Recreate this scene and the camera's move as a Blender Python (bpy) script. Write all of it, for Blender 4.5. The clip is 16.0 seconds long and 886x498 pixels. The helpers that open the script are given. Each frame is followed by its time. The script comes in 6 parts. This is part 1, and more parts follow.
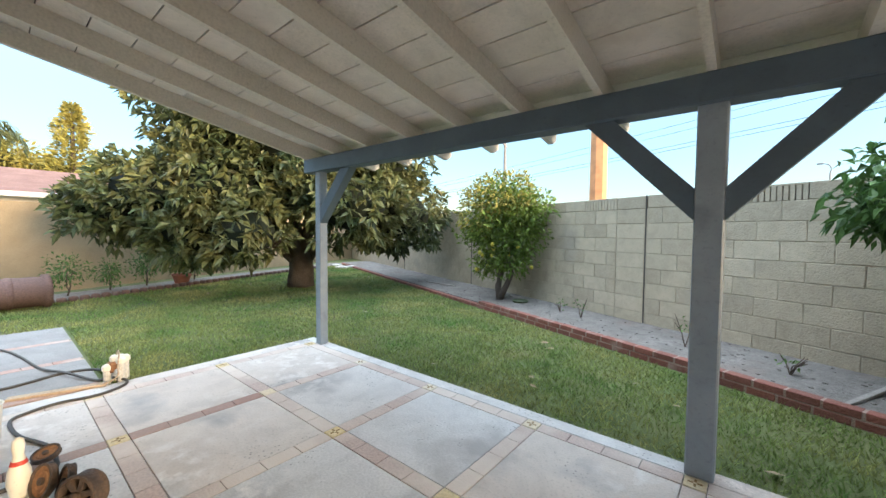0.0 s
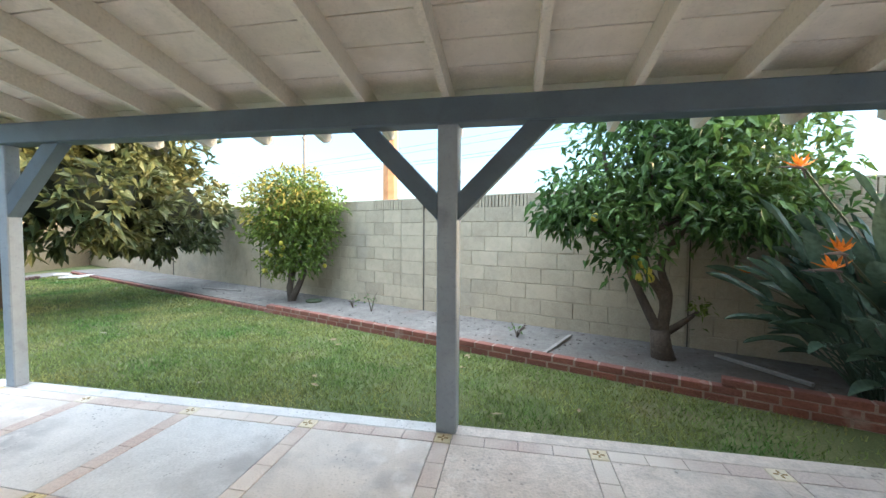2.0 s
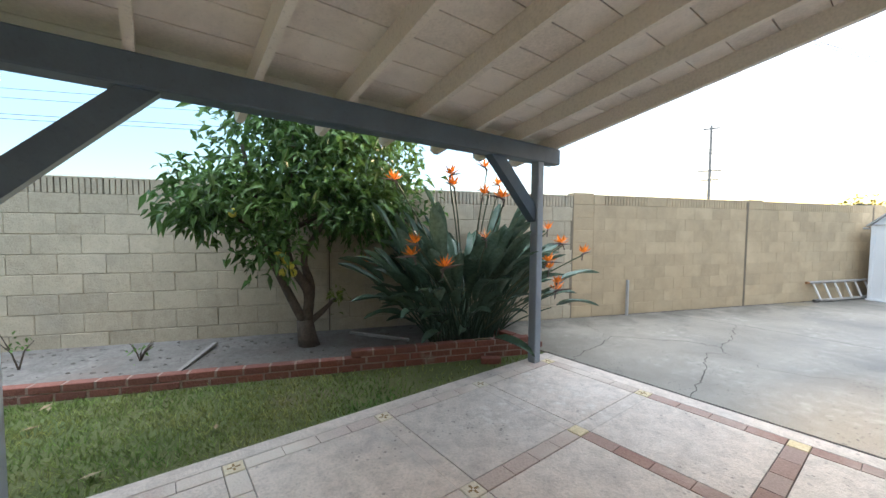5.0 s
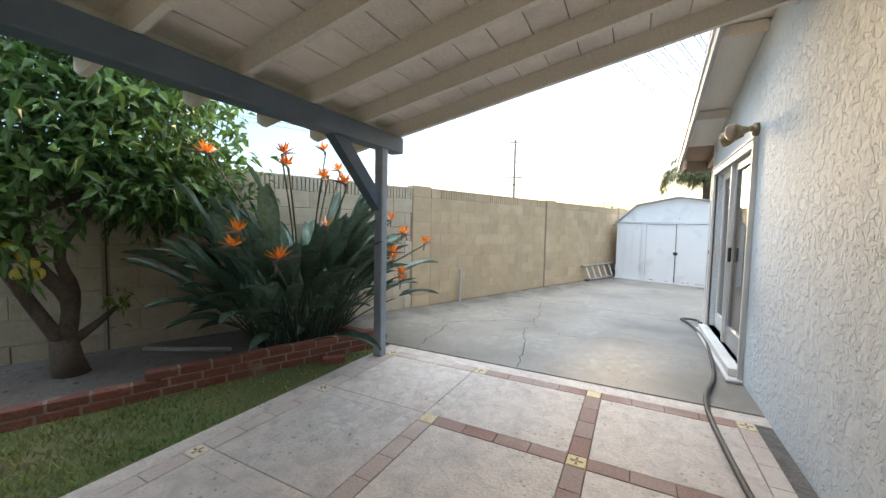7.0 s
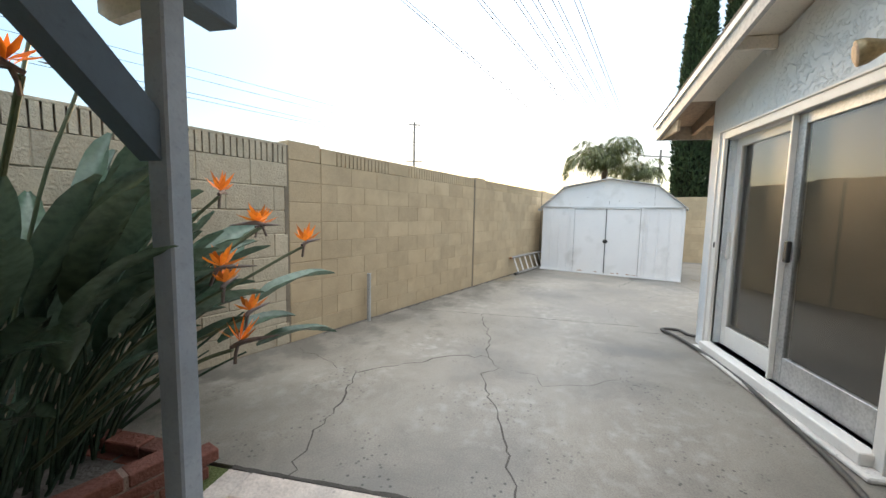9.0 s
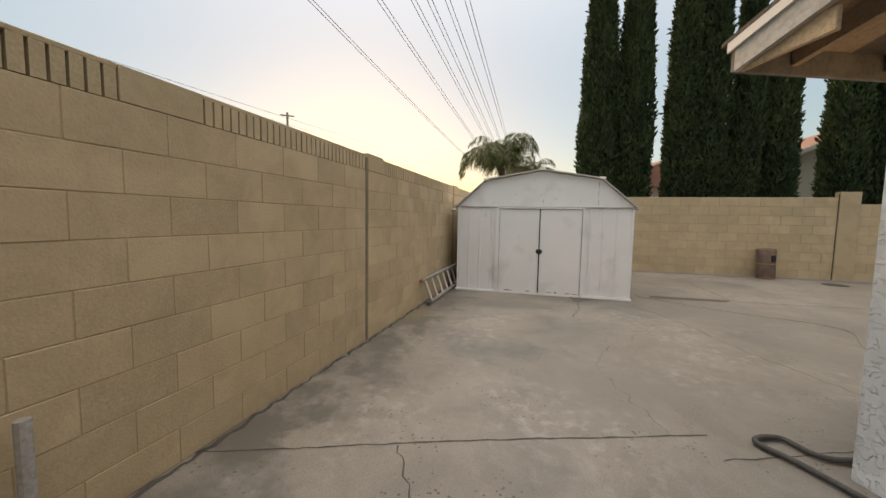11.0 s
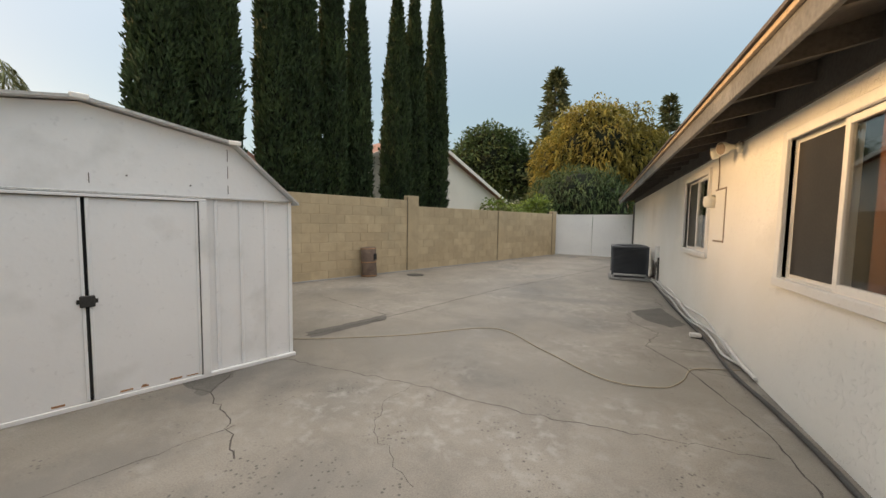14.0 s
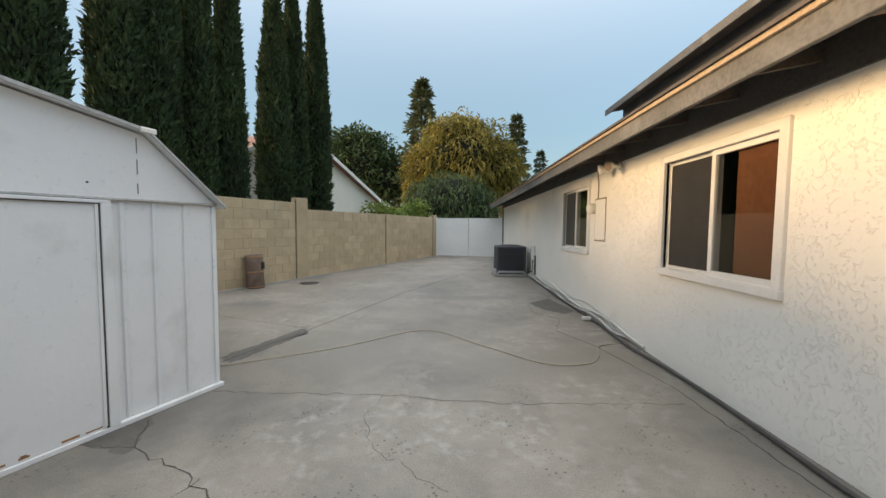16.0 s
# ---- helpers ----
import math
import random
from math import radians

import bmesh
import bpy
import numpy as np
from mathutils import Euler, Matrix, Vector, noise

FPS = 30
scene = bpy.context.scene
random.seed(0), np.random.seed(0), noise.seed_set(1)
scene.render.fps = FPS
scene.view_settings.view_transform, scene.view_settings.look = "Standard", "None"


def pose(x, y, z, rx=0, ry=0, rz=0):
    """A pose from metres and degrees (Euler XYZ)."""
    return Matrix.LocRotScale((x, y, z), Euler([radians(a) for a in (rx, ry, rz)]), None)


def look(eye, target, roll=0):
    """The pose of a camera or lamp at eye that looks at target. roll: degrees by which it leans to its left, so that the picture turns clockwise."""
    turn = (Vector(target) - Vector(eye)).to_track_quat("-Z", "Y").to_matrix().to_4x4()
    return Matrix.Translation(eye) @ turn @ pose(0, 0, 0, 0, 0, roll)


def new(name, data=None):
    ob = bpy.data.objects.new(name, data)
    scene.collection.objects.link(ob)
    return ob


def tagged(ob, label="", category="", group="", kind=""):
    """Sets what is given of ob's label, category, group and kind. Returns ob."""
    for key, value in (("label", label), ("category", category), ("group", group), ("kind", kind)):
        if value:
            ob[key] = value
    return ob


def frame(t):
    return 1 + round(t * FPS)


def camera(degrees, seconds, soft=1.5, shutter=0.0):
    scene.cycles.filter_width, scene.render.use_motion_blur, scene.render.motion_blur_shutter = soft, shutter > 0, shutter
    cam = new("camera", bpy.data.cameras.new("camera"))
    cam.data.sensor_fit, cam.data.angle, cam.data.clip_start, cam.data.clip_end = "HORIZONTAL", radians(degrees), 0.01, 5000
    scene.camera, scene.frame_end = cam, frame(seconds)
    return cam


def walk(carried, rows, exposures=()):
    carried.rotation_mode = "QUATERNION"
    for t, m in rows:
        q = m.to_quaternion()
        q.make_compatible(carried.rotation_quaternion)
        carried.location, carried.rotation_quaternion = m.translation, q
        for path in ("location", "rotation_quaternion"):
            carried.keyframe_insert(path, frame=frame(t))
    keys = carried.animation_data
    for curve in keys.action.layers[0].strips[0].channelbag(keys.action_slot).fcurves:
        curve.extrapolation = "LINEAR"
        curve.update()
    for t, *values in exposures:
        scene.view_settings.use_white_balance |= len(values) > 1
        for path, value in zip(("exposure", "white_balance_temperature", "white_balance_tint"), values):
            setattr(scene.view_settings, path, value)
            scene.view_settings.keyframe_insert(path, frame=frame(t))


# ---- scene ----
cam = camera(99.8, 16.0)
PATH = [
    (0, (0.245, 0.408, 1.325), (-1.031, 1.945, 1.236), 0.5),
    (0.5, (0.301, 0.423, 1.323), (-0.822, 2.076, 1.234), 0.5),
    (1, (0.349, 0.423, 1.321), (-0.532, 2.216, 1.235), 0.5),
    (1.5, (0.408, 0.434, 1.324), (-0.209, 2.334, 1.236), 0.5),
    (2, (0.473, 0.453, 1.324), (0.109, 2.417, 1.233), 0.4),
    (2.5, (0.568, 0.485, 1.323), (0.407, 2.476, 1.231), 0.3),
    (3, (0.63, 0.502, 1.325), (0.689, 2.499, 1.233), 0.4),
    (3.5, (0.638, 0.499, 1.309), (1.073, 2.449, 1.233), 0.4),
    (4, (0.654, 0.483, 1.308), (1.404, 2.335, 1.229), 0.1),
    (4.5, (0.676, 0.464, 1.327), (1.681, 2.191, 1.231), 0.3),
    (5, (0.678, 0.453, 1.335), (1.903, 2.03, 1.232), 0.4),
    (5.2, (0.673, 0.45, 1.343), (1.979, 1.96, 1.234), 0.6),
    (7.3, (0.837, 0.726, 1.273), (2.64, 1.582, 1.144), 1.0),
    (7.5, (0.973, 0.8, 1.288), (2.789, 1.626, 1.148), 0.9),
    (8, (1.417, 1.052, 1.259), (3.277, 1.766, 1.087), 1.1),
    (8.5, (1.978, 1.29, 1.26), (3.899, 1.82, 1.085), 1.0),
    (9, (2.578, 1.589, 1.256), (4.527, 1.995, 1.072), 1.2),
    (9.2, (2.834, 1.684, 1.265), (4.798, 2.02, 1.085), 1.2),
    (11.3, (5.631, 2.007, 1.264), (7.598, 1.687, 1.101), 1.0),
    (11.5, (5.88, 2.0, 1.249), (7.831, 1.59, 1.086), 1.0),
    (12, (6.446, 1.943, 1.249), (8.333, 1.299, 1.097), 1.0),
    (12.5, (6.975, 1.862, 1.269), (8.644, 0.77, 1.114), 0.9),
    (13, (7.404, 1.659, 1.312), (8.824, 0.258, 1.165), 0.9),
    (13.5, (7.819, 1.462, 1.336), (8.849, -0.246, 1.183), 1.1),
    (14, (8.108, 1.187, 1.318), (8.866, -0.658, 1.176), 0.9),
    (14.5, (8.395, 1.002, 1.344), (8.964, -0.912, 1.218), 0.8),
    (15, (8.618, 1.034, 1.36), (9.002, -0.925, 1.24), 0.8),
    (15.5, (8.754, 1.235, 1.328), (9.001, -0.746, 1.21), 0.7),
    (16, (8.882, 1.393, 1.325), (8.945, -0.602, 1.208), 0.5),
]
SKY, SUN, SKY_EL, HAZE = 0.085, 2.0, 3.0, (8.3, 7.7, 7.0)
EXPO = [(0, 3.15, 5350, 6), (2.5, 3.65, 5350, 6), (5, 3.2, 5500, 7), (9.0, 2.85, 5950, 7), (11.3, 2.0, 7300, 14), (12.5, 2.05, 7400, 15), (14.5, 2.2, 6650, 10), (16, 2.15, 6150, 8)]
walk(cam, [(r[0], look(*r[1:])) for r in PATH], exposures=EXPO)

# ---- world and sun ----
world = bpy.data.worlds.new("evening_sky")
scene.world = world
world.use_nodes = True
wn = world.node_tree.nodes
wl = world.node_tree.links
SUN_AZ, SUN_EL = 6.8, 4.5
sky = wn.new("ShaderNodeTexSky")
sky.sky_type = "NISHITA"
sky.sun_disc = False
sky.sun_elevation = radians(SKY_EL)
sky.sun_rotation = radians(90 - SUN_AZ)
sky.air_density, sky.dust_density, sky.ozone_density = 1.0, 0.9, 2.4
# thin bright haze, thickest overhead
haze = wn.new("ShaderNodeMix")
haze.data_type, haze.blend_type = "RGBA", "ADD"
high = wn.new("ShaderNodeTexCoord")
split = wn.new("ShaderNodeSeparateXYZ")
power = wn.new("ShaderNodeMath")
power.operation = "POWER"
power.use_clamp = True
power.inputs[1].default_value = 3.0
wl.new(high.outputs["Generated"], split.inputs[0])
wl.new(split.outputs[2], power.inputs[0])
veil = wn.new("ShaderNodeMath")
veil.inputs[1].default_value = 0.018
wl.new(power.outputs[0], veil.inputs[0])
wl.new(veil.outputs[0], haze.inputs[0])
haze.inputs[7].default_value = (*HAZE, 1)
# the mist evens out the glow round the sun
even = wn.new("ShaderNodeGamma")
even.inputs[1].default_value = 0.52
rich = wn.new("ShaderNodeHueSaturation")
rich.inputs["Saturation"].default_value = 1.25
rich.inputs["Value"].default_value = 1.42
wl.new(sky.outputs[0], even.inputs[0])
wl.new(even.outputs[0], rich.inputs["Color"])
wl.new(rich.outputs[0], haze.inputs[6])
wl.new(haze.outputs[2], wn["Background"].inputs[0])
wn["Background"].inputs[1].default_value = SKY
sun = new("sun", bpy.data.lights.new("sun", "SUN"))
sun.data.energy = SUN
sun.data.angle = radians(26.0)
sun.data.color = (1.0, 0.66, 0.34)
sun_way = Vector((math.cos(radians(SUN_AZ)) * math.cos(radians(SUN_EL)), math.sin(radians(SUN_AZ)) * math.cos(radians(SUN_EL)), math.sin(radians(SUN_EL))))
sun.matrix_world = look(sun_way * 50, (0, 0, 0))

# ---- materials ----


def material(name, a, b, size=3.0, rough=0.7, bump=0.2, fine=60.0, spread=0.12, metal=0.0, stain=None, stain_size=0.8, stain_at=0.58, random_to=None, spec=0.4, fine_mix=0.35, sheen=0.0, translucent=0.0, mottle=None, speck=None, pale=None):
    """Two noises (broad and fine) between colours a and b, relief, an optional stain and a tint per object."""
    m = bpy.data.materials.new(name)
    m.use_nodes = True
    n, l = m.node_tree.nodes, m.node_tree.links
    bs = n["Principled BSDF"]
    bs.inputs["Roughness"].default_value = rough
    bs.inputs["Metallic"].default_value = metal
    bs.inputs["Specular IOR Level"].default_value = spec
    geo = n.new("ShaderNodeNewGeometry")

    def noise_at(scale, detail):
        t = n.new("ShaderNodeTexNoise")
        t.inputs["Scale"].default_value = scale
        t.inputs["Detail"].default_value = detail
        l.new(geo.outputs["Position"], t.inputs["Vector"])
        return t

    def blend(kind, fac, c1, c2):
        x = n.new("ShaderNodeMix")
        x.data_type, x.blend_type = "RGBA", kind
        for value, socket in ((fac, x.inputs[0]), (c1, x.inputs[6]), (c2, x.inputs[7])):
            if hasattr(value, "links"):
                l.new(value, socket)
            else:
                socket.default_value = (*value, 1) if isinstance(value, tuple) else value
        return x.outputs[2]

    def ramp(src, lo, hi):
        r = n.new("ShaderNodeMapRange")
        r.inputs[1].default_value, r.inputs[2].default_value = lo, hi
        l.new(src, r.inputs[0])
        return r.outputs[0]

    broad, small = noise_at(size, 5), noise_at(fine, 4)
    c = blend("MIX", ramp(broad.outputs[0], 0.5 - 1.6 * spread, 0.5 + 1.6 * spread), a, b)
    dark = tuple(0.55 * v for v in a)
    c = blend("MIX", ramp(small.outputs[0], 0.75 - fine_mix, 1.15 - 0.4 * fine_mix), c, dark)
    if random_to:
        info = n.new("ShaderNodeObjectInfo")
        c = blend("MIX", info.outputs["Random"], c, blend("MIX", ramp(small.outputs[0], 0.3, 0.8), random_to, tuple(0.75 * v for v in random_to)))
    if stain:
        c = blend("MIX", ramp(noise_at(stain_size, 6).outputs[0], stain_at, stain_at + 0.14), c, stain)
    if mottle:
        mt = noise_at(mottle[0], 10)
        mt.inputs["Roughness"].default_value = 0.68
        mt.inputs["Distortion"].default_value = 0.6
        c = blend("MULTIPLY", ramp(mt.outputs[0], 0.42, 0.66), c, tuple(mottle[1] for _ in range(3)))
    if speck:
        sp = n.new("ShaderNodeTexVoronoi")
        sp.inputs["Scale"].default_value = speck[0]
        l.new(geo.outputs["Position"], sp.inputs["Vector"])
        dots = n.new("ShaderNodeMath")
        dots.operation = "MULTIPLY"
        l.new(ramp(sp.outputs["Distance"], 0.26, 0.14), dots.inputs[0])
        l.new(ramp(noise_at(2.3, 4).outputs[0], 0.50, 0.60), dots.inputs[1])
        c = blend("MULTIPLY", dots.outputs[0], c, tuple(speck[1] for _ in range(3)))
    if pale:
        pn = noise_at(pale[0], 9)
        pn.inputs["Roughness"].default_value = 0.62
        where = n.new("ShaderNodeMath")
        where.operation = "MULTIPLY"
        l.new(ramp(pn.outputs[0], 0.50, 0.68), where.inputs[0])
        l.new(ramp(noise_at(0.7, 3).outputs[0], 0.46, 0.62), where.inputs[1])
        c = blend("MIX", where.outputs[0], c, pale[1])
    l.new(c, bs.inputs["Base Color"])
    if bump:
        bp = n.new("ShaderNodeBump")
        bp.inputs["Strength"].default_value = bump
        bp.inputs["Distance"].default_value = 0.02
        l.new(small.outputs[0], bp.inputs["Height"])
        l.new(bp.outputs[0], bs.inputs["Normal"])
    if sheen:
        bs.inputs["Sheen Weight"].default_value = sheen
    if translucent:
        tr = n.new("ShaderNodeBsdfTranslucent")
        l.new(c, tr.inputs[0])
        ms = n.new("ShaderNodeMixShader")
        ms.inputs[0].default_value = translucent
        l.new(bs.outputs[0], ms.inputs[1])
        l.new(tr.outputs[0], ms.inputs[2])
        l.new(ms.outputs[0], n["Material Output"].inputs[0])
    return m


def leaf_material(name, a, b, translucent=0.3, rough=0.45):
    """Leaves: each island takes its own tint between a and b."""
    m = material(name, a, b, 1.2, rough, 0.0, 30.0, translucent=translucent)
    n, l = m.node_tree.nodes, m.node_tree.links
    geo = n["Geometry"]
    hsv = n.new("ShaderNodeHueSaturation")
    mr = n.new("ShaderNodeMapRange")
    mr.inputs[3].default_value, mr.inputs[4].default_value = 0.55, 1.5
    l.new(geo.outputs["Random Per Island"], mr.inputs[0])
    l.new(mr.outputs[0], hsv.inputs["Value"])
    bs = n["Principled BSDF"]
    src = bs.inputs["Base Color"].links[0].from_socket
    l.new(src, hsv.inputs["Color"])
    l.new(hsv.outputs[0], bs.inputs["Base Color"])
    for x in n:
        if x.type == "BSDF_TRANSLUCENT":
            l.new(hsv.outputs[0], x.inputs[0])
    return m


def stucco_material(name, a, b, relief, grain, lo, depth, sparse, wavy):
    """Trowelled plaster: torn flat islands over a sanded ground; sparse thins the islands out in patches."""
    m = material(name, a, b, 1.3, 0.85, 0.0, 90.0, fine_mix=0.1, stain=tuple(0.86 * v for v in a), stain_size=0.7, stain_at=0.6)
    n, l = m.node_tree.nodes, m.node_tree.links
    geo = n["Geometry"]

    def noise_at(scale, detail, bend):
        w = n.new("ShaderNodeTexNoise")
        w.inputs["Scale"].default_value, w.inputs["Detail"].default_value = scale, detail
        w.inputs["Distortion"].default_value = bend
        l.new(geo.outputs["Position"], w.inputs["Vector"])
        return w.outputs[0]

    def ramp(src, lo_, hi_):
        r = n.new("ShaderNodeMapRange")
        r.inputs[1].default_value, r.inputs[2].default_value = lo_, hi_
        l.new(src, r.inputs[0])
        return r.outputs[0]

    def sums(src, factor, more):
        x = n.new("ShaderNodeMath")
        x.operation = "MULTIPLY_ADD"
        l.new(src, x.inputs[0])
        x.inputs[1].default_value = factor
        l.new(more, x.inputs[2])
        return x.outputs[0]
    field = sums(noise_at(1.6, 3.0, 0.3), sparse, noise_at(grain, 5.0, 1.1))
    lift = ramp(field, lo + 0.5 * sparse, lo + 0.5 * sparse + 0.05)
    slope = sums(noise_at(grain * 0.6, 2.0, 0.4), wavy, lift)
    height = sums(noise_at(140.0, 2.0, 0.0), 0.12, slope)
    bp = n.new("ShaderNodeBump")
    bp.inputs["Strength"].default_value, bp.inputs["Distance"].default_value = relief, depth
    l.new(height, bp.inputs["Height"])
    l.new(bp.outputs[0], n["Principled BSDF"].inputs["Normal"])
    return m


def glass_material(name, tint):
    m = bpy.data.materials.new(name)
    m.use_nodes = True
    n, l = m.node_tree.nodes, m.node_tree.links
    gl, tr, mx, lw = n.new("ShaderNodeBsdfGlossy"), n.new("ShaderNodeBsdfTransparent"), n.new("ShaderNodeMixShader"), n.new("ShaderNodeLayerWeight")
    gl.inputs["Roughness"].default_value = 0.02
    tr.inputs[0].default_value = (*tint, 1)
    lw.inputs[0].default_value = 0.5
    fr = n.new("ShaderNodeMath")
    fr.operation = "POWER"
    fr.inputs[1].default_value = 2.5
    l.new(lw.outputs["Facing"], fr.inputs[0])
    mr = n.new("ShaderNodeMapRange")
    mr.inputs[3].default_value, mr.inputs[4].default_value = 0.045, 0.5
    l.new(fr.outputs[0], mr.inputs[0])
    l.new(mr.outputs[0], mx.inputs[0])
    l.new(tr.outputs[0], mx.inputs[1])
    l.new(gl.outputs[0], mx.inputs[2])
    l.new(mx.outputs[0], n["Material Output"].inputs[0])
    return m


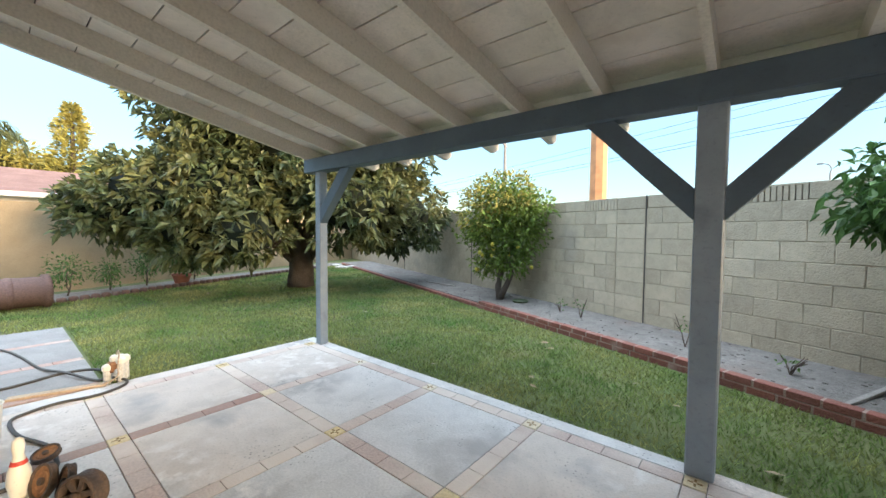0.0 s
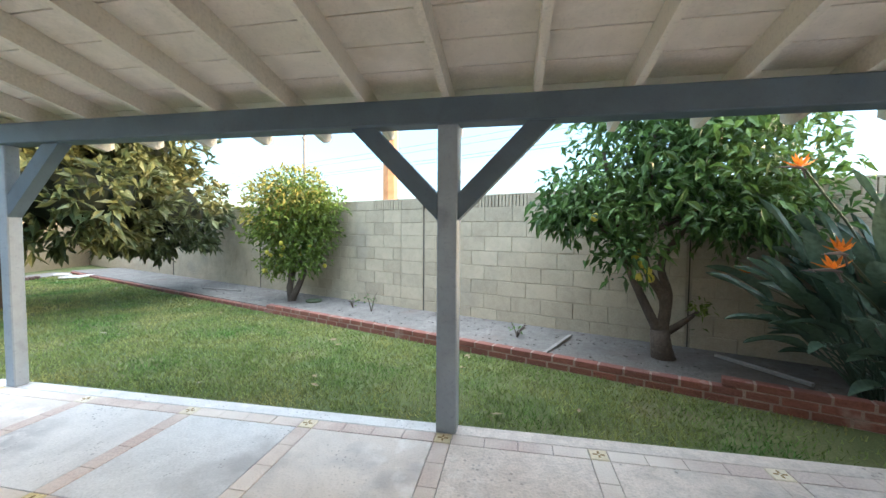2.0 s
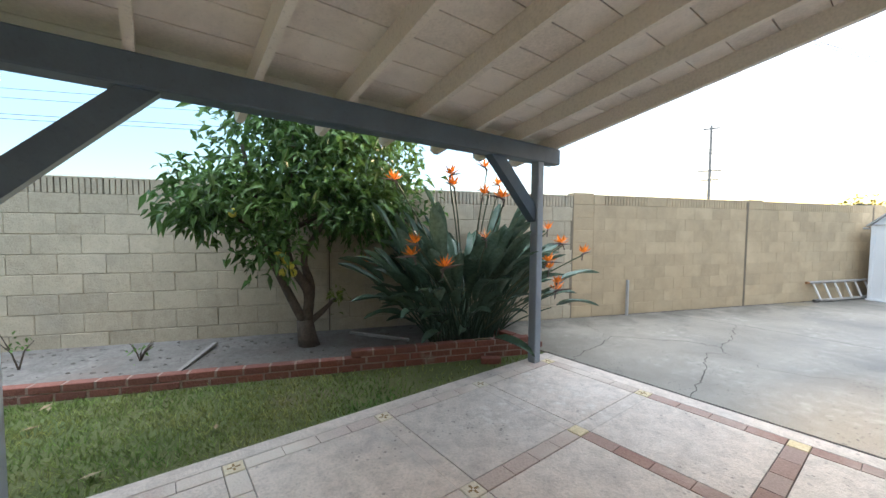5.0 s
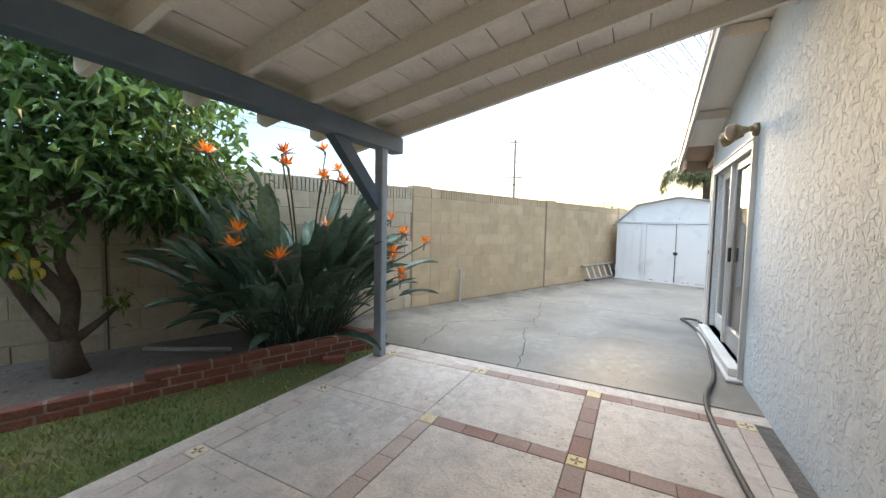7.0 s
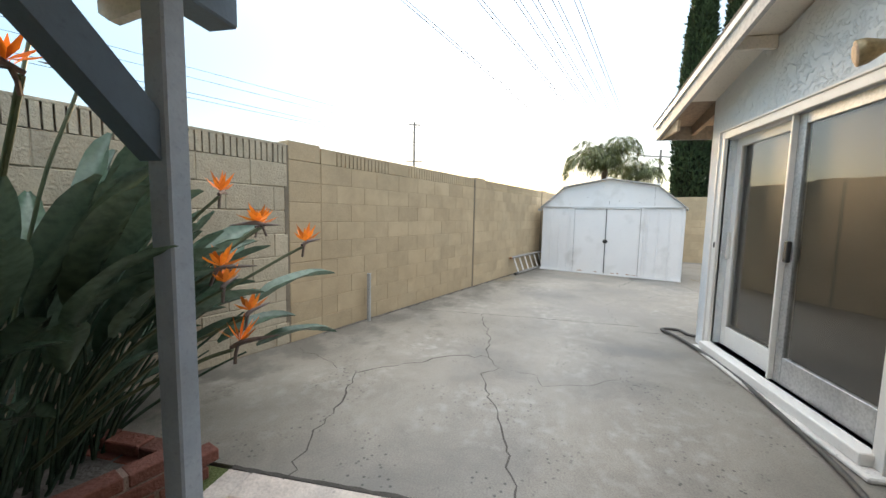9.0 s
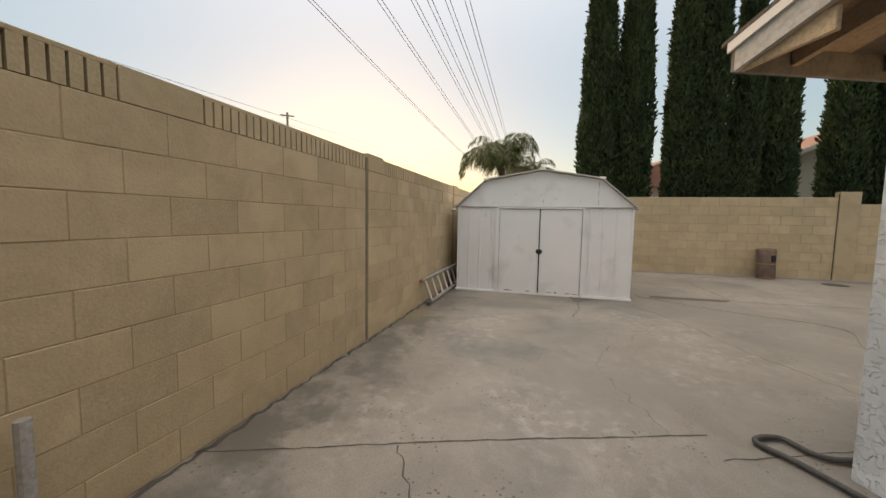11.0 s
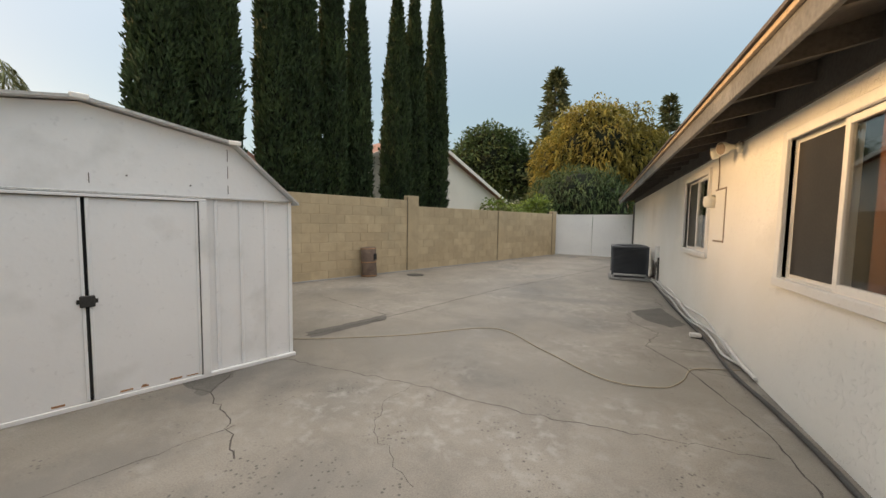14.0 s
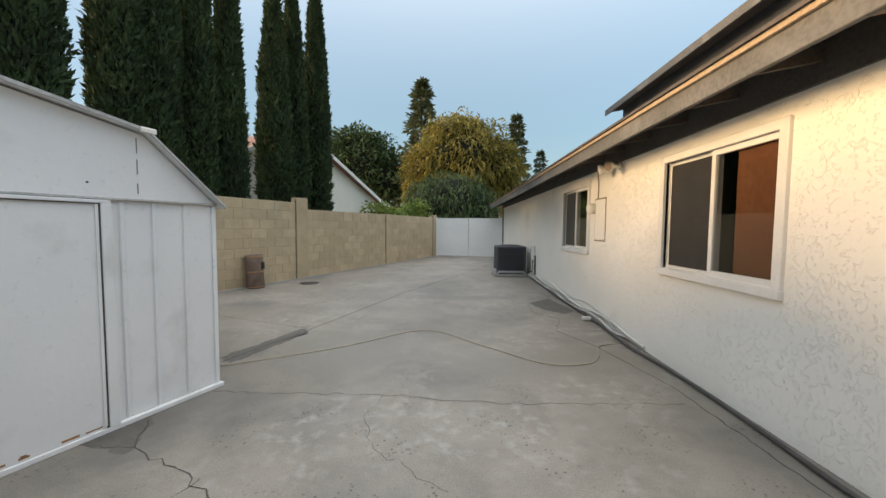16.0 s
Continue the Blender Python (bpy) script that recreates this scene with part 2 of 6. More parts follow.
M = {
    "block": material("tan_block", (0.46, 0.395, 0.285), (0.54, 0.47, 0.345), 2.2, 0.9, 0.5, 60, random_to=(0.44, 0.378, 0.275), stain=(0.37, 0.33, 0.26), stain_at=0.62, fine_mix=0.18, mottle=(7.0, 0.85)),
    "block_b": material("painted_tan_block", (0.455, 0.352, 0.217), (0.525, 0.415, 0.265), 1.6, 0.88, 0.2, 80, random_to=(0.46, 0.36, 0.226), stain=(0.42, 0.34, 0.22), stain_at=0.60, fine_mix=0.12, mottle=(3.0, 0.85)),
    "mortar": material("mortar", (0.40, 0.345, 0.255), (0.47, 0.405, 0.305), 4, 0.95, 0.4, 90),
    "mortar_b": material("painted_mortar", (0.37, 0.285, 0.175), (0.43, 0.335, 0.21), 4, 0.95, 0.4, 90),
    "groove": material("grey_brown_groove", (0.17, 0.14, 0.10), (0.23, 0.19, 0.14), 5, 0.95, 0.3, 80),
    "joint": material("dark_joint", (0.07, 0.062, 0.055), (0.11, 0.10, 0.088), 4, 0.95, 0.3, 90),
    "drive": material("drive_concrete", (0.225, 0.201, 0.168), (0.295, 0.265, 0.225), 0.7, 0.52, 0.16, 110, spread=0.09, stain=(0.16, 0.149, 0.133), stain_size=0.6, stain_at=0.53, fine_mix=0.38, mottle=(1.9, 0.74), speck=(26.0, 0.34), pale=(9.0, (0.32, 0.30, 0.27)), spec=0.62),
    "patio": material("patio_concrete", (0.65, 0.57, 0.49), (0.73, 0.665, 0.595), 1.1, 0.65, 0.15, 70, spread=0.08, stain=(0.43, 0.42, 0.41), stain_size=1.6, stain_at=0.525, mottle=(3.0, 0.84), speck=(34.0, 0.5), random_to=(0.74, 0.74, 0.73), fine_mix=0.2, pale=(7.0, (0.83, 0.80, 0.76))),
    "paver": material("worn_red_paver", (0.36, 0.215, 0.175), (0.45, 0.29, 0.24), 3, 0.85, 0.25, 70, random_to=(0.47, 0.36, 0.31), stain=(0.54, 0.44, 0.38), stain_size=1.4, stain_at=0.56),
    "patio_worn": material("weathered_patio_concrete", (0.71, 0.605, 0.52), (0.79, 0.70, 0.62), 1.3, 0.6, 0.3, 60, spread=0.08, stain=(0.57, 0.51, 0.46), stain_size=1.8, stain_at=0.55, mottle=(9.0, 0.76), speck=(22.0, 0.55), random_to=(0.68, 0.61, 0.55), fine_mix=0.28, pale=(11.0, (0.76, 0.71, 0.65))),
    "paver_faded": material("faded_red_paver", (0.53, 0.41, 0.36), (0.62, 0.51, 0.45), 3, 0.85, 0.25, 70, random_to=(0.62, 0.53, 0.475), stain=(0.70, 0.63, 0.56), stain_size=1.2, stain_at=0.44),
    "paver_pale": material("worn_pale_paver", (0.56, 0.48, 0.41), (0.64, 0.56, 0.49), 3, 0.85, 0.25, 70, random_to=(0.56, 0.45, 0.39), stain=(0.66, 0.59, 0.52), stain_size=1.2, stain_at=0.5),
    "edge_mortar": material("brick_mortar", (0.31, 0.22, 0.18), (0.40, 0.30, 0.25), 6, 0.95, 0.4, 90),
    "edge_brick": material("red_edge_brick", (0.23, 0.085, 0.06), (0.30, 0.125, 0.09), 5, 0.88, 0.5, 50, random_to=(0.20, 0.085, 0.065), stain=(0.33, 0.23, 0.19), stain_size=4, stain_at=0.60),
    "tile": material("yellow_inset_tile", (0.70, 0.56, 0.26), (0.76, 0.64, 0.38), 12, 0.55, 0.2, 60, random_to=(0.78, 0.72, 0.60)),
    "tile_mark": material("dark_tile_mark", (0.26, 0.17, 0.06), (0.34, 0.23, 0.09), 12, 0.7, 0.2, 60),
    "turf": material("turf_ground", (0.085, 0.125, 0.034), (0.165, 0.165, 0.065), 1.4, 0.95, 0.6, 70, spread=0.14, stain=(0.21, 0.17, 0.10), stain_size=0.9, stain_at=0.60),
    "wet": material("damp_dark_concrete", (0.10, 0.093, 0.082), (0.15, 0.14, 0.124), 2.5, 0.6, 0.2, 90, mottle=(5.0, 0.7)),
    # path concrete darkened for the house's shade; also the grey pad and footing
    "path": material("grey_shaded_concrete", (0.27, 0.262, 0.252), (0.34, 0.328, 0.312), 1.5, 0.8, 0.15, 80, mottle=(4.0, 0.8)),
    "soil": material("dry_soil", (0.19, 0.178, 0.162), (0.255, 0.24, 0.22), 2.5, 0.97, 0.9, 40, mottle=(6.0, 0.7), stain=(0.19, 0.16, 0.14), stain_size=1.6, stain_at=0.56),
    "earth": material("far_ground", (0.20, 0.18, 0.13), (0.26, 0.23, 0.17), 0.3, 0.97, 0.3, 6),
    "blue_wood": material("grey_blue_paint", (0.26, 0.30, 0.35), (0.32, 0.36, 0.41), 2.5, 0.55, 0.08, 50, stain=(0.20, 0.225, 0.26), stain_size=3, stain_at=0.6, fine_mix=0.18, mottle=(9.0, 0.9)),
    # beam and braces: a darker, bluer tone than the posts
    "blue_beam": material("darker_slate_blue", (0.085, 0.115, 0.15), (0.115, 0.15, 0.19), 2.5, 0.5, 0.06, 50, fine_mix=0.15, mottle=(8.0, 0.9)),
    "cream_wood": material("cream_painted_wood", (0.72, 0.66, 0.57), (0.78, 0.73, 0.64), 2.0, 0.7, 0.1, 60, random_to=(0.73, 0.67, 0.58), fine_mix=0.2),
    "deck": material("cream_deck_plank", (0.79, 0.72, 0.64), (0.84, 0.78, 0.70), 1.6, 0.75, 0.06, 60, fine_mix=0.15, mottle=(3.2, 0.85), random_to=(0.75, 0.68, 0.60), stain=(0.68, 0.60, 0.52), stain_size=1.7, stain_at=0.62),
    # front wall: the cool light of its shaded side put into the stucco
    "stucco_skylit": stucco_material("skylit_white_stucco", (0.66, 0.695, 0.72), (0.72, 0.745, 0.76), 0.7, 18.0, 0.50, 0.02, 0.15, 0.8),
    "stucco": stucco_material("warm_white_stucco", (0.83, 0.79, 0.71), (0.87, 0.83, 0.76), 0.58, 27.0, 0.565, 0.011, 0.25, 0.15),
    "trim": material("white_trim", (0.72, 0.69, 0.65), (0.79, 0.77, 0.73), 3, 0.45, 0.08, 50, fine_mix=0.15),
    "alu": material("brushed_aluminium", (0.46, 0.46, 0.46), (0.58, 0.58, 0.57), 5, 0.45, 0.1, 60, metal=0.7),
    "fascia": material("weathered_grey_fascia", (0.14, 0.135, 0.125), (0.20, 0.19, 0.18), 2.2, 0.75, 0.3, 35, stain=(0.26, 0.25, 0.235), stain_size=2, stain_at=0.58),
    "rake": material("grey_white_rake", (0.40, 0.39, 0.38), (0.50, 0.49, 0.475), 2.2, 0.6, 0.2, 35),
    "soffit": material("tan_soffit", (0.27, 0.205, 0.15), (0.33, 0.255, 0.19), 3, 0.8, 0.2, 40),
    # the soffit again, with the shade under the eave put into its colour
    "soffit_shaded": material("shaded_soffit", (0.085, 0.078, 0.07), (0.12, 0.11, 0.10), 3, 0.85, 0.2, 40),
    "shingle": material("brown_shingle", (0.10, 0.085, 0.075), (0.15, 0.125, 0.11), 3, 0.95, 0.6, 50),
    "shingle_red": material("red_brown_shingle", (0.22, 0.12, 0.09), (0.30, 0.17, 0.13), 2, 0.95, 0.6, 30),
    "glass": glass_material("window_glass", (0.86, 0.85, 0.82)),
    "brass": material("tarnished_brass", (0.24, 0.18, 0.09), (0.34, 0.27, 0.15), 14, 0.4, 0.1, 60, metal=0.4),
    "screen": material("dark_insect_screen", (0.035, 0.032, 0.03), (0.05, 0.046, 0.042), 4, 0.35, 0.0, 60, spec=0.5),
    "room": material("unlit_room", (0.10, 0.085, 0.07), (0.13, 0.11, 0.09), 2, 0.9, 0.0, 20),
    "curtain": material("brown_blind", (0.17, 0.07, 0.032), (0.22, 0.095, 0.045), 3, 0.8, 0.1, 30),
    "shed": material("white_painted_steel", (0.70, 0.70, 0.705), (0.76, 0.76, 0.76), 1.4, 0.5, 0.06, 25, stain=(0.60, 0.60, 0.59), stain_size=1.8, stain_at=0.58, fine_mix=0.12),
    "rust": material("rusty_steel", (0.30, 0.15, 0.07), (0.42, 0.24, 0.12), 9, 0.9, 0.5, 60),
    "black": material("black_metal", (0.025, 0.025, 0.025), (0.045, 0.043, 0.04), 6, 0.5, 0.1, 60),
    # near-black in place of the shade in gaps, openings and behind louvres
    "slot": material("gap_shade", (0.015, 0.015, 0.015), (0.02, 0.02, 0.02), 6, 0.9, 0.0, 60),
    "ac": material("charcoal_grille_and_shade", (0.06, 0.065, 0.075), (0.085, 0.09, 0.10), 4, 0.55, 0.1, 60),
    "hose": material("dark_rubber_hose", (0.055, 0.05, 0.045), (0.09, 0.085, 0.08), 5, 0.55, 0.1, 60),
    "cord": material("dusty_yellow_cord", (0.34, 0.29, 0.21), (0.43, 0.37, 0.27), 6, 0.7, 0.1, 60),
    "pvc": material("white_plastic_pipe", (0.62, 0.60, 0.56), (0.70, 0.68, 0.64), 6, 0.5, 0.1, 60),
    "bark": material("grey_brown_bark", (0.085, 0.065, 0.05), (0.14, 0.11, 0.085), 6, 0.95, 1.0, 40),
    "terracotta": material("brown_clay", (0.12, 0.07, 0.055), (0.165, 0.10, 0.085), 3, 0.7, 0.2, 40, stain=(0.20, 0.17, 0.16), stain_size=2),
    "pot": material("red_clay_pot", (0.34, 0.13, 0.08), (0.40, 0.17, 0.11), 5, 0.85, 0.2, 40),
    "grey_wood": material("weathered_stake", (0.26, 0.24, 0.22), (0.36, 0.34, 0.31), 6, 0.9, 0.4, 50),
    "plank": material("pale_timber", (0.48, 0.36, 0.24), (0.56, 0.43, 0.30), 4, 0.85, 0.3, 50),
    "iron": material("dark_rusted_iron", (0.045, 0.036, 0.03), (0.13, 0.085, 0.055), 14, 0.6, 0.4, 70),
    "can": material("rusty_brown_mesh", (0.13, 0.09, 0.07), (0.20, 0.145, 0.11), 8, 0.9, 0.5, 60),
    # rusty orange, strengthened in colour for the low sun on the pole
    "steel": material("sunlit_rust_steel", (0.55, 0.27, 0.12), (0.62, 0.33, 0.16), 0.6, 0.7, 0.1, 5),
    "pole": material("grey_pole", (0.22, 0.20, 0.19), (0.28, 0.26, 0.24), 0.6, 0.8, 0.1, 5),
    "wire": material("wire", (0.03, 0.028, 0.027), (0.04, 0.038, 0.036), 0.6, 0.95, 0.0, 5, spec=0.0),
    "nb_wall": material("cream_house_wall", (0.66, 0.62, 0.54), (0.74, 0.70, 0.62), 0.8, 0.9, 0.1, 40, fine_mix=0.15),
    "gate": material("white_gate_panel", (0.70, 0.70, 0.70), (0.78, 0.78, 0.77), 0.9, 0.5, 0.05, 12, fine_mix=0.12),
    "red": material("red_band", (0.55, 0.05, 0.03), (0.62, 0.08, 0.05), 6, 0.5, 0.0, 60),
    "white": material("ivory_plastic", (0.74, 0.70, 0.60), (0.80, 0.77, 0.68), 6, 0.4, 0.0, 60, fine_mix=0.15),
    "straw": material("dead_leaf", (0.30, 0.22, 0.12), (0.40, 0.32, 0.20), 9, 0.9, 0.2, 50, random_to=(0.36, 0.33, 0.22)),
    "blade": leaf_material("grass_blade", (0.115, 0.22, 0.05), (0.40, 0.37, 0.14), 0.5, 0.7),
    "loquat": leaf_material("leathery_leaf", (0.075, 0.11, 0.05), (0.20, 0.19, 0.065), 0.3, 0.45),
    "citrus": leaf_material("citrus_leaf", (0.13, 0.20, 0.035), (0.22, 0.27, 0.05), 0.4, 0.4),
    "lemon": leaf_material("lemon_leaf", (0.07, 0.138, 0.033), (0.125, 0.205, 0.05), 0.35, 0.4),
    "paddle": leaf_material("paddle_leaf", (0.048, 0.082, 0.056), (0.105, 0.15, 0.105), 0.2, 0.25),
    "stalk": material("green_stalk", (0.07, 0.10, 0.05), (0.12, 0.13, 0.07), 6, 0.6, 0.1, 40),
    "bract": material("bract", (0.10, 0.08, 0.07), (0.17, 0.12, 0.10), 9, 0.6, 0.1, 40),
    "orange": leaf_material("orange_petal", (0.82, 0.20, 0.015), (0.88, 0.28, 0.025), 0.35, 0.5),
    "fruit": material("lemon_fruit", (0.62, 0.52, 0.05), (0.66, 0.58, 0.10), 12, 0.45, 0.2, 80),
    "cypress": leaf_material("cypress_spray", (0.025, 0.046, 0.018), (0.055, 0.085, 0.03), 0.12, 0.8),
    # near-black filler for the shade deep inside crowns, painted as colour
    "shade_core": material("crown_depth_shade", (0.008, 0.013, 0.007), (0.014, 0.02, 0.01), 3, 0.95, 0.3, 20),
    "far_dark": leaf_material("dark_crown", (0.04, 0.075, 0.025), (0.08, 0.11, 0.035), 0.15, 0.8),
    "far_gold": leaf_material("olive_crown", (0.15, 0.15, 0.035), (0.30, 0.23, 0.045), 0.35, 0.8),
    "pine": leaf_material("conifer_spray", (0.07, 0.09, 0.045), (0.13, 0.145, 0.065), 0.25, 0.8),
    "palm": leaf_material("palm_frond", (0.075, 0.10, 0.035), (0.15, 0.16, 0.06), 0.25, 0.55),
    # yellow foliage, part of its gold the low sun painted on the crowns
    "gold": leaf_material("yellow_or_sunlit_leaf", (0.27, 0.25, 0.05), (0.38, 0.33, 0.08), 0.3, 0.8),
}

# ---- building tools ----
rng = np.random.default_rng(7)


def thing(name, label, category, m=None, group="", kind=""):
    ob = new(name)
    ob.empty_display_size = 0.1
    if m is not None:
        ob.matrix_world = m
    return tagged(ob, label, category, group, kind)


def mesh_of(name, bm, mat, smooth=False):
    me = bpy.data.meshes.new(name)
    bm.to_mesh(me)
    bm.free()
    me.materials.append(mat)
    if smooth:
        me.polygons.foreach_set("use_smooth", [True] * len(me.polygons))
    return me


def part(name, bm, mat, parent, label="", m=None, smooth=False):
    """One mesh object under a thing or a part; bm is a bmesh or a ready mesh."""
    me = mesh_of(name, bm, mat, smooth) if isinstance(bm, bmesh.types.BMesh) else bm
    ob = new(name, me)
    ob.parent = parent
    if m is not None:
        ob.matrix_basis = m
    return tagged(ob, label)


def whole(name, bm, mat, label, category, m=None, group="", kind="", smooth=False):
    me = mesh_of(name, bm, mat, smooth) if isinstance(bm, bmesh.types.BMesh) else bm
    ob = new(name, me)
    if m is not None:
        ob.matrix_world = m
    return tagged(ob, label, category, group, kind)


def add_box(bm, x0, x1, y0, y1, z0, z1, bevel=0.0, m=None):
    t = bmesh.new()
    bmesh.ops.create_cube(t, size=1)
    for v in t.verts:
        v.co = Vector(((x0 + x1) / 2 + v.co.x * (x1 - x0), (y0 + y1) / 2 + v.co.y * (y1 - y0), (z0 + z1) / 2 + v.co.z * (z1 - z0)))
    if bevel:
        bmesh.ops.bevel(t, geom=t.edges[:], offset=bevel, segments=1, affect="EDGES")
    if m is not None:
        t.transform(m)
    me = bpy.data.meshes.new("tmp")
    t.to_mesh(me)
    t.free()
    bm.from_mesh(me)
    bpy.data.meshes.remove(me)
    return bm


def box(x0, x1, y0, y1, z0, z1, bevel=0.004, m=None):
    return add_box(bmesh.new(), x0, x1, y0, y1, z0, z1, bevel, m)


def prism(poly, axis, lo, hi):
    """A closed outline of pairs, pushed along an axis from lo to hi."""
    bm = bmesh.new()

    def at(p, h):
        q = list(p)
        q.insert("xyz".index(axis), h)
        return bm.verts.new(q)
    a, b = [at(p, lo) for p in poly], [at(p, hi) for p in poly]
    bm.faces.new(a)
    bm.faces.new(b[::-1])
    for i in range(len(a)):
        j = (i + 1) % len(a)
        bm.faces.new((a[i], b[i], b[j], a[j]))
    bmesh.ops.recalc_face_normals(bm, faces=bm.faces[:])
    return bm


def tube(pts, radii, segs=8, bm=None, cap=True):
    """A round sweep along points with a radius at each."""
    bm = bm or bmesh.new()
    pts = [Vector(p) for p in pts]
    if not hasattr(radii, "__len__"):
        radii = [radii] * len(pts)
    radii = [float(r) for r in radii]
    rings, side = [], None
    for i, p in enumerate(pts):
        d = (pts[min(i + 1, len(pts) - 1)] - pts[max(i - 1, 0)]).normalized()
        if side is None:
            side = d.orthogonal().normalized()
        side = (side - d * side.dot(d)).normalized()
        other = d.cross(side)
        rings.append([bm.verts.new(p + radii[i] * (math.cos(k * math.tau / segs) * side + math.sin(k * math.tau / segs) * other)) for k in range(segs)])
    for a, b in zip(rings, rings[1:]):
        for k in range(segs):
            bm.faces.new((a[k], a[(k + 1) % segs], b[(k + 1) % segs], b[k]))
    if cap:
        bm.faces.new(rings[0][::-1])
        bm.faces.new(rings[-1])
    return bm


def lathe(profile, segs=20, bm=None, m=None):
    """Turns (radius, height) pairs round the z axis."""
    bm = bm or bmesh.new()
    m = m or Matrix()
    rings = [[bm.verts.new(m @ Vector((r * math.cos(k * math.tau / segs), r * math.sin(k * math.tau / segs), z))) for k in range(segs)] for r, z in profile]
    for a, b in zip(rings, rings[1:]):
        for k in range(segs):
            bm.faces.new((a[k], a[(k + 1) % segs], b[(k + 1) % segs], b[k]))
    bm.faces.new(rings[0][::-1])
    bm.faces.new(rings[-1])
    return bm


def smooth_line(pts, n=8):
    """Points of a soft curve through pts."""
    pts = [np.array(p, float) for p in pts]
    q = [2 * pts[0] - pts[1], *pts, 2 * pts[-1] - pts[-2]]
    out = []
    for i in range(1, len(q) - 2):
        for k in range(n):
            t = k / n
            a, b, c, d = q[i - 1:i + 3]
            out.append(0.5 * (2 * b + (c - a) * t + (2 * a - 5 * b + 4 * c - d) * t * t + (3 * b - a - 3 * c + d) * t ** 3))
    out.append(pts[-1])
    return [tuple(p) for p in out]


def raw_mesh(name, v, f, mat):
    me = bpy.data.meshes.new(name)
    me.from_pydata(np.asarray(v, float).tolist(), [], np.asarray(f, int).tolist())
    me.materials.append(mat)
    return me


def unit(a):
    return a / np.maximum(np.linalg.norm(a, axis=-1, keepdims=True), 1e-9)


def leaves(name, at, way, length, width, mat, droop=0.15, fold=0.12, up=0.5):
    """Many folded leaves in one mesh: bases, directions, lengths and widths."""
    n = len(at)
    way = unit(way)
    face = unit(rng.normal(0, 1, (n, 3)) * (1 - up) + np.array([0, 0, 1.0]) * up)
    side = unit(np.cross(way, face))
    nor = np.cross(side, way)
    L, W = np.broadcast_to(length, n)[:, None], np.broadcast_to(width, n)[:, None]
    mid = at + way * L * 0.5 - nor * W * fold
    v = np.stack([at, mid + side * W / 2 + nor * W * fold * 2, mid, mid - side * W / 2 + nor * W * fold * 2, at + way * L - np.array([0, 0, 1.0]) * L * droop], 1).reshape(-1, 3)
    f = (np.arange(n)[:, None, None] * 5 + np.array([[0, 2, 1], [0, 3, 2], [1, 2, 4], [2, 3, 4]])).reshape(-1, 3)
    return raw_mesh(name, v, f, mat)


def crown_points(blobs, n, shell=(0.62, 1.04)):
    """Points and outward ways in the shells of some ellipsoids (cx, cy, cz, rx, ry, rz), uneven."""
    b = np.array(blobs, float)
    size = (b[:, 3] * b[:, 4] + b[:, 4] * b[:, 5] + b[:, 3] * b[:, 5])
    pick = rng.choice(len(b), n, p=size / size.sum())
    d = unit(rng.normal(0, 1, (n, 3)))
    lump = 1 + 0.13 * np.sin(d[:, 0] * 7 + pick) * np.sin(d[:, 1] * 6 + 2 * pick) + 0.08 * np.sin(d[:, 2] * 11 + pick)
    r = rng.uniform(*shell, n) * lump
    p = b[pick, :3] + d * b[pick, 3:] * r[:, None]
    return p, unit(d * b[pick, 3:])


def limbs(root, tips, r0, r1, bend=0.15):
    """A trunk with limbs as one mesh: each tip is reached by a bent taper from the root's fork."""
    bm = bmesh.new()
    for start, tip, a, b in [(root, t, r0, r1) for t in tips]:
        p, q = np.array(start, float), np.array(tip, float)
        pts = [p + (q - p) * t + np.array([*rng.normal(0, bend, 2), 0]) * math.sin(math.pi * t) * np.linalg.norm(q - p) * 0.4 for t in np.linspace(0, 1, 6)]
        tube(pts, list(np.linspace(a, b, 6)), 7, bm)
    return bm


LOT = Matrix.Translation((5.756, 3.691, 0)) @ Matrix.Rotation(radians(-21.18), 4, "Z")


def wall_foot_dirt(m, dirt):
    """Dark blotches of dirt on the concrete along the foot of the long wall."""
    n, l = m.node_tree.nodes, m.node_tree.links
    bs = n["Principled BSDF"]
    src = bs.inputs["Base Color"].links[0].from_socket
    dot = n.new("ShaderNodeVectorMath")
    dot.operation = "DOT_PRODUCT"
    l.new(n["Geometry"].outputs["Position"], dot.inputs[0])
    dot.inputs[1].default_value = (0.361, 0.932, 0)
    near = n.new("ShaderNodeMapRange")
    near.inputs[1].default_value, near.inputs[2].default_value = 5.518 - 1.2, 5.518 - 0.25
    l.new(dot.outputs["Value"], near.inputs[0])
    spots = n.new("ShaderNodeTexNoise")
    spots.inputs["Scale"].default_value, spots.inputs["Detail"].default_value, spots.inputs["Roughness"].default_value = 2.6, 10, 0.66
    l.new(n["Geometry"].outputs["Position"], spots.inputs["Vector"])
    total = n.new("ShaderNodeMath")
    total.operation = "MULTIPLY_ADD"
    l.new(near.outputs[0], total.inputs[0])
    total.inputs[1].default_value = 0.26
    l.new(spots.outputs[0], total.inputs[2])
    cut = n.new("ShaderNodeMapRange")
    cut.inputs[1].default_value, cut.inputs[2].default_value = 0.67, 0.80
    l.new(total.outputs[0], cut.inputs[0])
    mx = n.new("ShaderNodeMix")
    mx.data_type = "RGBA"
    l.new(cut.outputs[0], mx.inputs[0])
    l.new(src, mx.inputs[6])
    mx.inputs[7].default_value = (*dirt, 1)
    l.new(mx.outputs[2], bs.inputs["Base Color"])


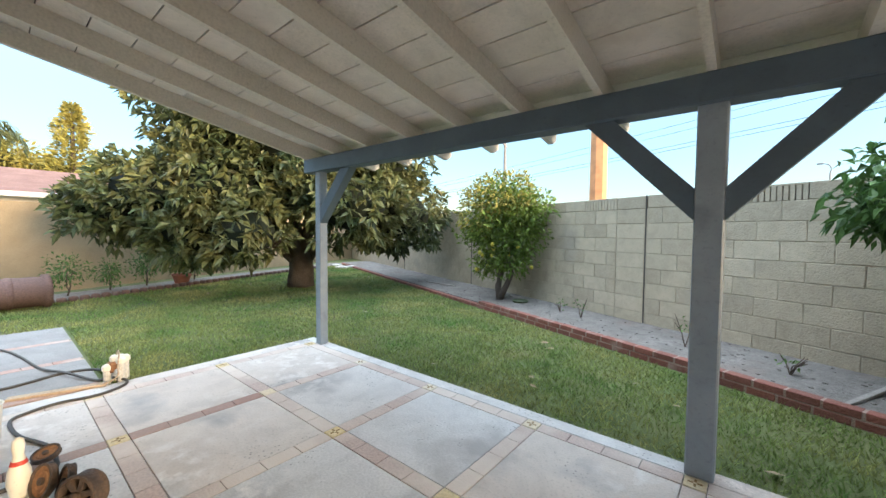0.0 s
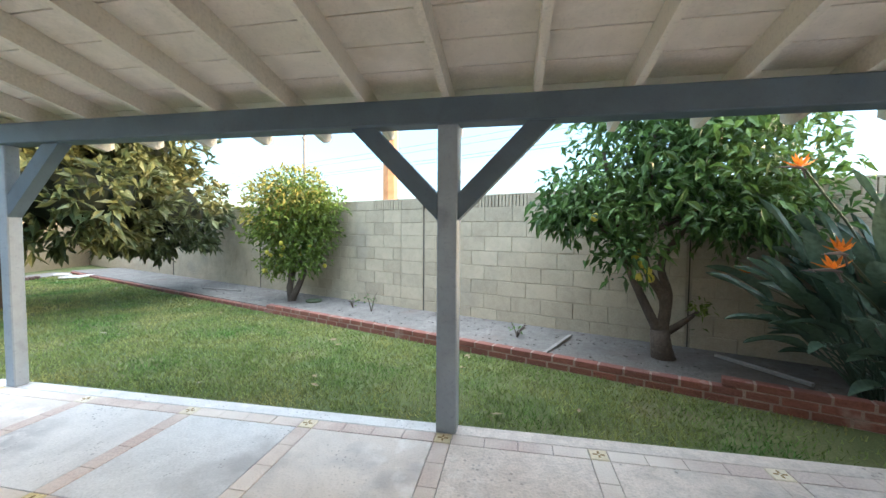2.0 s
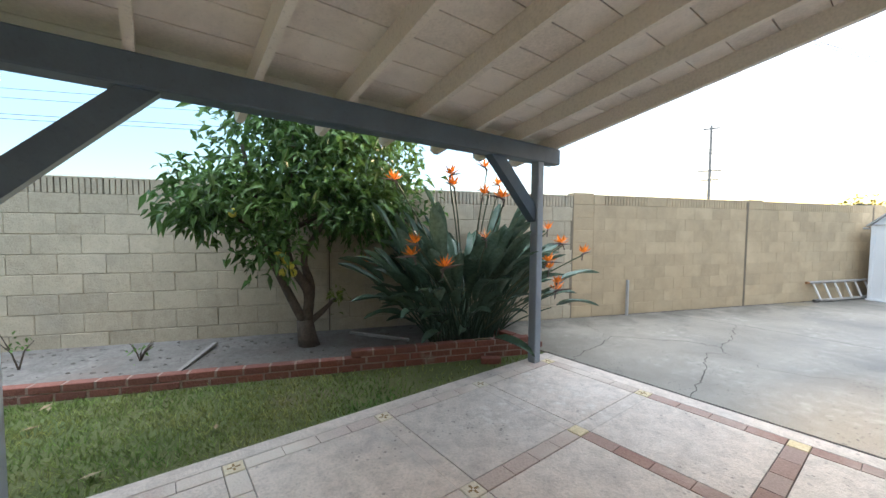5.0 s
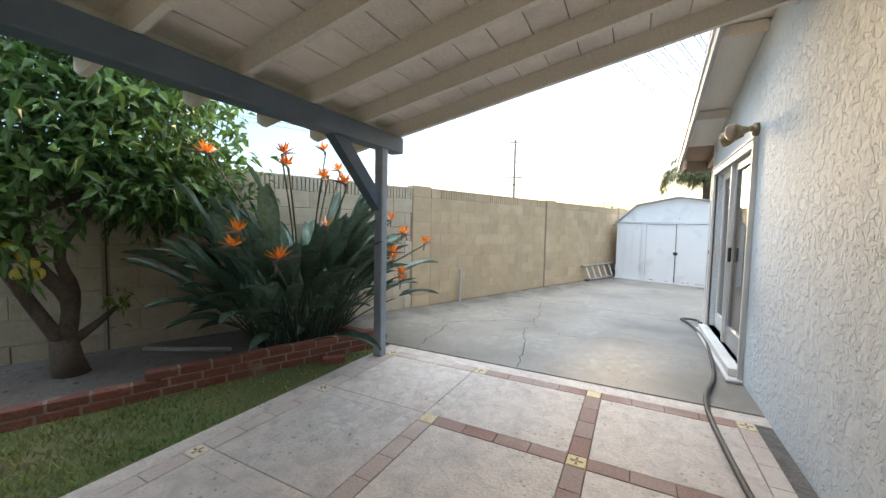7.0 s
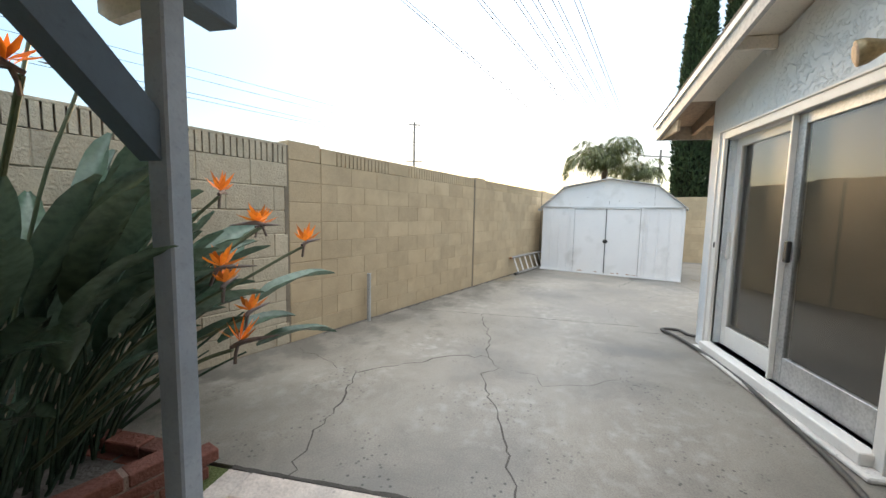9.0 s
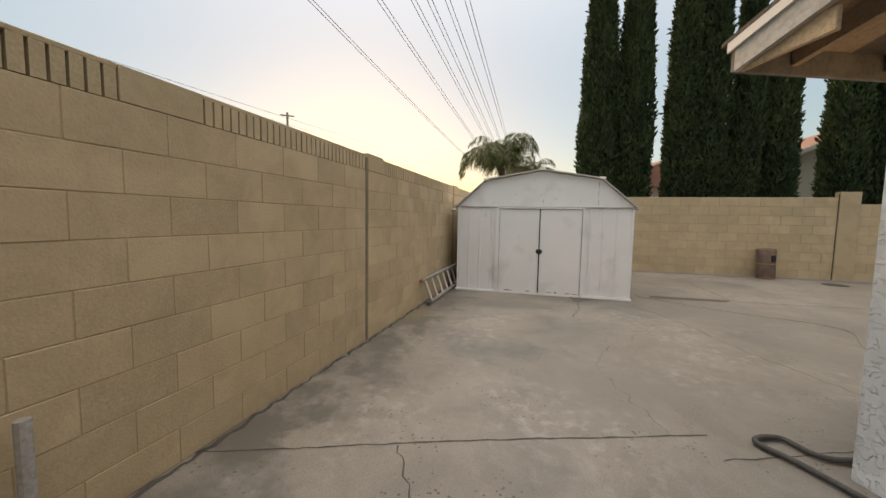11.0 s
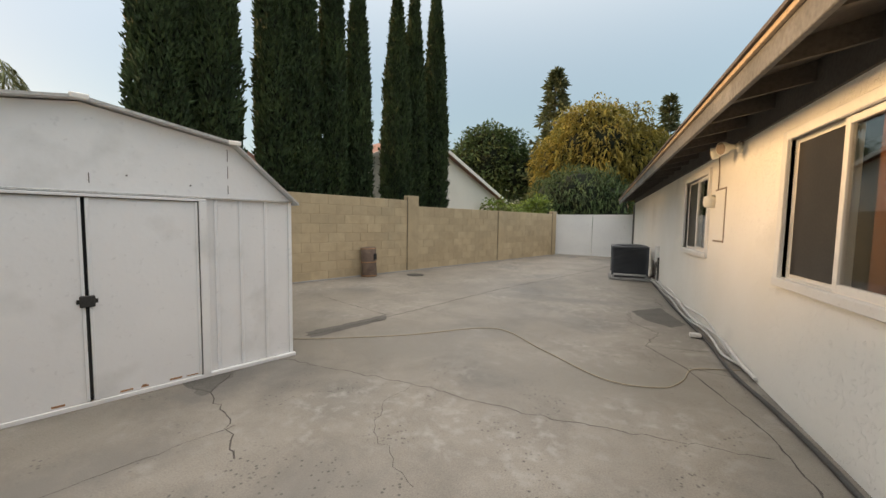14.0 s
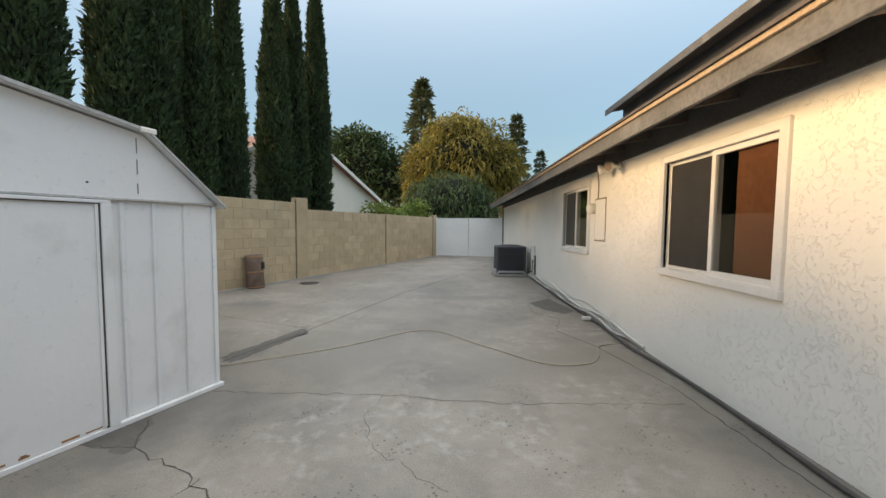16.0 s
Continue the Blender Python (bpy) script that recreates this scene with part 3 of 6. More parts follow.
def stain_or_shade(m, x, y, rx, ry, turn, tone, hard=0.35):
    """A spot with a ragged, soft edge: a stain on concrete, painted shade on soil."""
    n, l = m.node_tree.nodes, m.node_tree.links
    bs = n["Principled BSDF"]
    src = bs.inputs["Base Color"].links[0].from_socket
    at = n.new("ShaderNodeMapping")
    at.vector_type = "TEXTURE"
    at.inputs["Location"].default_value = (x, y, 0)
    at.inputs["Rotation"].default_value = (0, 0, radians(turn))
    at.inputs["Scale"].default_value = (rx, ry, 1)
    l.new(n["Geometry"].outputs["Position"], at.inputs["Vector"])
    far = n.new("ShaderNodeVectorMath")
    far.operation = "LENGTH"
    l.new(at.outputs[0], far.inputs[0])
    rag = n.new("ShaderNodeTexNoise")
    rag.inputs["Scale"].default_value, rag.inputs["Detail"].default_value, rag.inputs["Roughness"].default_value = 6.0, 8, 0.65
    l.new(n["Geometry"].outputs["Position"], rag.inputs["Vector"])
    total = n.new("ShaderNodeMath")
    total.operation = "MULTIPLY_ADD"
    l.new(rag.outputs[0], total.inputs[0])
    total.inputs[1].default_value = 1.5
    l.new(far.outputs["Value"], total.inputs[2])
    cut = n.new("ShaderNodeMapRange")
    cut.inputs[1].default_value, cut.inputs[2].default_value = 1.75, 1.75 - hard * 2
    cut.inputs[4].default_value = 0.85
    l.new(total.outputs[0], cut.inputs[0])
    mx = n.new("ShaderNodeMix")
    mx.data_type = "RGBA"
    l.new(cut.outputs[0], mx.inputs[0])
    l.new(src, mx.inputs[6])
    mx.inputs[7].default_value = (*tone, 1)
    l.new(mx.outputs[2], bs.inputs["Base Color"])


# blades of grass differ little in lightness
for x in M["blade"].node_tree.nodes:
    if x.type == "MAP_RANGE" and x.inputs[3].default_value > 0.5:
        x.inputs[3].default_value, x.inputs[4].default_value = 0.65, 1.5
# dark brown soil round the plants, deepened by their shade painted into it
stain_or_shade(M["soil"], 3.1, 4.05, 2.7, 1.9, -21, (0.075, 0.062, 0.05), 0.5)
wall_foot_dirt(M["drive"], (0.115, 0.104, 0.087))
# stains, mud and uneven tone; the third darkens the concrete before the shed
for x, y, rx, ry, turn, tone in ((6.32, 0.45, 0.24, 0.55, 0, (0.13, 0.12, 0.11)), (10.1, 1.87, 0.5, 0.22, -21, (0.17, 0.135, 0.08)), (10.6, 0.5, 0.35, 1.0, -21, (0.16, 0.148, 0.13)), (8.6, -5.6, 1.5, 0.28, 5, (0.15, 0.14, 0.125)), (10.85, -0.9, 0.3, 0.55, 10, (0.12, 0.112, 0.10)), (8.2, -2.2, 1.3, 0.6, 10, (0.19, 0.172, 0.145)), (9.9, -2.4, 0.9, 0.9, 0, (0.185, 0.17, 0.148)), (7.9, 0.4, 0.7, 0.8, 0, (0.19, 0.172, 0.15))):
    stain_or_shade(M["drive"], x, y, rx, ry, turn, tone)

# ---- ground ----
bm = bmesh.new()
bmesh.ops.create_grid(bm, x_segments=2, y_segments=2, size=1200)
whole("ground", bm, M["earth"], "bare dry ground reaching the horizon", "ground", Matrix.Translation((0, 0, -0.12)), kind="structure")


def sheet(poly, z0, z1):
    return prism(poly, "z", z0, z1)


lawn = whole("lawn", sheet([(-16, -4), (4.06, -4), (4.06, 5.4), (-16, 13)], -0.1, -0.015), M["turf"], "mown green lawn with dry yellowish patches", "lawn", kind="structure")
drive = whole("driveway", sheet([(4.07, -26), (26, -26), (26, -4.2), (4.07, 4.36)], -0.1, 0.0), M["drive"], "grey cracked and stained concrete yard", "driveway", kind="structure")
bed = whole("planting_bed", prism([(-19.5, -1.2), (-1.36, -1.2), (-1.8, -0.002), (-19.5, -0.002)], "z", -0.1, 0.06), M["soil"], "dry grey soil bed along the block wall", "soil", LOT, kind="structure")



def in_lot(x, y):
    d = np.stack([np.asarray(x) - 5.756, np.asarray(y) - 3.691], -1)
    c, s = math.cos(radians(-21.18)), math.sin(radians(-21.18))
    return d[..., 0] * c + d[..., 1] * s, -d[..., 0] * s + d[..., 1] * c


# mown grass, thinner where the ground is worn
n = 420000
gx = rng.uniform(-12.5, 4.0, n)
gy = rng.uniform(-0.4, 10.5, n)
ls, lw = in_lot(gx, gy)
keep = (lw < -1.33) & ~((gx > -3.98) & (gy < 2.96)) & (gx > -9.45 - 0.37 * (gy - 1.1)) & ~((gx > -6.95) & (gy < 1.0))
dist = np.hypot(gx - 0.5, gy - 0.5)
keep &= rng.random(n) < np.clip(4.4 / dist, 0.25, 1.0)
worn = np.hypot((gx - 3.1) / 1.1, (gy - 3.25) / 0.5)
keep &= rng.random(n) < np.clip(worn - 0.35, 0.12, 1)
patch = np.sin(gx * 1.9 + 1.3) * np.sin(gy * 2.3) + 0.5 * np.sin(gx * 4.1) * np.sin(gy * 5.3)
keep &= rng.random(n) < np.clip(1.15 - 0.45 * patch, 0.4, 1)
gx, gy, dist = gx[keep], gy[keep], dist[keep]
n = len(gx)
lean = rng.normal(0, 0.022, (n, 2))
tall = rng.uniform(0.022, 0.05, n)
ang = rng.uniform(0, math.tau, n)
wide = 0.0035 + 0.0007 * dist
b = np.stack([gx, gy, np.full(n, -0.016)], 1)
sd = np.stack([np.cos(ang), np.sin(ang), np.zeros(n)], 1) * wide[:, None]
v = np.stack([b - sd, b + sd, b + np.stack([lean[:, 0], lean[:, 1], tall], 1)], 1).reshape(-1, 3)
whole("grass", raw_mesh("grass", v, np.arange(3 * n).reshape(-1, 3), M["blade"]), None, "short mown grass blades, green with straw-coloured ones", "grass", kind="stuff")


# ---- block walls ----
def block_mesh(length, height, name, mat, bevel):
    return mesh_of(name, box(0, length, 0, 0.05, 0, height, bevel), mat)


def slotted_mesh(length, height, name, mat, bevel):
    """A screen block with upright ribs between slots."""
    bm = box(0, length, 0.046, 0.05, 0, height, 0)
    add_box(bm, 0, length, 0, 0.047, height - 0.022, height, 0.003)
    k = max(3, round(length / 0.055))
    step = length / k
    for i in range(k):
        add_box(bm, i * step + 0.006, (i + 1) * step - 0.006, 0, 0.047, 0, height - 0.021, 0)
    return mesh_of(name, bm, mat)


def courses(parent, s0, s1, zs, length, m, mat, single, slot=lambda s: False, gap=0.005, bevel=0.006):
    """Running-bond blocks over s0..s1 in courses between the heights zs; single: objects of their own, else joined."""
    made = {}
    rest = bmesh.new()
    for i, (z0, z1) in enumerate(zip(zs, zs[1:])):
        s = s0
        first = length / 2 if i % 2 else length
        while s < s1 - 0.02:
            e = min(s + first, s1)
            first = length
            if s1 - e < 0.09:
                e = s1
            top = i == len(zs) - 2
            kind = "slot" if top and slot((s + e) / 2) else "plain"
            key = (kind, round(e - s - gap, 3), round(z1 - z0 - gap, 3))
            proud = 0.4 * bevel * math.sin(37 * s + 11 * i)
            if single:
                if key not in made:
                    made[key] = (slotted_mesh if kind == "slot" else block_mesh)(key[1], key[2], "block", mat, bevel)
                part("block", made[key], None, parent, m=m @ Matrix.Translation((s + gap / 2, proud, z0 + gap / 2)))
            else:
                add_box(rest, s + gap / 2, e - gap / 2, proud, 0.05, z0 + gap / 2, z1 - gap / 2, 0)
            s = e
    if not single:
        ob = part("block", rest, mat, parent, m=m)
        ob["kind"] = "stuff"
    else:
        rest.free()


ZA = [0.0, 0.21, 0.42, 0.63, 0.84, 1.05, 1.26, 1.475, 1.69, 1.87]
ZB = [0.0, 0.18, 0.375, 0.57, 0.765, 0.96, 1.155, 1.345, 1.535, 1.735, 1.89]
wall_1 = thing("wall_1", "tan concrete block garden wall with slotted top blocks", "wall", LOT, kind="structure")
part("mortar", box(-23.0, -0.06, 0.009, 0.15, -0.1, 1.688, 0), M["mortar"], wall_1)
part("mortar", box(-23.0, -0.06, 0.052, 0.15, 1.689, 1.865, 0), M["mortar"], wall_1)
for S in (-15.73, -11.6, -7.17, -3.6):
    part("control_joint", box(S, S + 0.013, -0.002, 0.012, 0, 1.87, 0), M["joint"], wall_1)
for a, b, one in ((-23.0, -15.75, False), (-15.70, -11.62, False), (-11.57, -7.62, True), (-7.14, -3.62, True), (-3.57, -0.07, True)):
    courses(wall_1, a, b, ZA, 0.42, Matrix(), M["block"], one, slot=lambda s: (-8.1 < s < -7.6) or (-6.9 < s < -5.4) or (-2.45 < s < -0.1))
pil_a = [mesh_of("pilaster_block", box(0, 0.44, -0.012, 0.05, 0, h - 0.007, 0.006), M["block"]) for h in (0.215, 0.18)]
for S in (-7.61,):
    for i, (z0, z1) in enumerate(zip(ZA, ZA[1:])):
        part("pilaster_block", pil_a[1 if i == 8 else 0], None, wall_1, m=Matrix.Translation((S, 0, z0)))

wall_2 = thing("wall_2", "tan painted concrete block wall with pilasters and slotted top blocks", "wall", LOT, kind="structure")
part("mortar", box(-0.06, 10.86, 0.003, 0.15, -0.1, 1.733, 0), M["mortar_b"], wall_2)
part("mortar", box(-0.06, 10.86, 0.052, 0.15, 1.734, 1.885, 0), M["mortar_b"], wall_2)
for a, b in ((0.31, 3.54), (3.95, 7.12), (7.53, 10.69)):
    courses(wall_2, a, b, ZB, 0.405, Matrix(), M["block_b"], True, slot=lambda s: (0.62 < s < 1.5) or (1.85 < s < 6.9), gap=0.004, bevel=0.0025)
pil_b = {}
for S in (-0.06, 3.59, 7.17):
    for i, (z0, z1) in enumerate(zip(ZB, ZB[1:])):
        h = round(z1 - z0 + (0.02 if i == len(ZB) - 2 else 0), 3)
        if h not in pil_b:
            pil_b[h] = mesh_of("pilaster_block", box(0, 0.355, -0.006, 0.155, 0, h - 0.003, 0.004), M["block_b"])
        part("pilaster_block", pil_b[h], None, wall_2, m=Matrix.Translation((S, 0, z0)))
    part("control_joint", box(S - 0.042, S - 0.002, -0.002, 0.012, 0, 1.86, 0), M["groove"], wall_2)

BACK = LOT @ Matrix.Translation((10.7, 0, 0)) @ Matrix.Rotation(radians(-90), 4, "Z")
wall_3 = thing("wall_3", "tan painted concrete block wall with three pilasters", "wall", BACK, kind="structure")
part("mortar", box(0, 8.1, 0.005, 0.15, -0.1, 1.895, 0), M["mortar_b"], wall_3)
part("mortar", box(8.1, 16.55, 0.005, 0.15, -0.1, 1.745, 0), M["mortar_b"], wall_3)
ZC = [0.0, 0.2, 0.41, 0.62, 0.83, 1.04, 1.25, 1.46, 1.68, 1.9]
courses(wall_3, 2.4, 8.08, ZC, 0.42, Matrix(), M["block_b"], True, gap=0.005)
courses(wall_3, 8.48, 12.25, ZC[:-2] + [1.75], 0.42, Matrix(), M["block_b"], True, gap=0.005)
courses(wall_3, 12.6, 16.2, ZC[:-2] + [1.75], 0.42, Matrix(), M["block_b"], True, gap=0.005)
for w0, w1, h in ((8.09, 8.47, 2.02), (12.26, 12.59, 1.76), (16.21, 16.55, 1.86)):
    part("pilaster", box(w0, w1, -0.035, 0.155, 0, h, 0.008), M["block_b"], wall_3)
    part("control_joint", box(w0 - 0.014, w0 + 0.001, -0.006, 0.01, 0, h - 0.05, 0), M["joint"], wall_3)
part("footing", box(2.4, 16.5, -0.10, 0.0, 0.002, 0.018, 0.006), M["path"], wall_3)

LEFT = Matrix.Translation((-9.55, -3.5, 0)) @ Matrix.Rotation(radians(110.5), 4, "Z")
wall_4 = thing("wall_4", "tan block wall closing the lawn, lit by low sun", "wall", LEFT, kind="structure")
part("mortar", box(0, 16.6, -0.15, -0.009, -0.1, 1.87, 0), M["mortar_b"], wall_4)
courses(wall_4, 0, 16.6, ZA, 0.42, Matrix.Translation((16.6, 0, 0)) @ Matrix.Rotation(math.pi, 4, "Z"), M["block_b"], False)

# ---- patio floor ----
patio = thing("patio", "pale concrete patio with faded brick strips and inset tiles", "patio", kind="structure")
part("slab", sheet([(-3.95, -0.3), (4.05, -0.3), (4.05, 2.94), (-3.95, 2.94)], -0.1, -0.012), M["soil"], patio)
COLS = [3.836 - 0.9455 * k for k in range(9)]
ROWS = [2.757 - 0.942 * j for j in range(4)]
T = 0.055
panel = mesh_of("panel", box(-0.9455 + T + 0.002, -T - 0.002, -0.942 + T + 0.002, -T - 0.002, -0.05, 0.0, 0.002), M["patio"])
panel_worn = panel.copy()
panel_worn.materials[0] = M["patio_worn"]
for x in COLS[:-1]:
    for y in ROWS[:-1]:
        part("panel", panel_worn if x > 0.9 else panel, None, patio, m=Matrix.Translation((x, y, 0)))
for a, b, mat in ((-3.95, 0.05, "patio"), (0.053, 4.05, "patio_worn")):
    part("border", box(a, b, 2.757 + T + 0.003, 2.94, -0.08, 0.0, 0.006), M[mat], patio)
part("border", box(3.836 + T + 0.003, 4.05, -0.22, 2.757 + T, -0.08, 0.0, 0.004), M["patio_worn"], patio)
part("border", box(-3.95, COLS[-1] - T - 0.003, -0.22, 2.757 + T, -0.08, 0.0, 0.004), M["patio"], patio)
LX, LY = (0.9455 - 2 * T) / 4, (0.942 - 2 * T) / 4
KINDS = {"red": M["paver"], "faded": M["paver_faded"], "pale": M["paver_pale"]}
brick_x = {k: mesh_of("brick", box(0.002, LX - 0.002, -T + 0.003, T - 0.003, -0.05, 0.001, 0.002), m) for k, m in KINDS.items()}
brick_y = {k: mesh_of("brick", box(-T + 0.003, T - 0.003, 0.002, LY - 0.002, -0.05, 0.001, 0.002), m) for k, m in KINDS.items()}
strip_x = mesh_of("strip", box(0.0, 4 * LX, -T - 0.002, T - 0.004, -0.05, 0.0, 0.002), M["patio_worn"])
strip_y = mesh_of("strip", box(-T - 0.002, T - 0.004, 0.0, 4 * LY, -0.05, 0.0, 0.002), M["patio_worn"])


def band_x(i, j):
    """The strip that leads from tile (i, j) to the next column."""
    if j == 0:
        return "pale" if i < 1 else "faded"
    return {(0, 1): "plain", (1, 1): "pale", (0, 2): "red", (1, 2): "red"}.get((i, j), "faded")


def band_y(i, j):
    """The strip that leads from tile (i, j) to the next row."""
    if j == 0:
        return "pale" if i == 0 else "plain" if i in (1, 2) else "faded"
    return "red" if i in (0, 1, 7) else "faded"


tile_me = mesh_of("corner_tile", box(-T + 0.003, T - 0.003, -T + 0.003, T - 0.003, -0.05, 0.003, 0.004), M["tile"])
petals = bmesh.new()
for k in range(4):
    add_box(petals, *((0.008, 0.034, -0.006, 0.006) if k == 0 else (-0.034, -0.008, -0.006, 0.006) if k == 1 else (-0.006, 0.006, 0.008, 0.034) if k == 2 else (-0.006, 0.006, -0.034, -0.008)), 0, 0.0015, 0)
mark_me = mesh_of("tile_mark", petals, M["tile_mark"])


def lay(bricks, kind, strip, k, x, y, z):
    """One brick of a strip, or the whole plain strip at its last place."""
    if kind != "plain":
        part("brick", bricks[kind], None, patio, m=Matrix.Translation((x, y, z)))
    elif k == 3:
        part("strip", strip, None, patio, m=Matrix.Translation((x, y, 0)))


for i, x in enumerate(COLS):
    for j, y in enumerate(ROWS):
        t = part("corner_tile", tile_me, None, patio, m=Matrix.Translation((x, y, 0)))
        if (i + j) % 2 or j == 0:
            part("tile_mark", mark_me, None, t, m=Matrix.Translation((0, 0, 0.003)))
        for k in range(4):
            if i < 8:
                lay(brick_x, band_x(i, j), strip_x, k, x - T - (k + 1) * LX, y, 0.001 * math.sin(i * 5 + k))
            if j < 3:
                lay(brick_y, band_y(i, j), strip_y, k, x, y - T - (k + 1) * LY, 0.001 * math.sin(j * 3 + k + i))

pad = thing("side_path", "pale concrete path slabs with brick strips between", "path", kind="structure")
part("bedding", sheet([(-6.9, -2.0), (-3.97, -2.0), (-3.97, 0.97), (-6.9, 0.97)], -0.1, -0.012), M["mortar"], pad)
x = -6.9
for k in range(3):
    part("panel", box(x, x + 0.86, -2.0, 0.97, -0.08, 0.0, 0.004), M["path"], pad)
    for q in range(12):
        part("brick", brick_y["red"], None, pad, m=Matrix.Translation((x + 0.86 + T, 0.95 - (q + 1) * LY, 0)))
    x += 0.86 + 2 * T


# ---- joints and cracks in the yard ----
def crack(pts, width, name, mat, parent, jitter=0.02, step=0.06, z=0.002):
    """A jagged dark ribbon along pts."""
    line = []
    for a, b in zip(pts, pts[1:]):
        a, b = np.array(a, float), np.array(b, float)
        k = max(2, int(np.linalg.norm(b - a) / step))
        for i in range(k):
            line.append(a + (b - a) * i / k + (rng.normal(0, jitter, 2) if i else 0))
    line.append(np.array(pts[-1], float))
    line = np.array(line)
    d = np.gradient(line, axis=0)
    sd = unit(np.stack([-d[:, 1], d[:, 0]], 1)) * (1.15 * width * rng.uniform(0.35, 1.0, len(line)))[:, None] / 2
    v = np.concatenate([np.c_[line + sd, np.full(len(line), z)], np.c_[line - sd, np.full(len(line), z)]])
    m = len(line)
    f = [(i, i + 1, m + i + 1, m + i) for i in range(m - 1)]
    me = bpy.data.meshes.new(name)
    me.from_pydata(v.tolist(), [], f)
    me.materials.append(mat)
    part(name, me, None, parent)


J = M["joint"]
crack([(4.06, -0.2), (4.06, 2.93)], 0.028, "joint", J, drive, 0.001)
crack([(7.25, 3.20), (7.26, 1.7), (7.21, 0.2)], 0.014, "joint", J, drive, 0.003)
crack([(4.04, 2.64), (4.51, 2.69), (5.23, 2.80), (5.50, 2.49), (5.77, 2.15), (5.81, 1.83)], 0.014, "crack", J, drive, 0.018)
crack([(5.20, 2.84), (5.42, 3.22), (5.58, 3.54)], 0.006, "crack", J, drive, 0.02)
crack([(7.24, 2.04), (6.5, 1.90), (5.81, 1.83), (5.60, 1.72), (5.45, 1.86), (5.19, 1.80), (4.9, 1.69), (4.5, 1.62), (4.2, 1.57), (4.07, 1.55)], 0.011, "crack", J, drive, 0.015)
crack([(5.60, 1.72), (5.53, 1.42), (5.34, 1.39), (5.43, 1.06), (5.65, 0.77)], 0.005, "crack", J, drive, 0.015)
crack([(10.8, -1.44), (9.45, -1.46), (8.46, -1.36), (7.12, -1.42)], 0.008, "crack", J, drive, 0.012)
crack([(9.45, -1.46), (9.5, -1.1), (9.3, -0.7), (8.9, -0.4)], 0.004, "crack", J, drive, 0.02)
crack([(11.13, -2.09), (10.72, -3.27), (9.91, -5.99), (8.13, -10.47), (7.2, -13.4)], 0.022, "joint", J, drive, 0.01)
crack([(12.62, -4.01), (10.75, -3.3)], 0.012, "joint", J, drive, 0.006)
crack([(11.05, -0.69), (10.77, -0.69), (10.24, -0.44), (9.9, -0.2)], 0.010, "crack", J, drive, 0.015)
crack([(10.77, -0.69), (10.95, -1.0)], 0.012, "crack", J, drive, 0.01)
crack([(10.2, -0.44), (10.31, -0.13), (10.44, 0.28), (10.61, 0.81), (10.78, 1.3)], 0.006, "crack", J, drive, 0.008)
crack([(8.85, -0.15), (8.74, -0.05), (8.53, 0.14), (8.3, 0.33), (8.05, 0.38), (7.77, 0.38), (7.56, 0.41), (7.23, 0.42)], 0.0035, "crack", J, drive, 0.015)

crack([(7.58, -5.14), (7.62, -4.4), (7.35, -4.0), (7.56, -3.38), (6.85, -3.45)], 0.010, "crack", J, drive, 0.02)
crack([(7.56, -3.38), (7.30, -2.83), (7.04, -1.73), (7.0, -0.5), (6.98, 0.3)], 0.014, "joint", J, drive, 0.006)
crack([(7.30, -2.83), (6.8, -2.7)], 0.008, "joint", J, drive, 0.006)
crack([(7.1, -6.6), (7.05, -5.6), (7.58, -5.14)], 0.008, "crack", J, drive, 0.02)
foot = [(LOT @ Vector((q, -0.03, 0)))[:2] for q in np.arange(0.3, 6.4, 0.5)]
crack(foot, 0.035, "joint", J, drive, 0.012)


def worn_patch(name, pts, mat, parent, z=0.0017):
    """A flat patch with a ragged outline."""
    line = []
    for a, b in zip(pts, pts[1:] + pts[:1]):
        k = max(3, int(math.dist(a, b) / 0.05))
        for i in range(k):
            line.append((a[0] + (b[0] - a[0]) * i / k + rng.normal(0, 0.012), a[1] + (b[1] - a[1]) * i / k + rng.normal(0, 0.012), z))
    c = np.mean(np.array(line), 0)
    v = [tuple(c)] + line
    m = len(line)
    part(name, raw_mesh(name, v, [(0, i + 1, (i + 1) % m + 1) for i in range(m)], mat), None, parent)


worn_patch("repair", [(7.57, -5.15), (7.12, -5.6), (6.95, -4.6), (7.15, -4.35), (7.4, -4.6)], M["wet"], drive)
worn_patch("damp_patch", [(11.23, -2.19), (10.83, -3.31), (10.68, -3.13), (11.02, -2.05)], M["wet"], drive)
worn_patch("damp_patch", [(11.06, -1.25), (11.15, -0.7), (10.76, -0.64), (10.92, -1.0)], M["wet"], drive)

# ---- brick edging of the bed ----
edging = thing("brick_edging", "low red brick edging in stacked courses", "edging", LOT, kind="structure")
eb = mesh_of("brick", box(0.007, 0.203, 0, 0.095, 0.006, 0.064, 0.005), M["edge_brick"])
part("mortar", box(-19.2, -1.45, -1.2845, -1.2, -0.05, 0.0425, 0), M["edge_mortar"], edging)
part("mortar", box(-9.4, -1.45, -1.2845, -1.2, 0.043, 0.1095, 0), M["edge_mortar"], edging)
part("mortar", box(-3.3, -1.45, -1.2845, -1.2, 0.11, 0.1765, 0), M["edge_mortar"], edging)
for c, (a, b) in enumerate(((-19.2, -1.5), (-9.5, -1.5), (-3.4, -1.5))):
    s = a + (0.1 if c % 2 else 0)
    while s < b:
        part("brick", eb, None, edging, m=pose(s, -1.29 + 0.003 * math.sin(9 * s), 0.067 * c - 0.018, 0, 0, 0.8 * math.sin(5 * s + c)))
        s += 0.212
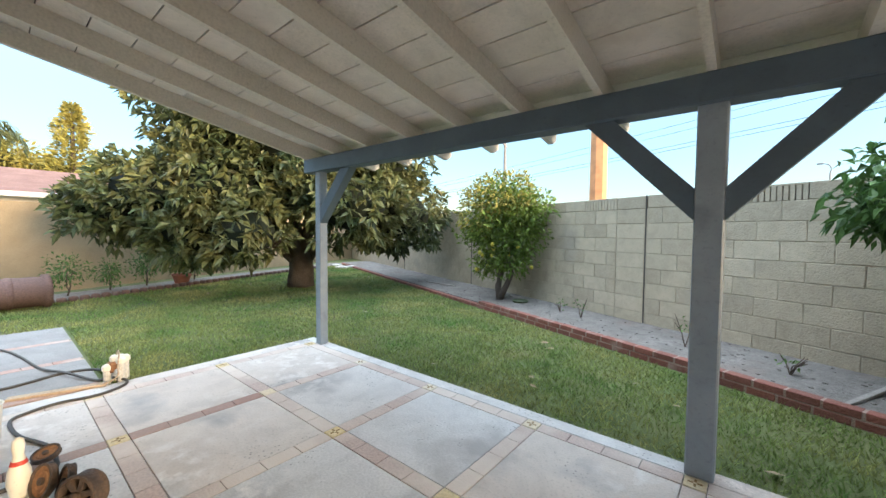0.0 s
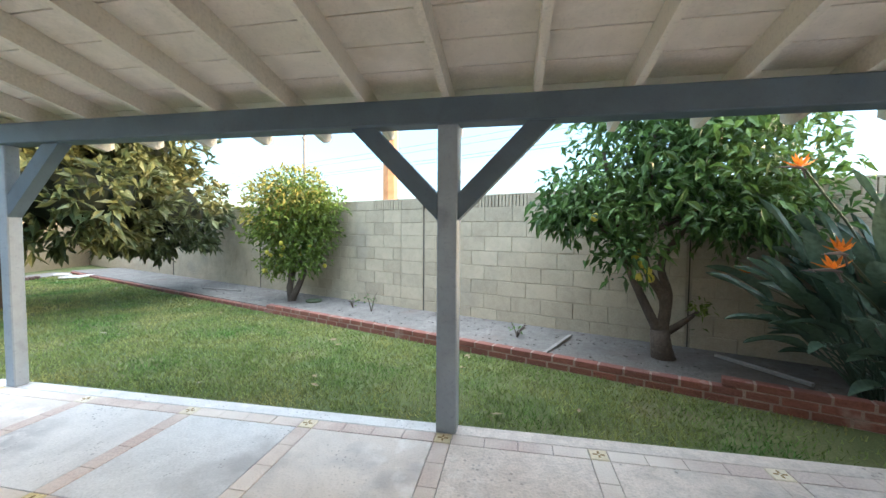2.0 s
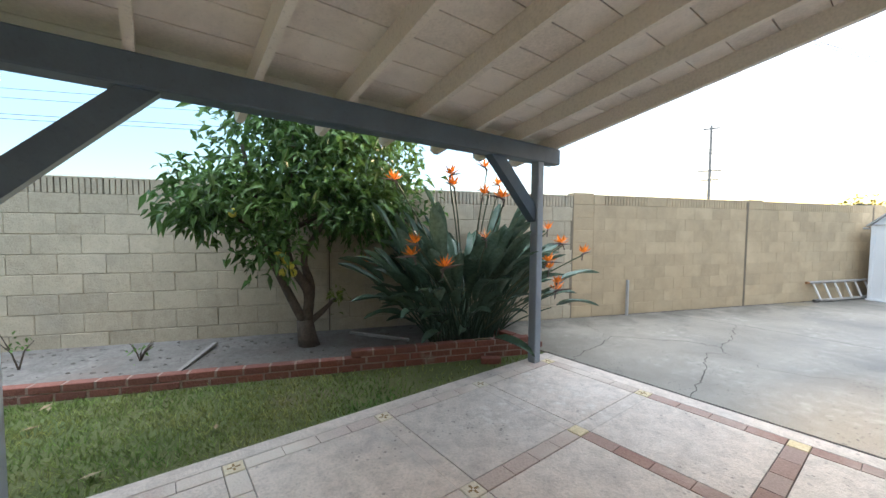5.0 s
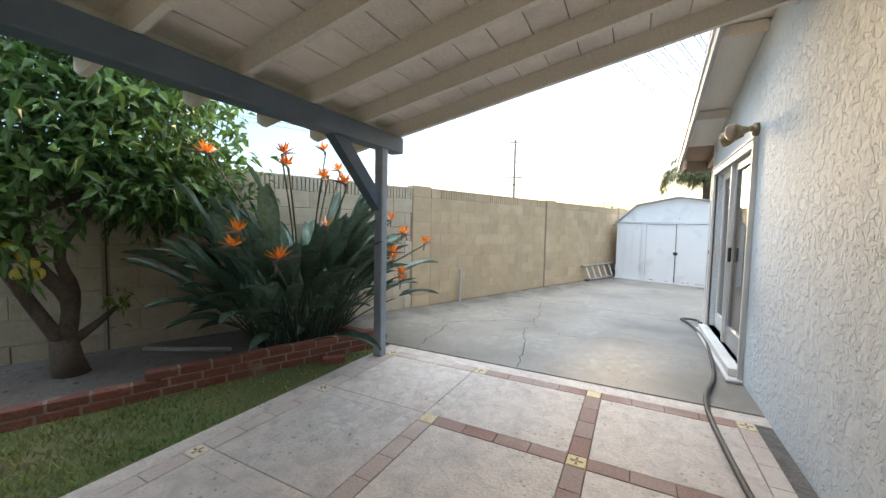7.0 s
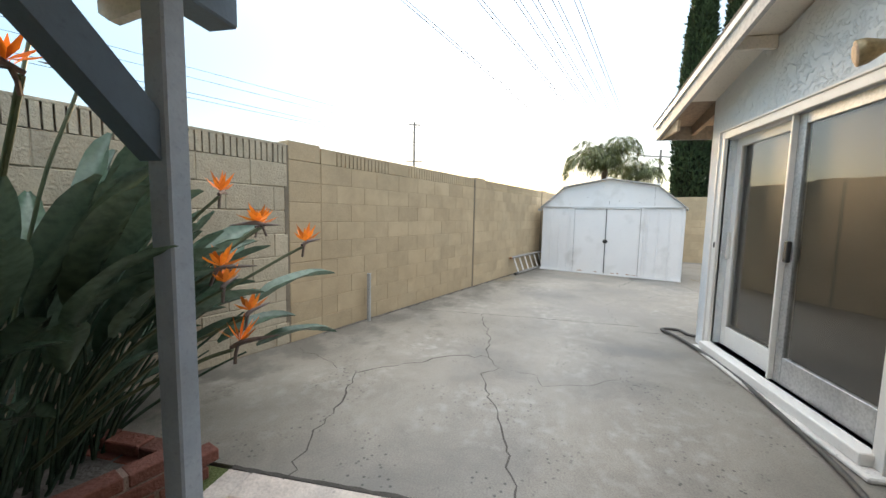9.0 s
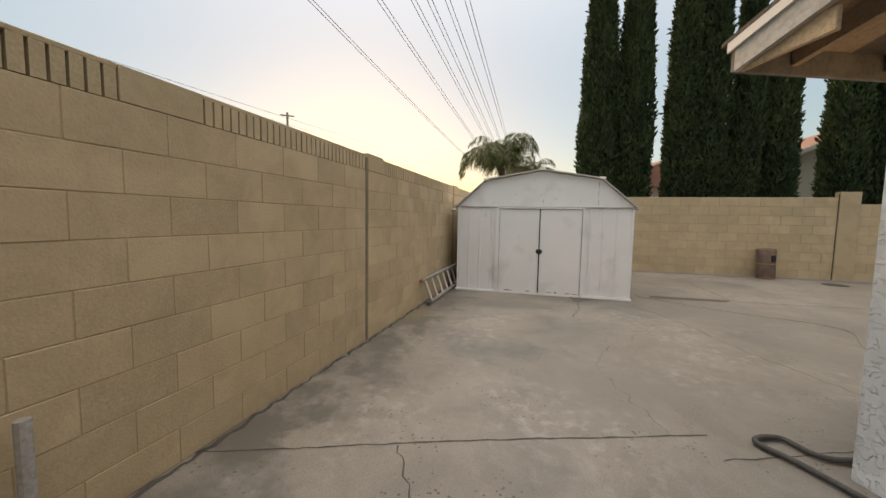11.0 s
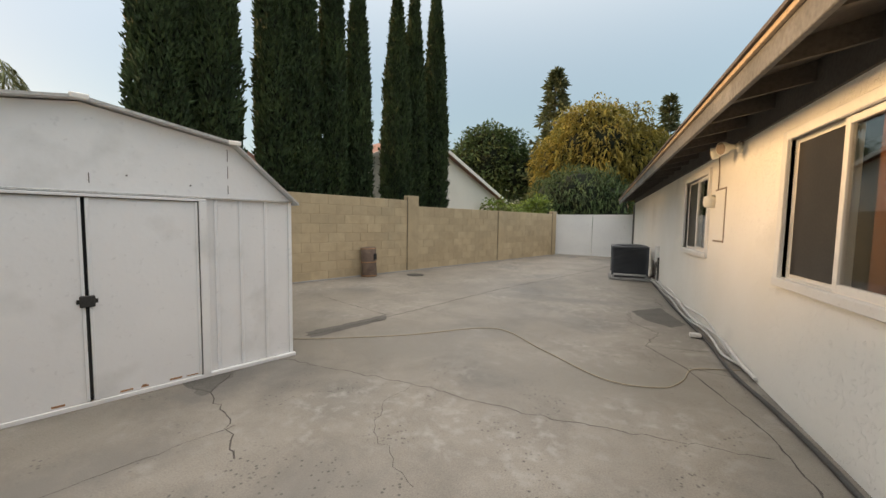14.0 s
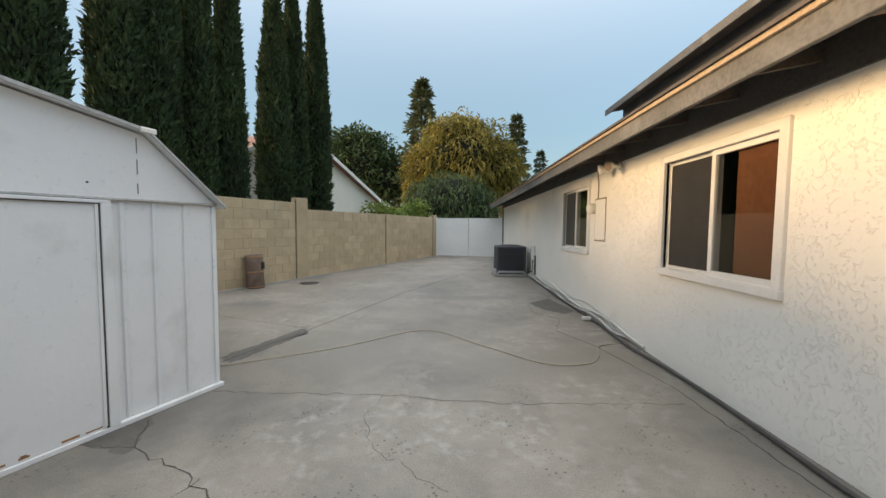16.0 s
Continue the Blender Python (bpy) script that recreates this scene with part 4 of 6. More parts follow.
for c in range(2):
    for k in range(5):
        part("brick", eb, None, edging, m=pose(-1.42 - 0.07 * k, -1.27 + 0.2 * k + 0.1 * c, 0.067 * c, 0, 0, 111))
whole("loose_brick", box(-0.1, 0.1, -0.048, 0.048, 0, 0.06, 0.006), M["edge_brick"], "weathered red brick lying loose on soil", "brick", pose(3.36, 3.10, -0.015, 0, 0, -38))

# ---- patio cover ----
cover = thing("patio_cover", "lean-to timber patio cover, blue-grey beam, cream rafters", "patio cover", pose(0, 0, 0))
BW = M["blue_wood"]
PY0, PY1 = 2.78, 2.92
for px, py, wide_ in ((-3.69, 2.81, 0.10), (-0.005, 2.81, 0.135), (3.66, 2.785, 0.092)):
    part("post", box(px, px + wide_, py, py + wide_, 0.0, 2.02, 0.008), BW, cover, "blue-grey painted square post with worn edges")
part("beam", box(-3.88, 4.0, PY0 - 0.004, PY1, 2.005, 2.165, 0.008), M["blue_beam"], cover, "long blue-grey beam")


def brace(x0, z0, x1, z1, wid=0.14):
    """A knee brace between a post's side and the beam's underside, cut upright and level."""
    sgn = 1 if x1 > x0 else -1
    run = wid * 1.22
    return prism([(x0, z0), (x0, z0 + run), (x1 - sgn * run, z1), (x1, z1)], "y", 2.812, 2.905)


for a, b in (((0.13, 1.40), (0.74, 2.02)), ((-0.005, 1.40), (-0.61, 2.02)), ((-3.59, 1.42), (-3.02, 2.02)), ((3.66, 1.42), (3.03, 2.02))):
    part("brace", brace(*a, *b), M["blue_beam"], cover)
SL = 0.196


def roof_z(y):
    return 2.17 + SL * (2.78 - y)


for k in range(15):
    x = 0.61 + 0.5575 * (k - 8)
    pr = prism([(-0.19, roof_z(-0.19)), (3.36, roof_z(3.36)), (3.42, roof_z(3.42) + 0.05), (3.42, roof_z(3.42) + 0.14), (-0.19, roof_z(-0.19) + 0.14)], "x", x - 0.022, x + 0.022)
    part("rafter", pr, M["cream_wood"], cover)
tilt = math.atan(SL)
row = 0
y = 3.44
while y > -0.15:
    cuts = sorted(rng.choice(range(1, 14), 2, replace=False))
    xs = [-3.92] + [0.61 + 0.5575 * (c - 8) for c in cuts] + [4.0]
    for a, b in zip(xs, xs[1:]):
        part("plank", box(a + 0.002, b - 0.002, 0.003, 0.236, 0, 0.022, 0.002), M["deck"], cover, m=Matrix.Translation((0, y, roof_z(y) + 0.141)) @ Matrix.Rotation(math.pi - tilt + math.pi, 4, "X") @ Matrix.Translation((0, -0.24, 0)))
    y -= 0.24 * math.cos(tilt)
part("roofing", prism([(-0.2, roof_z(-0.2) + 0.175), (3.45, roof_z(3.45) + 0.175), (3.45, roof_z(3.45) + 0.19), (-0.2, roof_z(-0.2) + 0.19)], "x", -3.95, 4.03), M["shingle"], cover)
part("ledger", box(-3.9, 3.98, -0.218, -0.19, roof_z(-0.19) - 0.02, roof_z(-0.19) + 0.14, 0.004), M["cream_wood"], cover)

# ---- house ----
house = thing("house", "single-storey stucco house with shallow gable roof", "house")


def wall_panels(m, length, height, holes, thick, mat, name="wall"):
    """A wall from x 0 to length, face at y 0, cut by holes (x0, x1, z0, z1)."""
    bm = bmesh.new()
    xs = sorted({0, length, *[h[0] for h in holes], *[h[1] for h in holes]})
    zs = sorted({-0.1, height, *[h[2] for h in holes], *[h[3] for h in holes]})
    V = {}

    def vert(x, y, z):
        k = (round(x, 4), y, round(z, 4))
        if k not in V:
            V[k] = bm.verts.new(k)
        return V[k]

    def solid(i, j):
        if not (0 <= i < len(xs) - 1 and 0 <= j < len(zs) - 1):
            return False
        cx, cz = (xs[i] + xs[i + 1]) / 2, (zs[j] + zs[j + 1]) / 2
        return not any(h[0] < cx < h[1] and h[2] < cz < h[3] for h in holes)
    for i in range(len(xs) - 1):
        for j in range(len(zs) - 1):
            if not solid(i, j):
                continue
            a, b, c, d = xs[i], xs[i + 1], zs[j], zs[j + 1]
            bm.faces.new([vert(a, 0, c), vert(b, 0, c), vert(b, 0, d), vert(a, 0, d)])
            bm.faces.new([vert(a, thick, c), vert(a, thick, d), vert(b, thick, d), vert(b, thick, c)])
            for di, dj, q in ((-1, 0, (a, c, a, d)), (1, 0, (b, c, b, d)), (0, -1, (a, c, b, c)), (0, 1, (a, d, b, d))):
                if not solid(i + di, j + dj):
                    bm.faces.new([vert(q[0], 0, q[1]), vert(q[2], 0, q[3]), vert(q[2], thick, q[3]), vert(q[0], thick, q[1])])
    bmesh.ops.recalc_face_normals(bm, faces=bm.faces[:])
    return part(name, bm, mat, house, m=m)


FRONT = Matrix.Translation((6.80, -0.22, 0)) @ Matrix.Rotation(math.pi, 4, "Z")
SIDE = Matrix.Translation((6.80, -14.85, 0)) @ Matrix.Rotation(math.pi / 2, 4, "Z")
wall_panels(FRONT, 10.8, 2.62, [(0.30, 2.02, 0.10, 1.99)], 0.16, M["stucco_skylit"], "front_wall")
Y0 = -14.85
wall_panels(SIDE @ Matrix.Translation((0.0, 0.0, 0)), 14.63, 2.5, [(-5.82 - Y0, -4.52 - Y0, 0.985, 1.985), (-2.39 - Y0, -1.085 - Y0, 0.945, 1.965)], 0.16, M["stucco"], "side_wall")
RX, EZ = 1.4, 2.255
SR = 0.25


def rz(x):
    return EZ + SR * (7.32 - x)


part("gable", prism([(6.80, 2.3), (6.80, rz(6.80) - 0.0), (RX, rz(RX) - 0.02), (-3.99, 2.66), (-3.99, 2.3)], "y", -0.38, -0.2205), M["stucco_skylit"], house)
part("far_wall", box(-4.0, 6.59, -14.85, -14.7, -0.1, 2.5, 0), M["stucco"], house)
part("left_wall", box(-4.0, -3.85, -14.7, -0.38, -0.1, 2.5, 0), M["stucco"], house)
# inside surfaces in dark brown: the room's dimness put into their colour
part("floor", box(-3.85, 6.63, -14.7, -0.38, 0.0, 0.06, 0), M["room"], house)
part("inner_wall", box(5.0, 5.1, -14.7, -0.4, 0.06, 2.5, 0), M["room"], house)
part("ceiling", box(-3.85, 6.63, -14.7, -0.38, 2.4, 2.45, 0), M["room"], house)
for sgn in (1, -1):
    def mx(x):
        return x if sgn > 0 else 2 * RX - x
    def strip(x0, x1, y0, y1, mat):
        slab = [(mx(x0), rz(x0) + 0.03), (mx(x1), rz(x1) + 0.03), (mx(x1), rz(x1) + 0.06), (mx(x0), rz(x0) + 0.06)]
        part("roof_deck", prism(slab, "y", y0, y1), M[mat], house)
    strip(7.32, 6.8, -15.2, -0.62, "soffit_shaded")
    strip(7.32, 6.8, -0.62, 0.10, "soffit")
    strip(6.8, RX, -15.2, 0.10, "cream_wood")
    slab = [(mx(7.38), rz(7.38) + 0.062), (mx(RX), rz(RX) + 0.062), (mx(RX), rz(RX) + 0.085), (mx(7.38), rz(7.38) + 0.085)]
    part("shingles", prism(slab, "y", -15.24, 0.15), M["shingle"], house)
part("fascia", box(7.30, 7.335, -15.2, 0.125, 2.143, 2.29, 0.004), M["fascia"], house, "weathered grey eave board")
# low sun along the drip board put in as a pale, warm colour
part("fascia_cap", box(7.336, 7.36, -15.2, 0.125, 2.272, 2.306, 0.003), M["plank"], house, "pale drip board with the low sun painted into its tone")
part("rake_board", prism([(7.30, rz(7.30) - 0.12), (RX, rz(RX) - 0.12), (RX, rz(RX) + 0.06), (7.30, rz(7.30) + 0.06)], "y", 0.10, 0.132), M["rake"], house, "grey-white painted rake board")
part("rake_cap", prism([(7.34, rz(7.34) + 0.005), (RX, rz(RX) + 0.005), (RX, rz(RX) + 0.06), (7.34, rz(7.34) + 0.06)], "y", 0.133, 0.148), M["trim"], house)
part("eave_return", box(6.81, 7.30, 0.07, 0.098, 2.14, 2.25, 0.004), M["plank"], house)
for k in range(25):
    yy = 0.06 - 0.61 * k - 0.3
    part("rafter_tail", prism([(6.81, rz(6.81) - 0.10), (7.29, rz(7.29) - 0.075), (7.29, rz(7.29) + 0.028), (6.81, rz(6.81) + 0.028)], "y", yy - 0.02, yy + 0.02), M["soffit_shaded"] if k else M["soffit"], house)
part("eave_block", prism([(6.802, 2.16), (6.825, 2.16), (6.825, rz(6.82) + 0.028), (6.802, rz(6.80) + 0.028)], "y", -14.8, -0.23), M["soffit_shaded"], house)
for q in (5.9, 4.6):
    part("lookout", box(q, q + 0.04, -0.215, 0.098, rz(q) - 0.075, rz(q) + 0.02, 0.003), M["cream_wood"], house)
# raised roof strip above the eave
# wall in charcoal: the shade under the raised roof as its colour
part("upper_wall", box(5.2, 5.3, -6.9, -1.7, 2.5, 3.9, 0), M["ac"], house)
part("upper_roof", prism([(5.6, 3.86), (2.0, 4.5), (2.0, 4.55), (5.6, 3.91)], "y", -7.1, -1.6), M["shingle"], house)
part("upper_fascia", prism([(5.58, 3.80), (5.605, 3.80), (5.605, 3.915), (5.58, 3.915)], "y", -7.1, -1.6), M["fascia"], house)

# ---- sliding door and windows ----


def framed(bm_list, mat, parent, name, label=""):
    for b in bm_list:
        part(name, box(*b), mat, parent, label)


door_1 = thing("door_1", "white aluminium sliding glass door with dark screen, closed", "sliding door", FRONT, kind="structure")
x0, x1, z0, z1 = 0.30, 2.02, 0.10, 1.99
framed([(x0 - 0.07, x0, -0.028, 0.02, 0.03, z1 + 0.065, 0.004), (x1, x1 + 0.07, -0.028, 0.02, 0.03, z1 + 0.065, 0.004), (x0, x1, -0.028, 0.02, z1, z1 + 0.065, 0.004)], M["trim"], door_1, "casing")
framed([(x0 - 0.085, x0 - 0.071, -0.04, 0.0, 0.03, z1 + 0.08, 0.003), (x1 + 0.071, x1 + 0.085, -0.04, 0.0, 0.03, z1 + 0.08, 0.003), (x0 - 0.07, x1 + 0.07, -0.04, 0.0, z1 + 0.066, z1 + 0.08, 0.003)], M["trim"], door_1, "casing_edge")
part("threshold", box(x0 - 0.02, x1 + 0.02, -0.09, 0.12, 0.03, 0.10, 0.006), M["trim"], door_1)
part("step", box(x0 - 0.12, x1 + 0.12, -0.12, 0.0, 0.0, 0.03, 0.008), M["patio"], door_1)


def sash(parent, a, b, lo, hi, y, stile, mat, pane_mat, kick=0.0, name="sash"):
    s = part(name, add_box(add_box(add_box(box(a, a + stile, y, y + 0.035, lo, hi, 0.003), b - stile, b, y, y + 0.035, lo, hi, 0.003), a + stile, b - stile, y, y + 0.035, lo, lo + stile + kick, 0.003), a + stile, b - stile, y, y + 0.035, hi - stile, hi, 0.003), mat, parent)
    p = part("pane", box(a + stile, b - stile, y + 0.014, y + 0.019, lo + stile + kick, hi - stile, 0), pane_mat, s)
    p.visible_shadow = False
    return s


sash(door_1, x0, 1.20, z0, z1, 0.075, 0.075, M["trim"], M["glass"], 0.10)
sash(door_1, 1.14, x1, z0, z1, 0.035, 0.075, M["alu"], M["glass"], 0.12)
part("screen", box(1.22, x1 - 0.08, 0.071, 0.074, z0 + 0.2, z1 - 0.08, 0), M["screen"], door_1)
part("screen", box(x0 + 0.08, 1.12, 0.115, 0.118, z0 + 0.2, z1 - 0.08, 0), M["screen"], door_1)
part("handle", box(1.16, 1.20, 0.005, 0.034, 0.97, 1.12, 0.006), M["black"], door_1)
part("handle", box(x0 + 0.02, x0 + 0.045, 0.045, 0.074, 0.9, 1.15, 0.006), M["trim"], door_1)
part("latch", box(x0 - 0.035, x0 - 0.015, -0.034, -0.028, 1.0, 1.05, 0.002), M["black"], door_1)
part("divider", box(1.12, 1.138, 0.0, 0.07, z0, z1, 0.003), M["trim"], door_1)


def window(name, label, a, b, lo, hi, curtain):
    w = thing(name, label, "window", SIDE, kind="structure")
    t = 0.07
    framed([(a - t, a, -0.03, 0.03, lo - t, hi + t, 0.005), (b, b + t, -0.03, 0.03, lo - t, hi + t, 0.005), (a, b, -0.03, 0.03, hi, hi + t, 0.005)], M["trim"], w, "casing")
    part("window_sill", box(a - t - 0.004, b + t + 0.004, -0.036, 0.03, lo - t, lo - 0.004, 0.006), M["trim"], w)
    mid = (a + b) / 2
    sash(w, a, mid + 0.02, lo, hi, 0.045, 0.035, M["trim"], M["glass"])
    sash(w, mid - 0.02, b, lo, hi, 0.008, 0.045, M["trim"], M["glass"])
    part("screen", box(a + 0.03, mid, 0.036, 0.039, lo + 0.03, hi - 0.03, 0), M["screen"], w)
    if curtain:
        part("blind", box(mid + 0.20, b - 0.02, 0.06, 0.07, lo, hi, 0), M["curtain"], w, "brown wooden blind behind the glass")
    return w


window("window_1", "white sliding window with dark screen and brown blind", -2.39 - Y0, -1.085 - Y0, 0.945, 1.965, True)
window("window_2", "white sliding window with dark screen", -5.82 - Y0, -4.52 - Y0, 0.985, 1.985, False)


def flood(m, mat, label):
    """A twin floodlight: box, two arms, two bell heads."""
    f = thing("floodlight", label, "floodlight", m, group="floodlights")
    part("mount", lathe([(0.055, 0), (0.055, 0.03), (0.03, 0.045)], 14, m=Matrix.Rotation(math.pi / 2, 4, "X")), mat, f, smooth=True)
    for sx, rot in ((-0.09, -25), (0.09, 25)):
        h = part("head", lathe([(0.02, 0), (0.028, 0.03), (0.034, 0.06), (0.062, 0.115), (0.065, 0.15)], 16, m=pose(sx, -0.08, -0.01, 100, 0, rot)), mat, f, smooth=True)
        part("lens", lathe([(0.058, 0.151), (0.045, 0.158), (0.01, 0.161)], 16, m=pose(sx, -0.08, -0.01, 100, 0, rot)), M["soffit"], h, "dull amber glass lens")
        part("arm", tube([(0, -0.04, 0), (sx * 0.7, -0.06, 0.015), (sx, -0.085, -0.01)], 0.012, 6), mat, f)
    return f


flood(FRONT @ pose(2.06, 0, 2.13), M["brass"], "twin tarnished brass floodlight above the sliding door")
flood(SIDE @ pose(-3.45 - Y0, 0, 2.12), M["white"], "twin white bell-shaped floodlight under the eave")

meter = thing("electric_box", "flush painted electric panel with a round meter", "electric panel", SIDE)
part("cover", box(-4.22 - Y0, -3.86 - Y0, -0.012, 0.0, 1.16, 1.74, 0.004), M["stucco"], meter)
part("rim", box(-4.24 - Y0, -3.84 - Y0, -0.006, 0.0, 1.14, 1.76, 0.002), M["soffit"], meter)
part("meter_glass", lathe([(0.075, 0), (0.075, 0.08), (0.06, 0.11), (0.02, 0.12)], 18, m=pose(-4.26 - Y0, 0, 1.62, 90)), M["white"], meter, smooth=True)
part("conduit", tube(smooth_line([(-4.12 - Y0, -0.012, 1.76), (-4.11 - Y0, -0.012, 1.95), (-4.16 - Y0, -0.012, 2.16)]), 0.007, 6), M["soffit"], meter)

# ---- shed ----
SHED = LOT @ Matrix.Translation((6.63, -0.22, 0)) @ Matrix.Rotation(radians(-90), 4, "Z")
shed = thing("metal_shed", "white painted steel shed with gambrel roof, rust along the base", "shed", SHED)
D = 2.35
WW = 2.86
prof = [(0, 1.49), (0.5, 1.93), (1.43, 2.085), (2.36, 1.93), (2.86, 1.49)]
part("gable_panel", prism(prof, "y", 0.0, 0.02), M["shed"], shed)
part("gable_panel", prism(prof, "y", D - 0.02, D), M["shed"], shed)


def ribbed(name, w, h, ribs, m):
    """A sheet with raised upright ribs."""
    ob = part(name, box(0, w, 0, 0.012, 0, h, 0), M["shed"], shed, m=m)
    for r in ribs:
        part("rib", box(r - 0.016, r + 0.016, -0.011, 0.002, 0.0, h, 0.007), M["shed"], ob)


ribbed("front_panel", 0.74, 1.45, (0.05, 0.21, 0.40, 0.60), pose(0, 0.004, 0.03))
ribbed("front_panel", 0.77, 1.45, (0.13, 0.32, 0.53), pose(2.09, 0.004, 0.03))
ribbed("side_panel", D, 1.45, [0.1 + 0.22 * k for k in range(10)], pose(WW, 0.0, 0.03, 0, 0, 90))
ribbed("side_panel", D, 1.45, [0.1 + 0.22 * k for k in range(10)], pose(0, D, 0.03, 0, 0, -90))
part("back_panel", box(0, WW, D - 0.012, D, 0.03, 1.48, 0), M["shed"], shed)
for a, b in ((0.75, 1.41), (1.43, 2.085)):
    d = part("door", box(a, b, -0.028, -0.004, 0.032, 1.455, 0.004), M["shed"], shed)
    part("stiffener", box(a, a + 0.02, -0.036, -0.028, 0.045, 1.455, 0.003), M["shed"], d)
    part("stiffener", box(b - 0.02, b, -0.036, -0.028, 0.045, 1.455, 0.003), M["shed"], d)
    for k in range(5):
        r0 = a + 0.06 + rng.uniform(0, 0.55)
        part("rust_patch", box(r0, r0 + rng.uniform(0.02, 0.09), -0.0292, -0.0275, 0.045, 0.045 + rng.uniform(0.006, 0.02), 0), M["rust"], d)
# black pieces for the dark between the doors, shade as colour
part("door_gap", box(1.409, 1.431, -0.006, 0.0, 0.045, 1.455, 0), M["slot"], shed)
part("door_gap", prism([(1.40, 0.05), (1.43, 0.05), (1.422, 0.66), (1.413, 0.66)], "y", -0.0305, -0.0285), M["slot"], shed)
part("door_track", box(0.70, 2.14, -0.045, 0.004, 1.455, 1.475, 0.003), M["shed"], shed)
part("header", box(-0.01, WW + 0.01, -0.022, 0.004, 1.478, 1.495, 0.003), M["alu"], shed)
part("jamb", box(0.68, 0.746, -0.046, 0.004, 0.03, 1.455, 0.004), M["shed"], shed)
# thin dark strips drawn for the shade lines along jambs and track
part("seam", box(0.7465, 0.7535, -0.034, -0.003, 0.032, 1.455, 0), M["joint"], shed)
part("jamb", box(2.092, 2.15, -0.046, 0.004, 0.03, 1.455, 0.004), M["shed"], shed)
part("seam", box(2.0845, 2.0918, -0.038, -0.003, 0.032, 1.455, 0), M["joint"], shed)
part("seam", box(0.747, 2.092, -0.04, -0.003, 1.449, 1.4555, 0), M["joint"], shed)
for x in (0.0, WW - 0.035):
    part("corner_post", box(x, x + 0.035, -0.012, 0.02, 0.0, 1.478, 0.004), M["shed"], shed)
part("base_rail", box(-0.015, WW + 0.015, -0.042, 0.0, 0.0, 0.031, 0.003), M["shed"], shed)
pl = part("padlock", box(1.38, 1.46, -0.05, -0.03, 0.70, 0.78, 0.006), M["black"], shed, "black square lock plate")
part("hasp", box(1.365, 1.475, -0.034, -0.028, 0.725, 0.755, 0.003), M["black"], pl)
for (xa, za), (xb, zb) in zip(prof, prof[1:]):
    ex = 0.06
    dx, dz = xb - xa, zb - za
    if xa == 0:
        xa, za = xa - 0.05, za - 0.05 * dz / dx
    if xb == 2.86:
        xb, zb = xb + 0.05, zb + 0.05 * dz / dx
    part("roof_panel", prism([(xa, za + 0.012), (xb, zb + 0.012), (xb, zb + 0.03), (xa, za + 0.03)], "y", -ex, D + ex), M["shed"], shed)
    part("roof_trim", prism([(xa, za + 0.012), (xb, zb + 0.012), (xb, zb + 0.032), (xa, za + 0.032)], "y", -ex - 0.012, -ex), M["rake"], shed)
for x, z in ((0.5, 1.95), (1.43, 2.105), (2.36, 1.95)):
    part("ridge_cap", box(x - 0.05, x + 0.05, -0.075, -0.05, z - 0.015, z + 0.022, 0.006), M["trim"], shed)
for x, z0, z1 in ((2.32, 1.53, 1.60), (2.32, 1.66, 1.76), (2.32, 1.80, 1.90), (1.46, 1.55, 1.62)):
    part("seam", box(x - 0.003, x + 0.003, -0.002, 0.004, z0, z1, 0), M["fascia"], shed)
for x, z in ((1.66, 1.62), (0.62, 1.56), (1.0, 1.70), (2.05, 1.58)):
    part("bolt", lathe([(0.007, 0), (0.007, 0.004), (0.003, 0.006)], 8, m=pose(x, 0.0, z, 90)), M["fascia"], shed)
part("gutter_end", box(-0.12, -0.02, -0.02, 0.03, 1.40, 1.44, 0.008), M["alu"], shed)

# ladder on its side between wall and shed
lad = thing("ladder", "old grey aluminium ladder lying on its side against the wall", "ladder", LOT)
lo0, lo1 = (5.30, -0.14, 0.035), (8.1, -0.12, 0.035)
hi0, hi1 = (5.20, -0.05, 0.37), (8.0, -0.05, 0.37)
for a, b, nm in ((lo0, lo1, ""), (hi0, hi1, "")):
    part("rail", tube([a, b], 0.028, 8), M["alu"] if nm else M["grey_wood"], lad)
for k in range(9):
    t = 0.04 + k * 0.112
    p = [lo0[i] + (lo1[i] - lo0[i]) * t for i in range(3)]
    q = [hi0[i] + (hi1[i] - hi0[i]) * t for i in range(3)]
    part("rung", tube([p, q], 0.017, 8), M["trim"], lad)
part("foot", tube([(5.13, -0.05, 0.37), (5.24, -0.05, 0.37)], 0.024, 8), M["rust"], lad)
part("foot", tube([(5.20, -0.145, 0.035), (5.35, -0.14, 0.035)], 0.03, 8), M["hose"], lad)

# steel pipe stub by the wall
whole("pipe_stub", tube([(0, 0, 0), (0, 0, 0.56)], 0.024, 10), M["alu"], "short grey steel pipe standing by the wall", "pipe", LOT @ Matrix.Translation((0.92, -0.07, 0)))

# ---- gate ----
gv = Vector((6.84 - 9.72, -14.92 + 15.58, 0))
GATE = Matrix.Translation((9.72, -15.58, 0)) @ Matrix.Rotation(math.atan2(gv.y, gv.x), 4, "Z")
gate = thing("double_gate", "white sheet-metal double gate, closed", "gate", GATE)
GL = gv.length
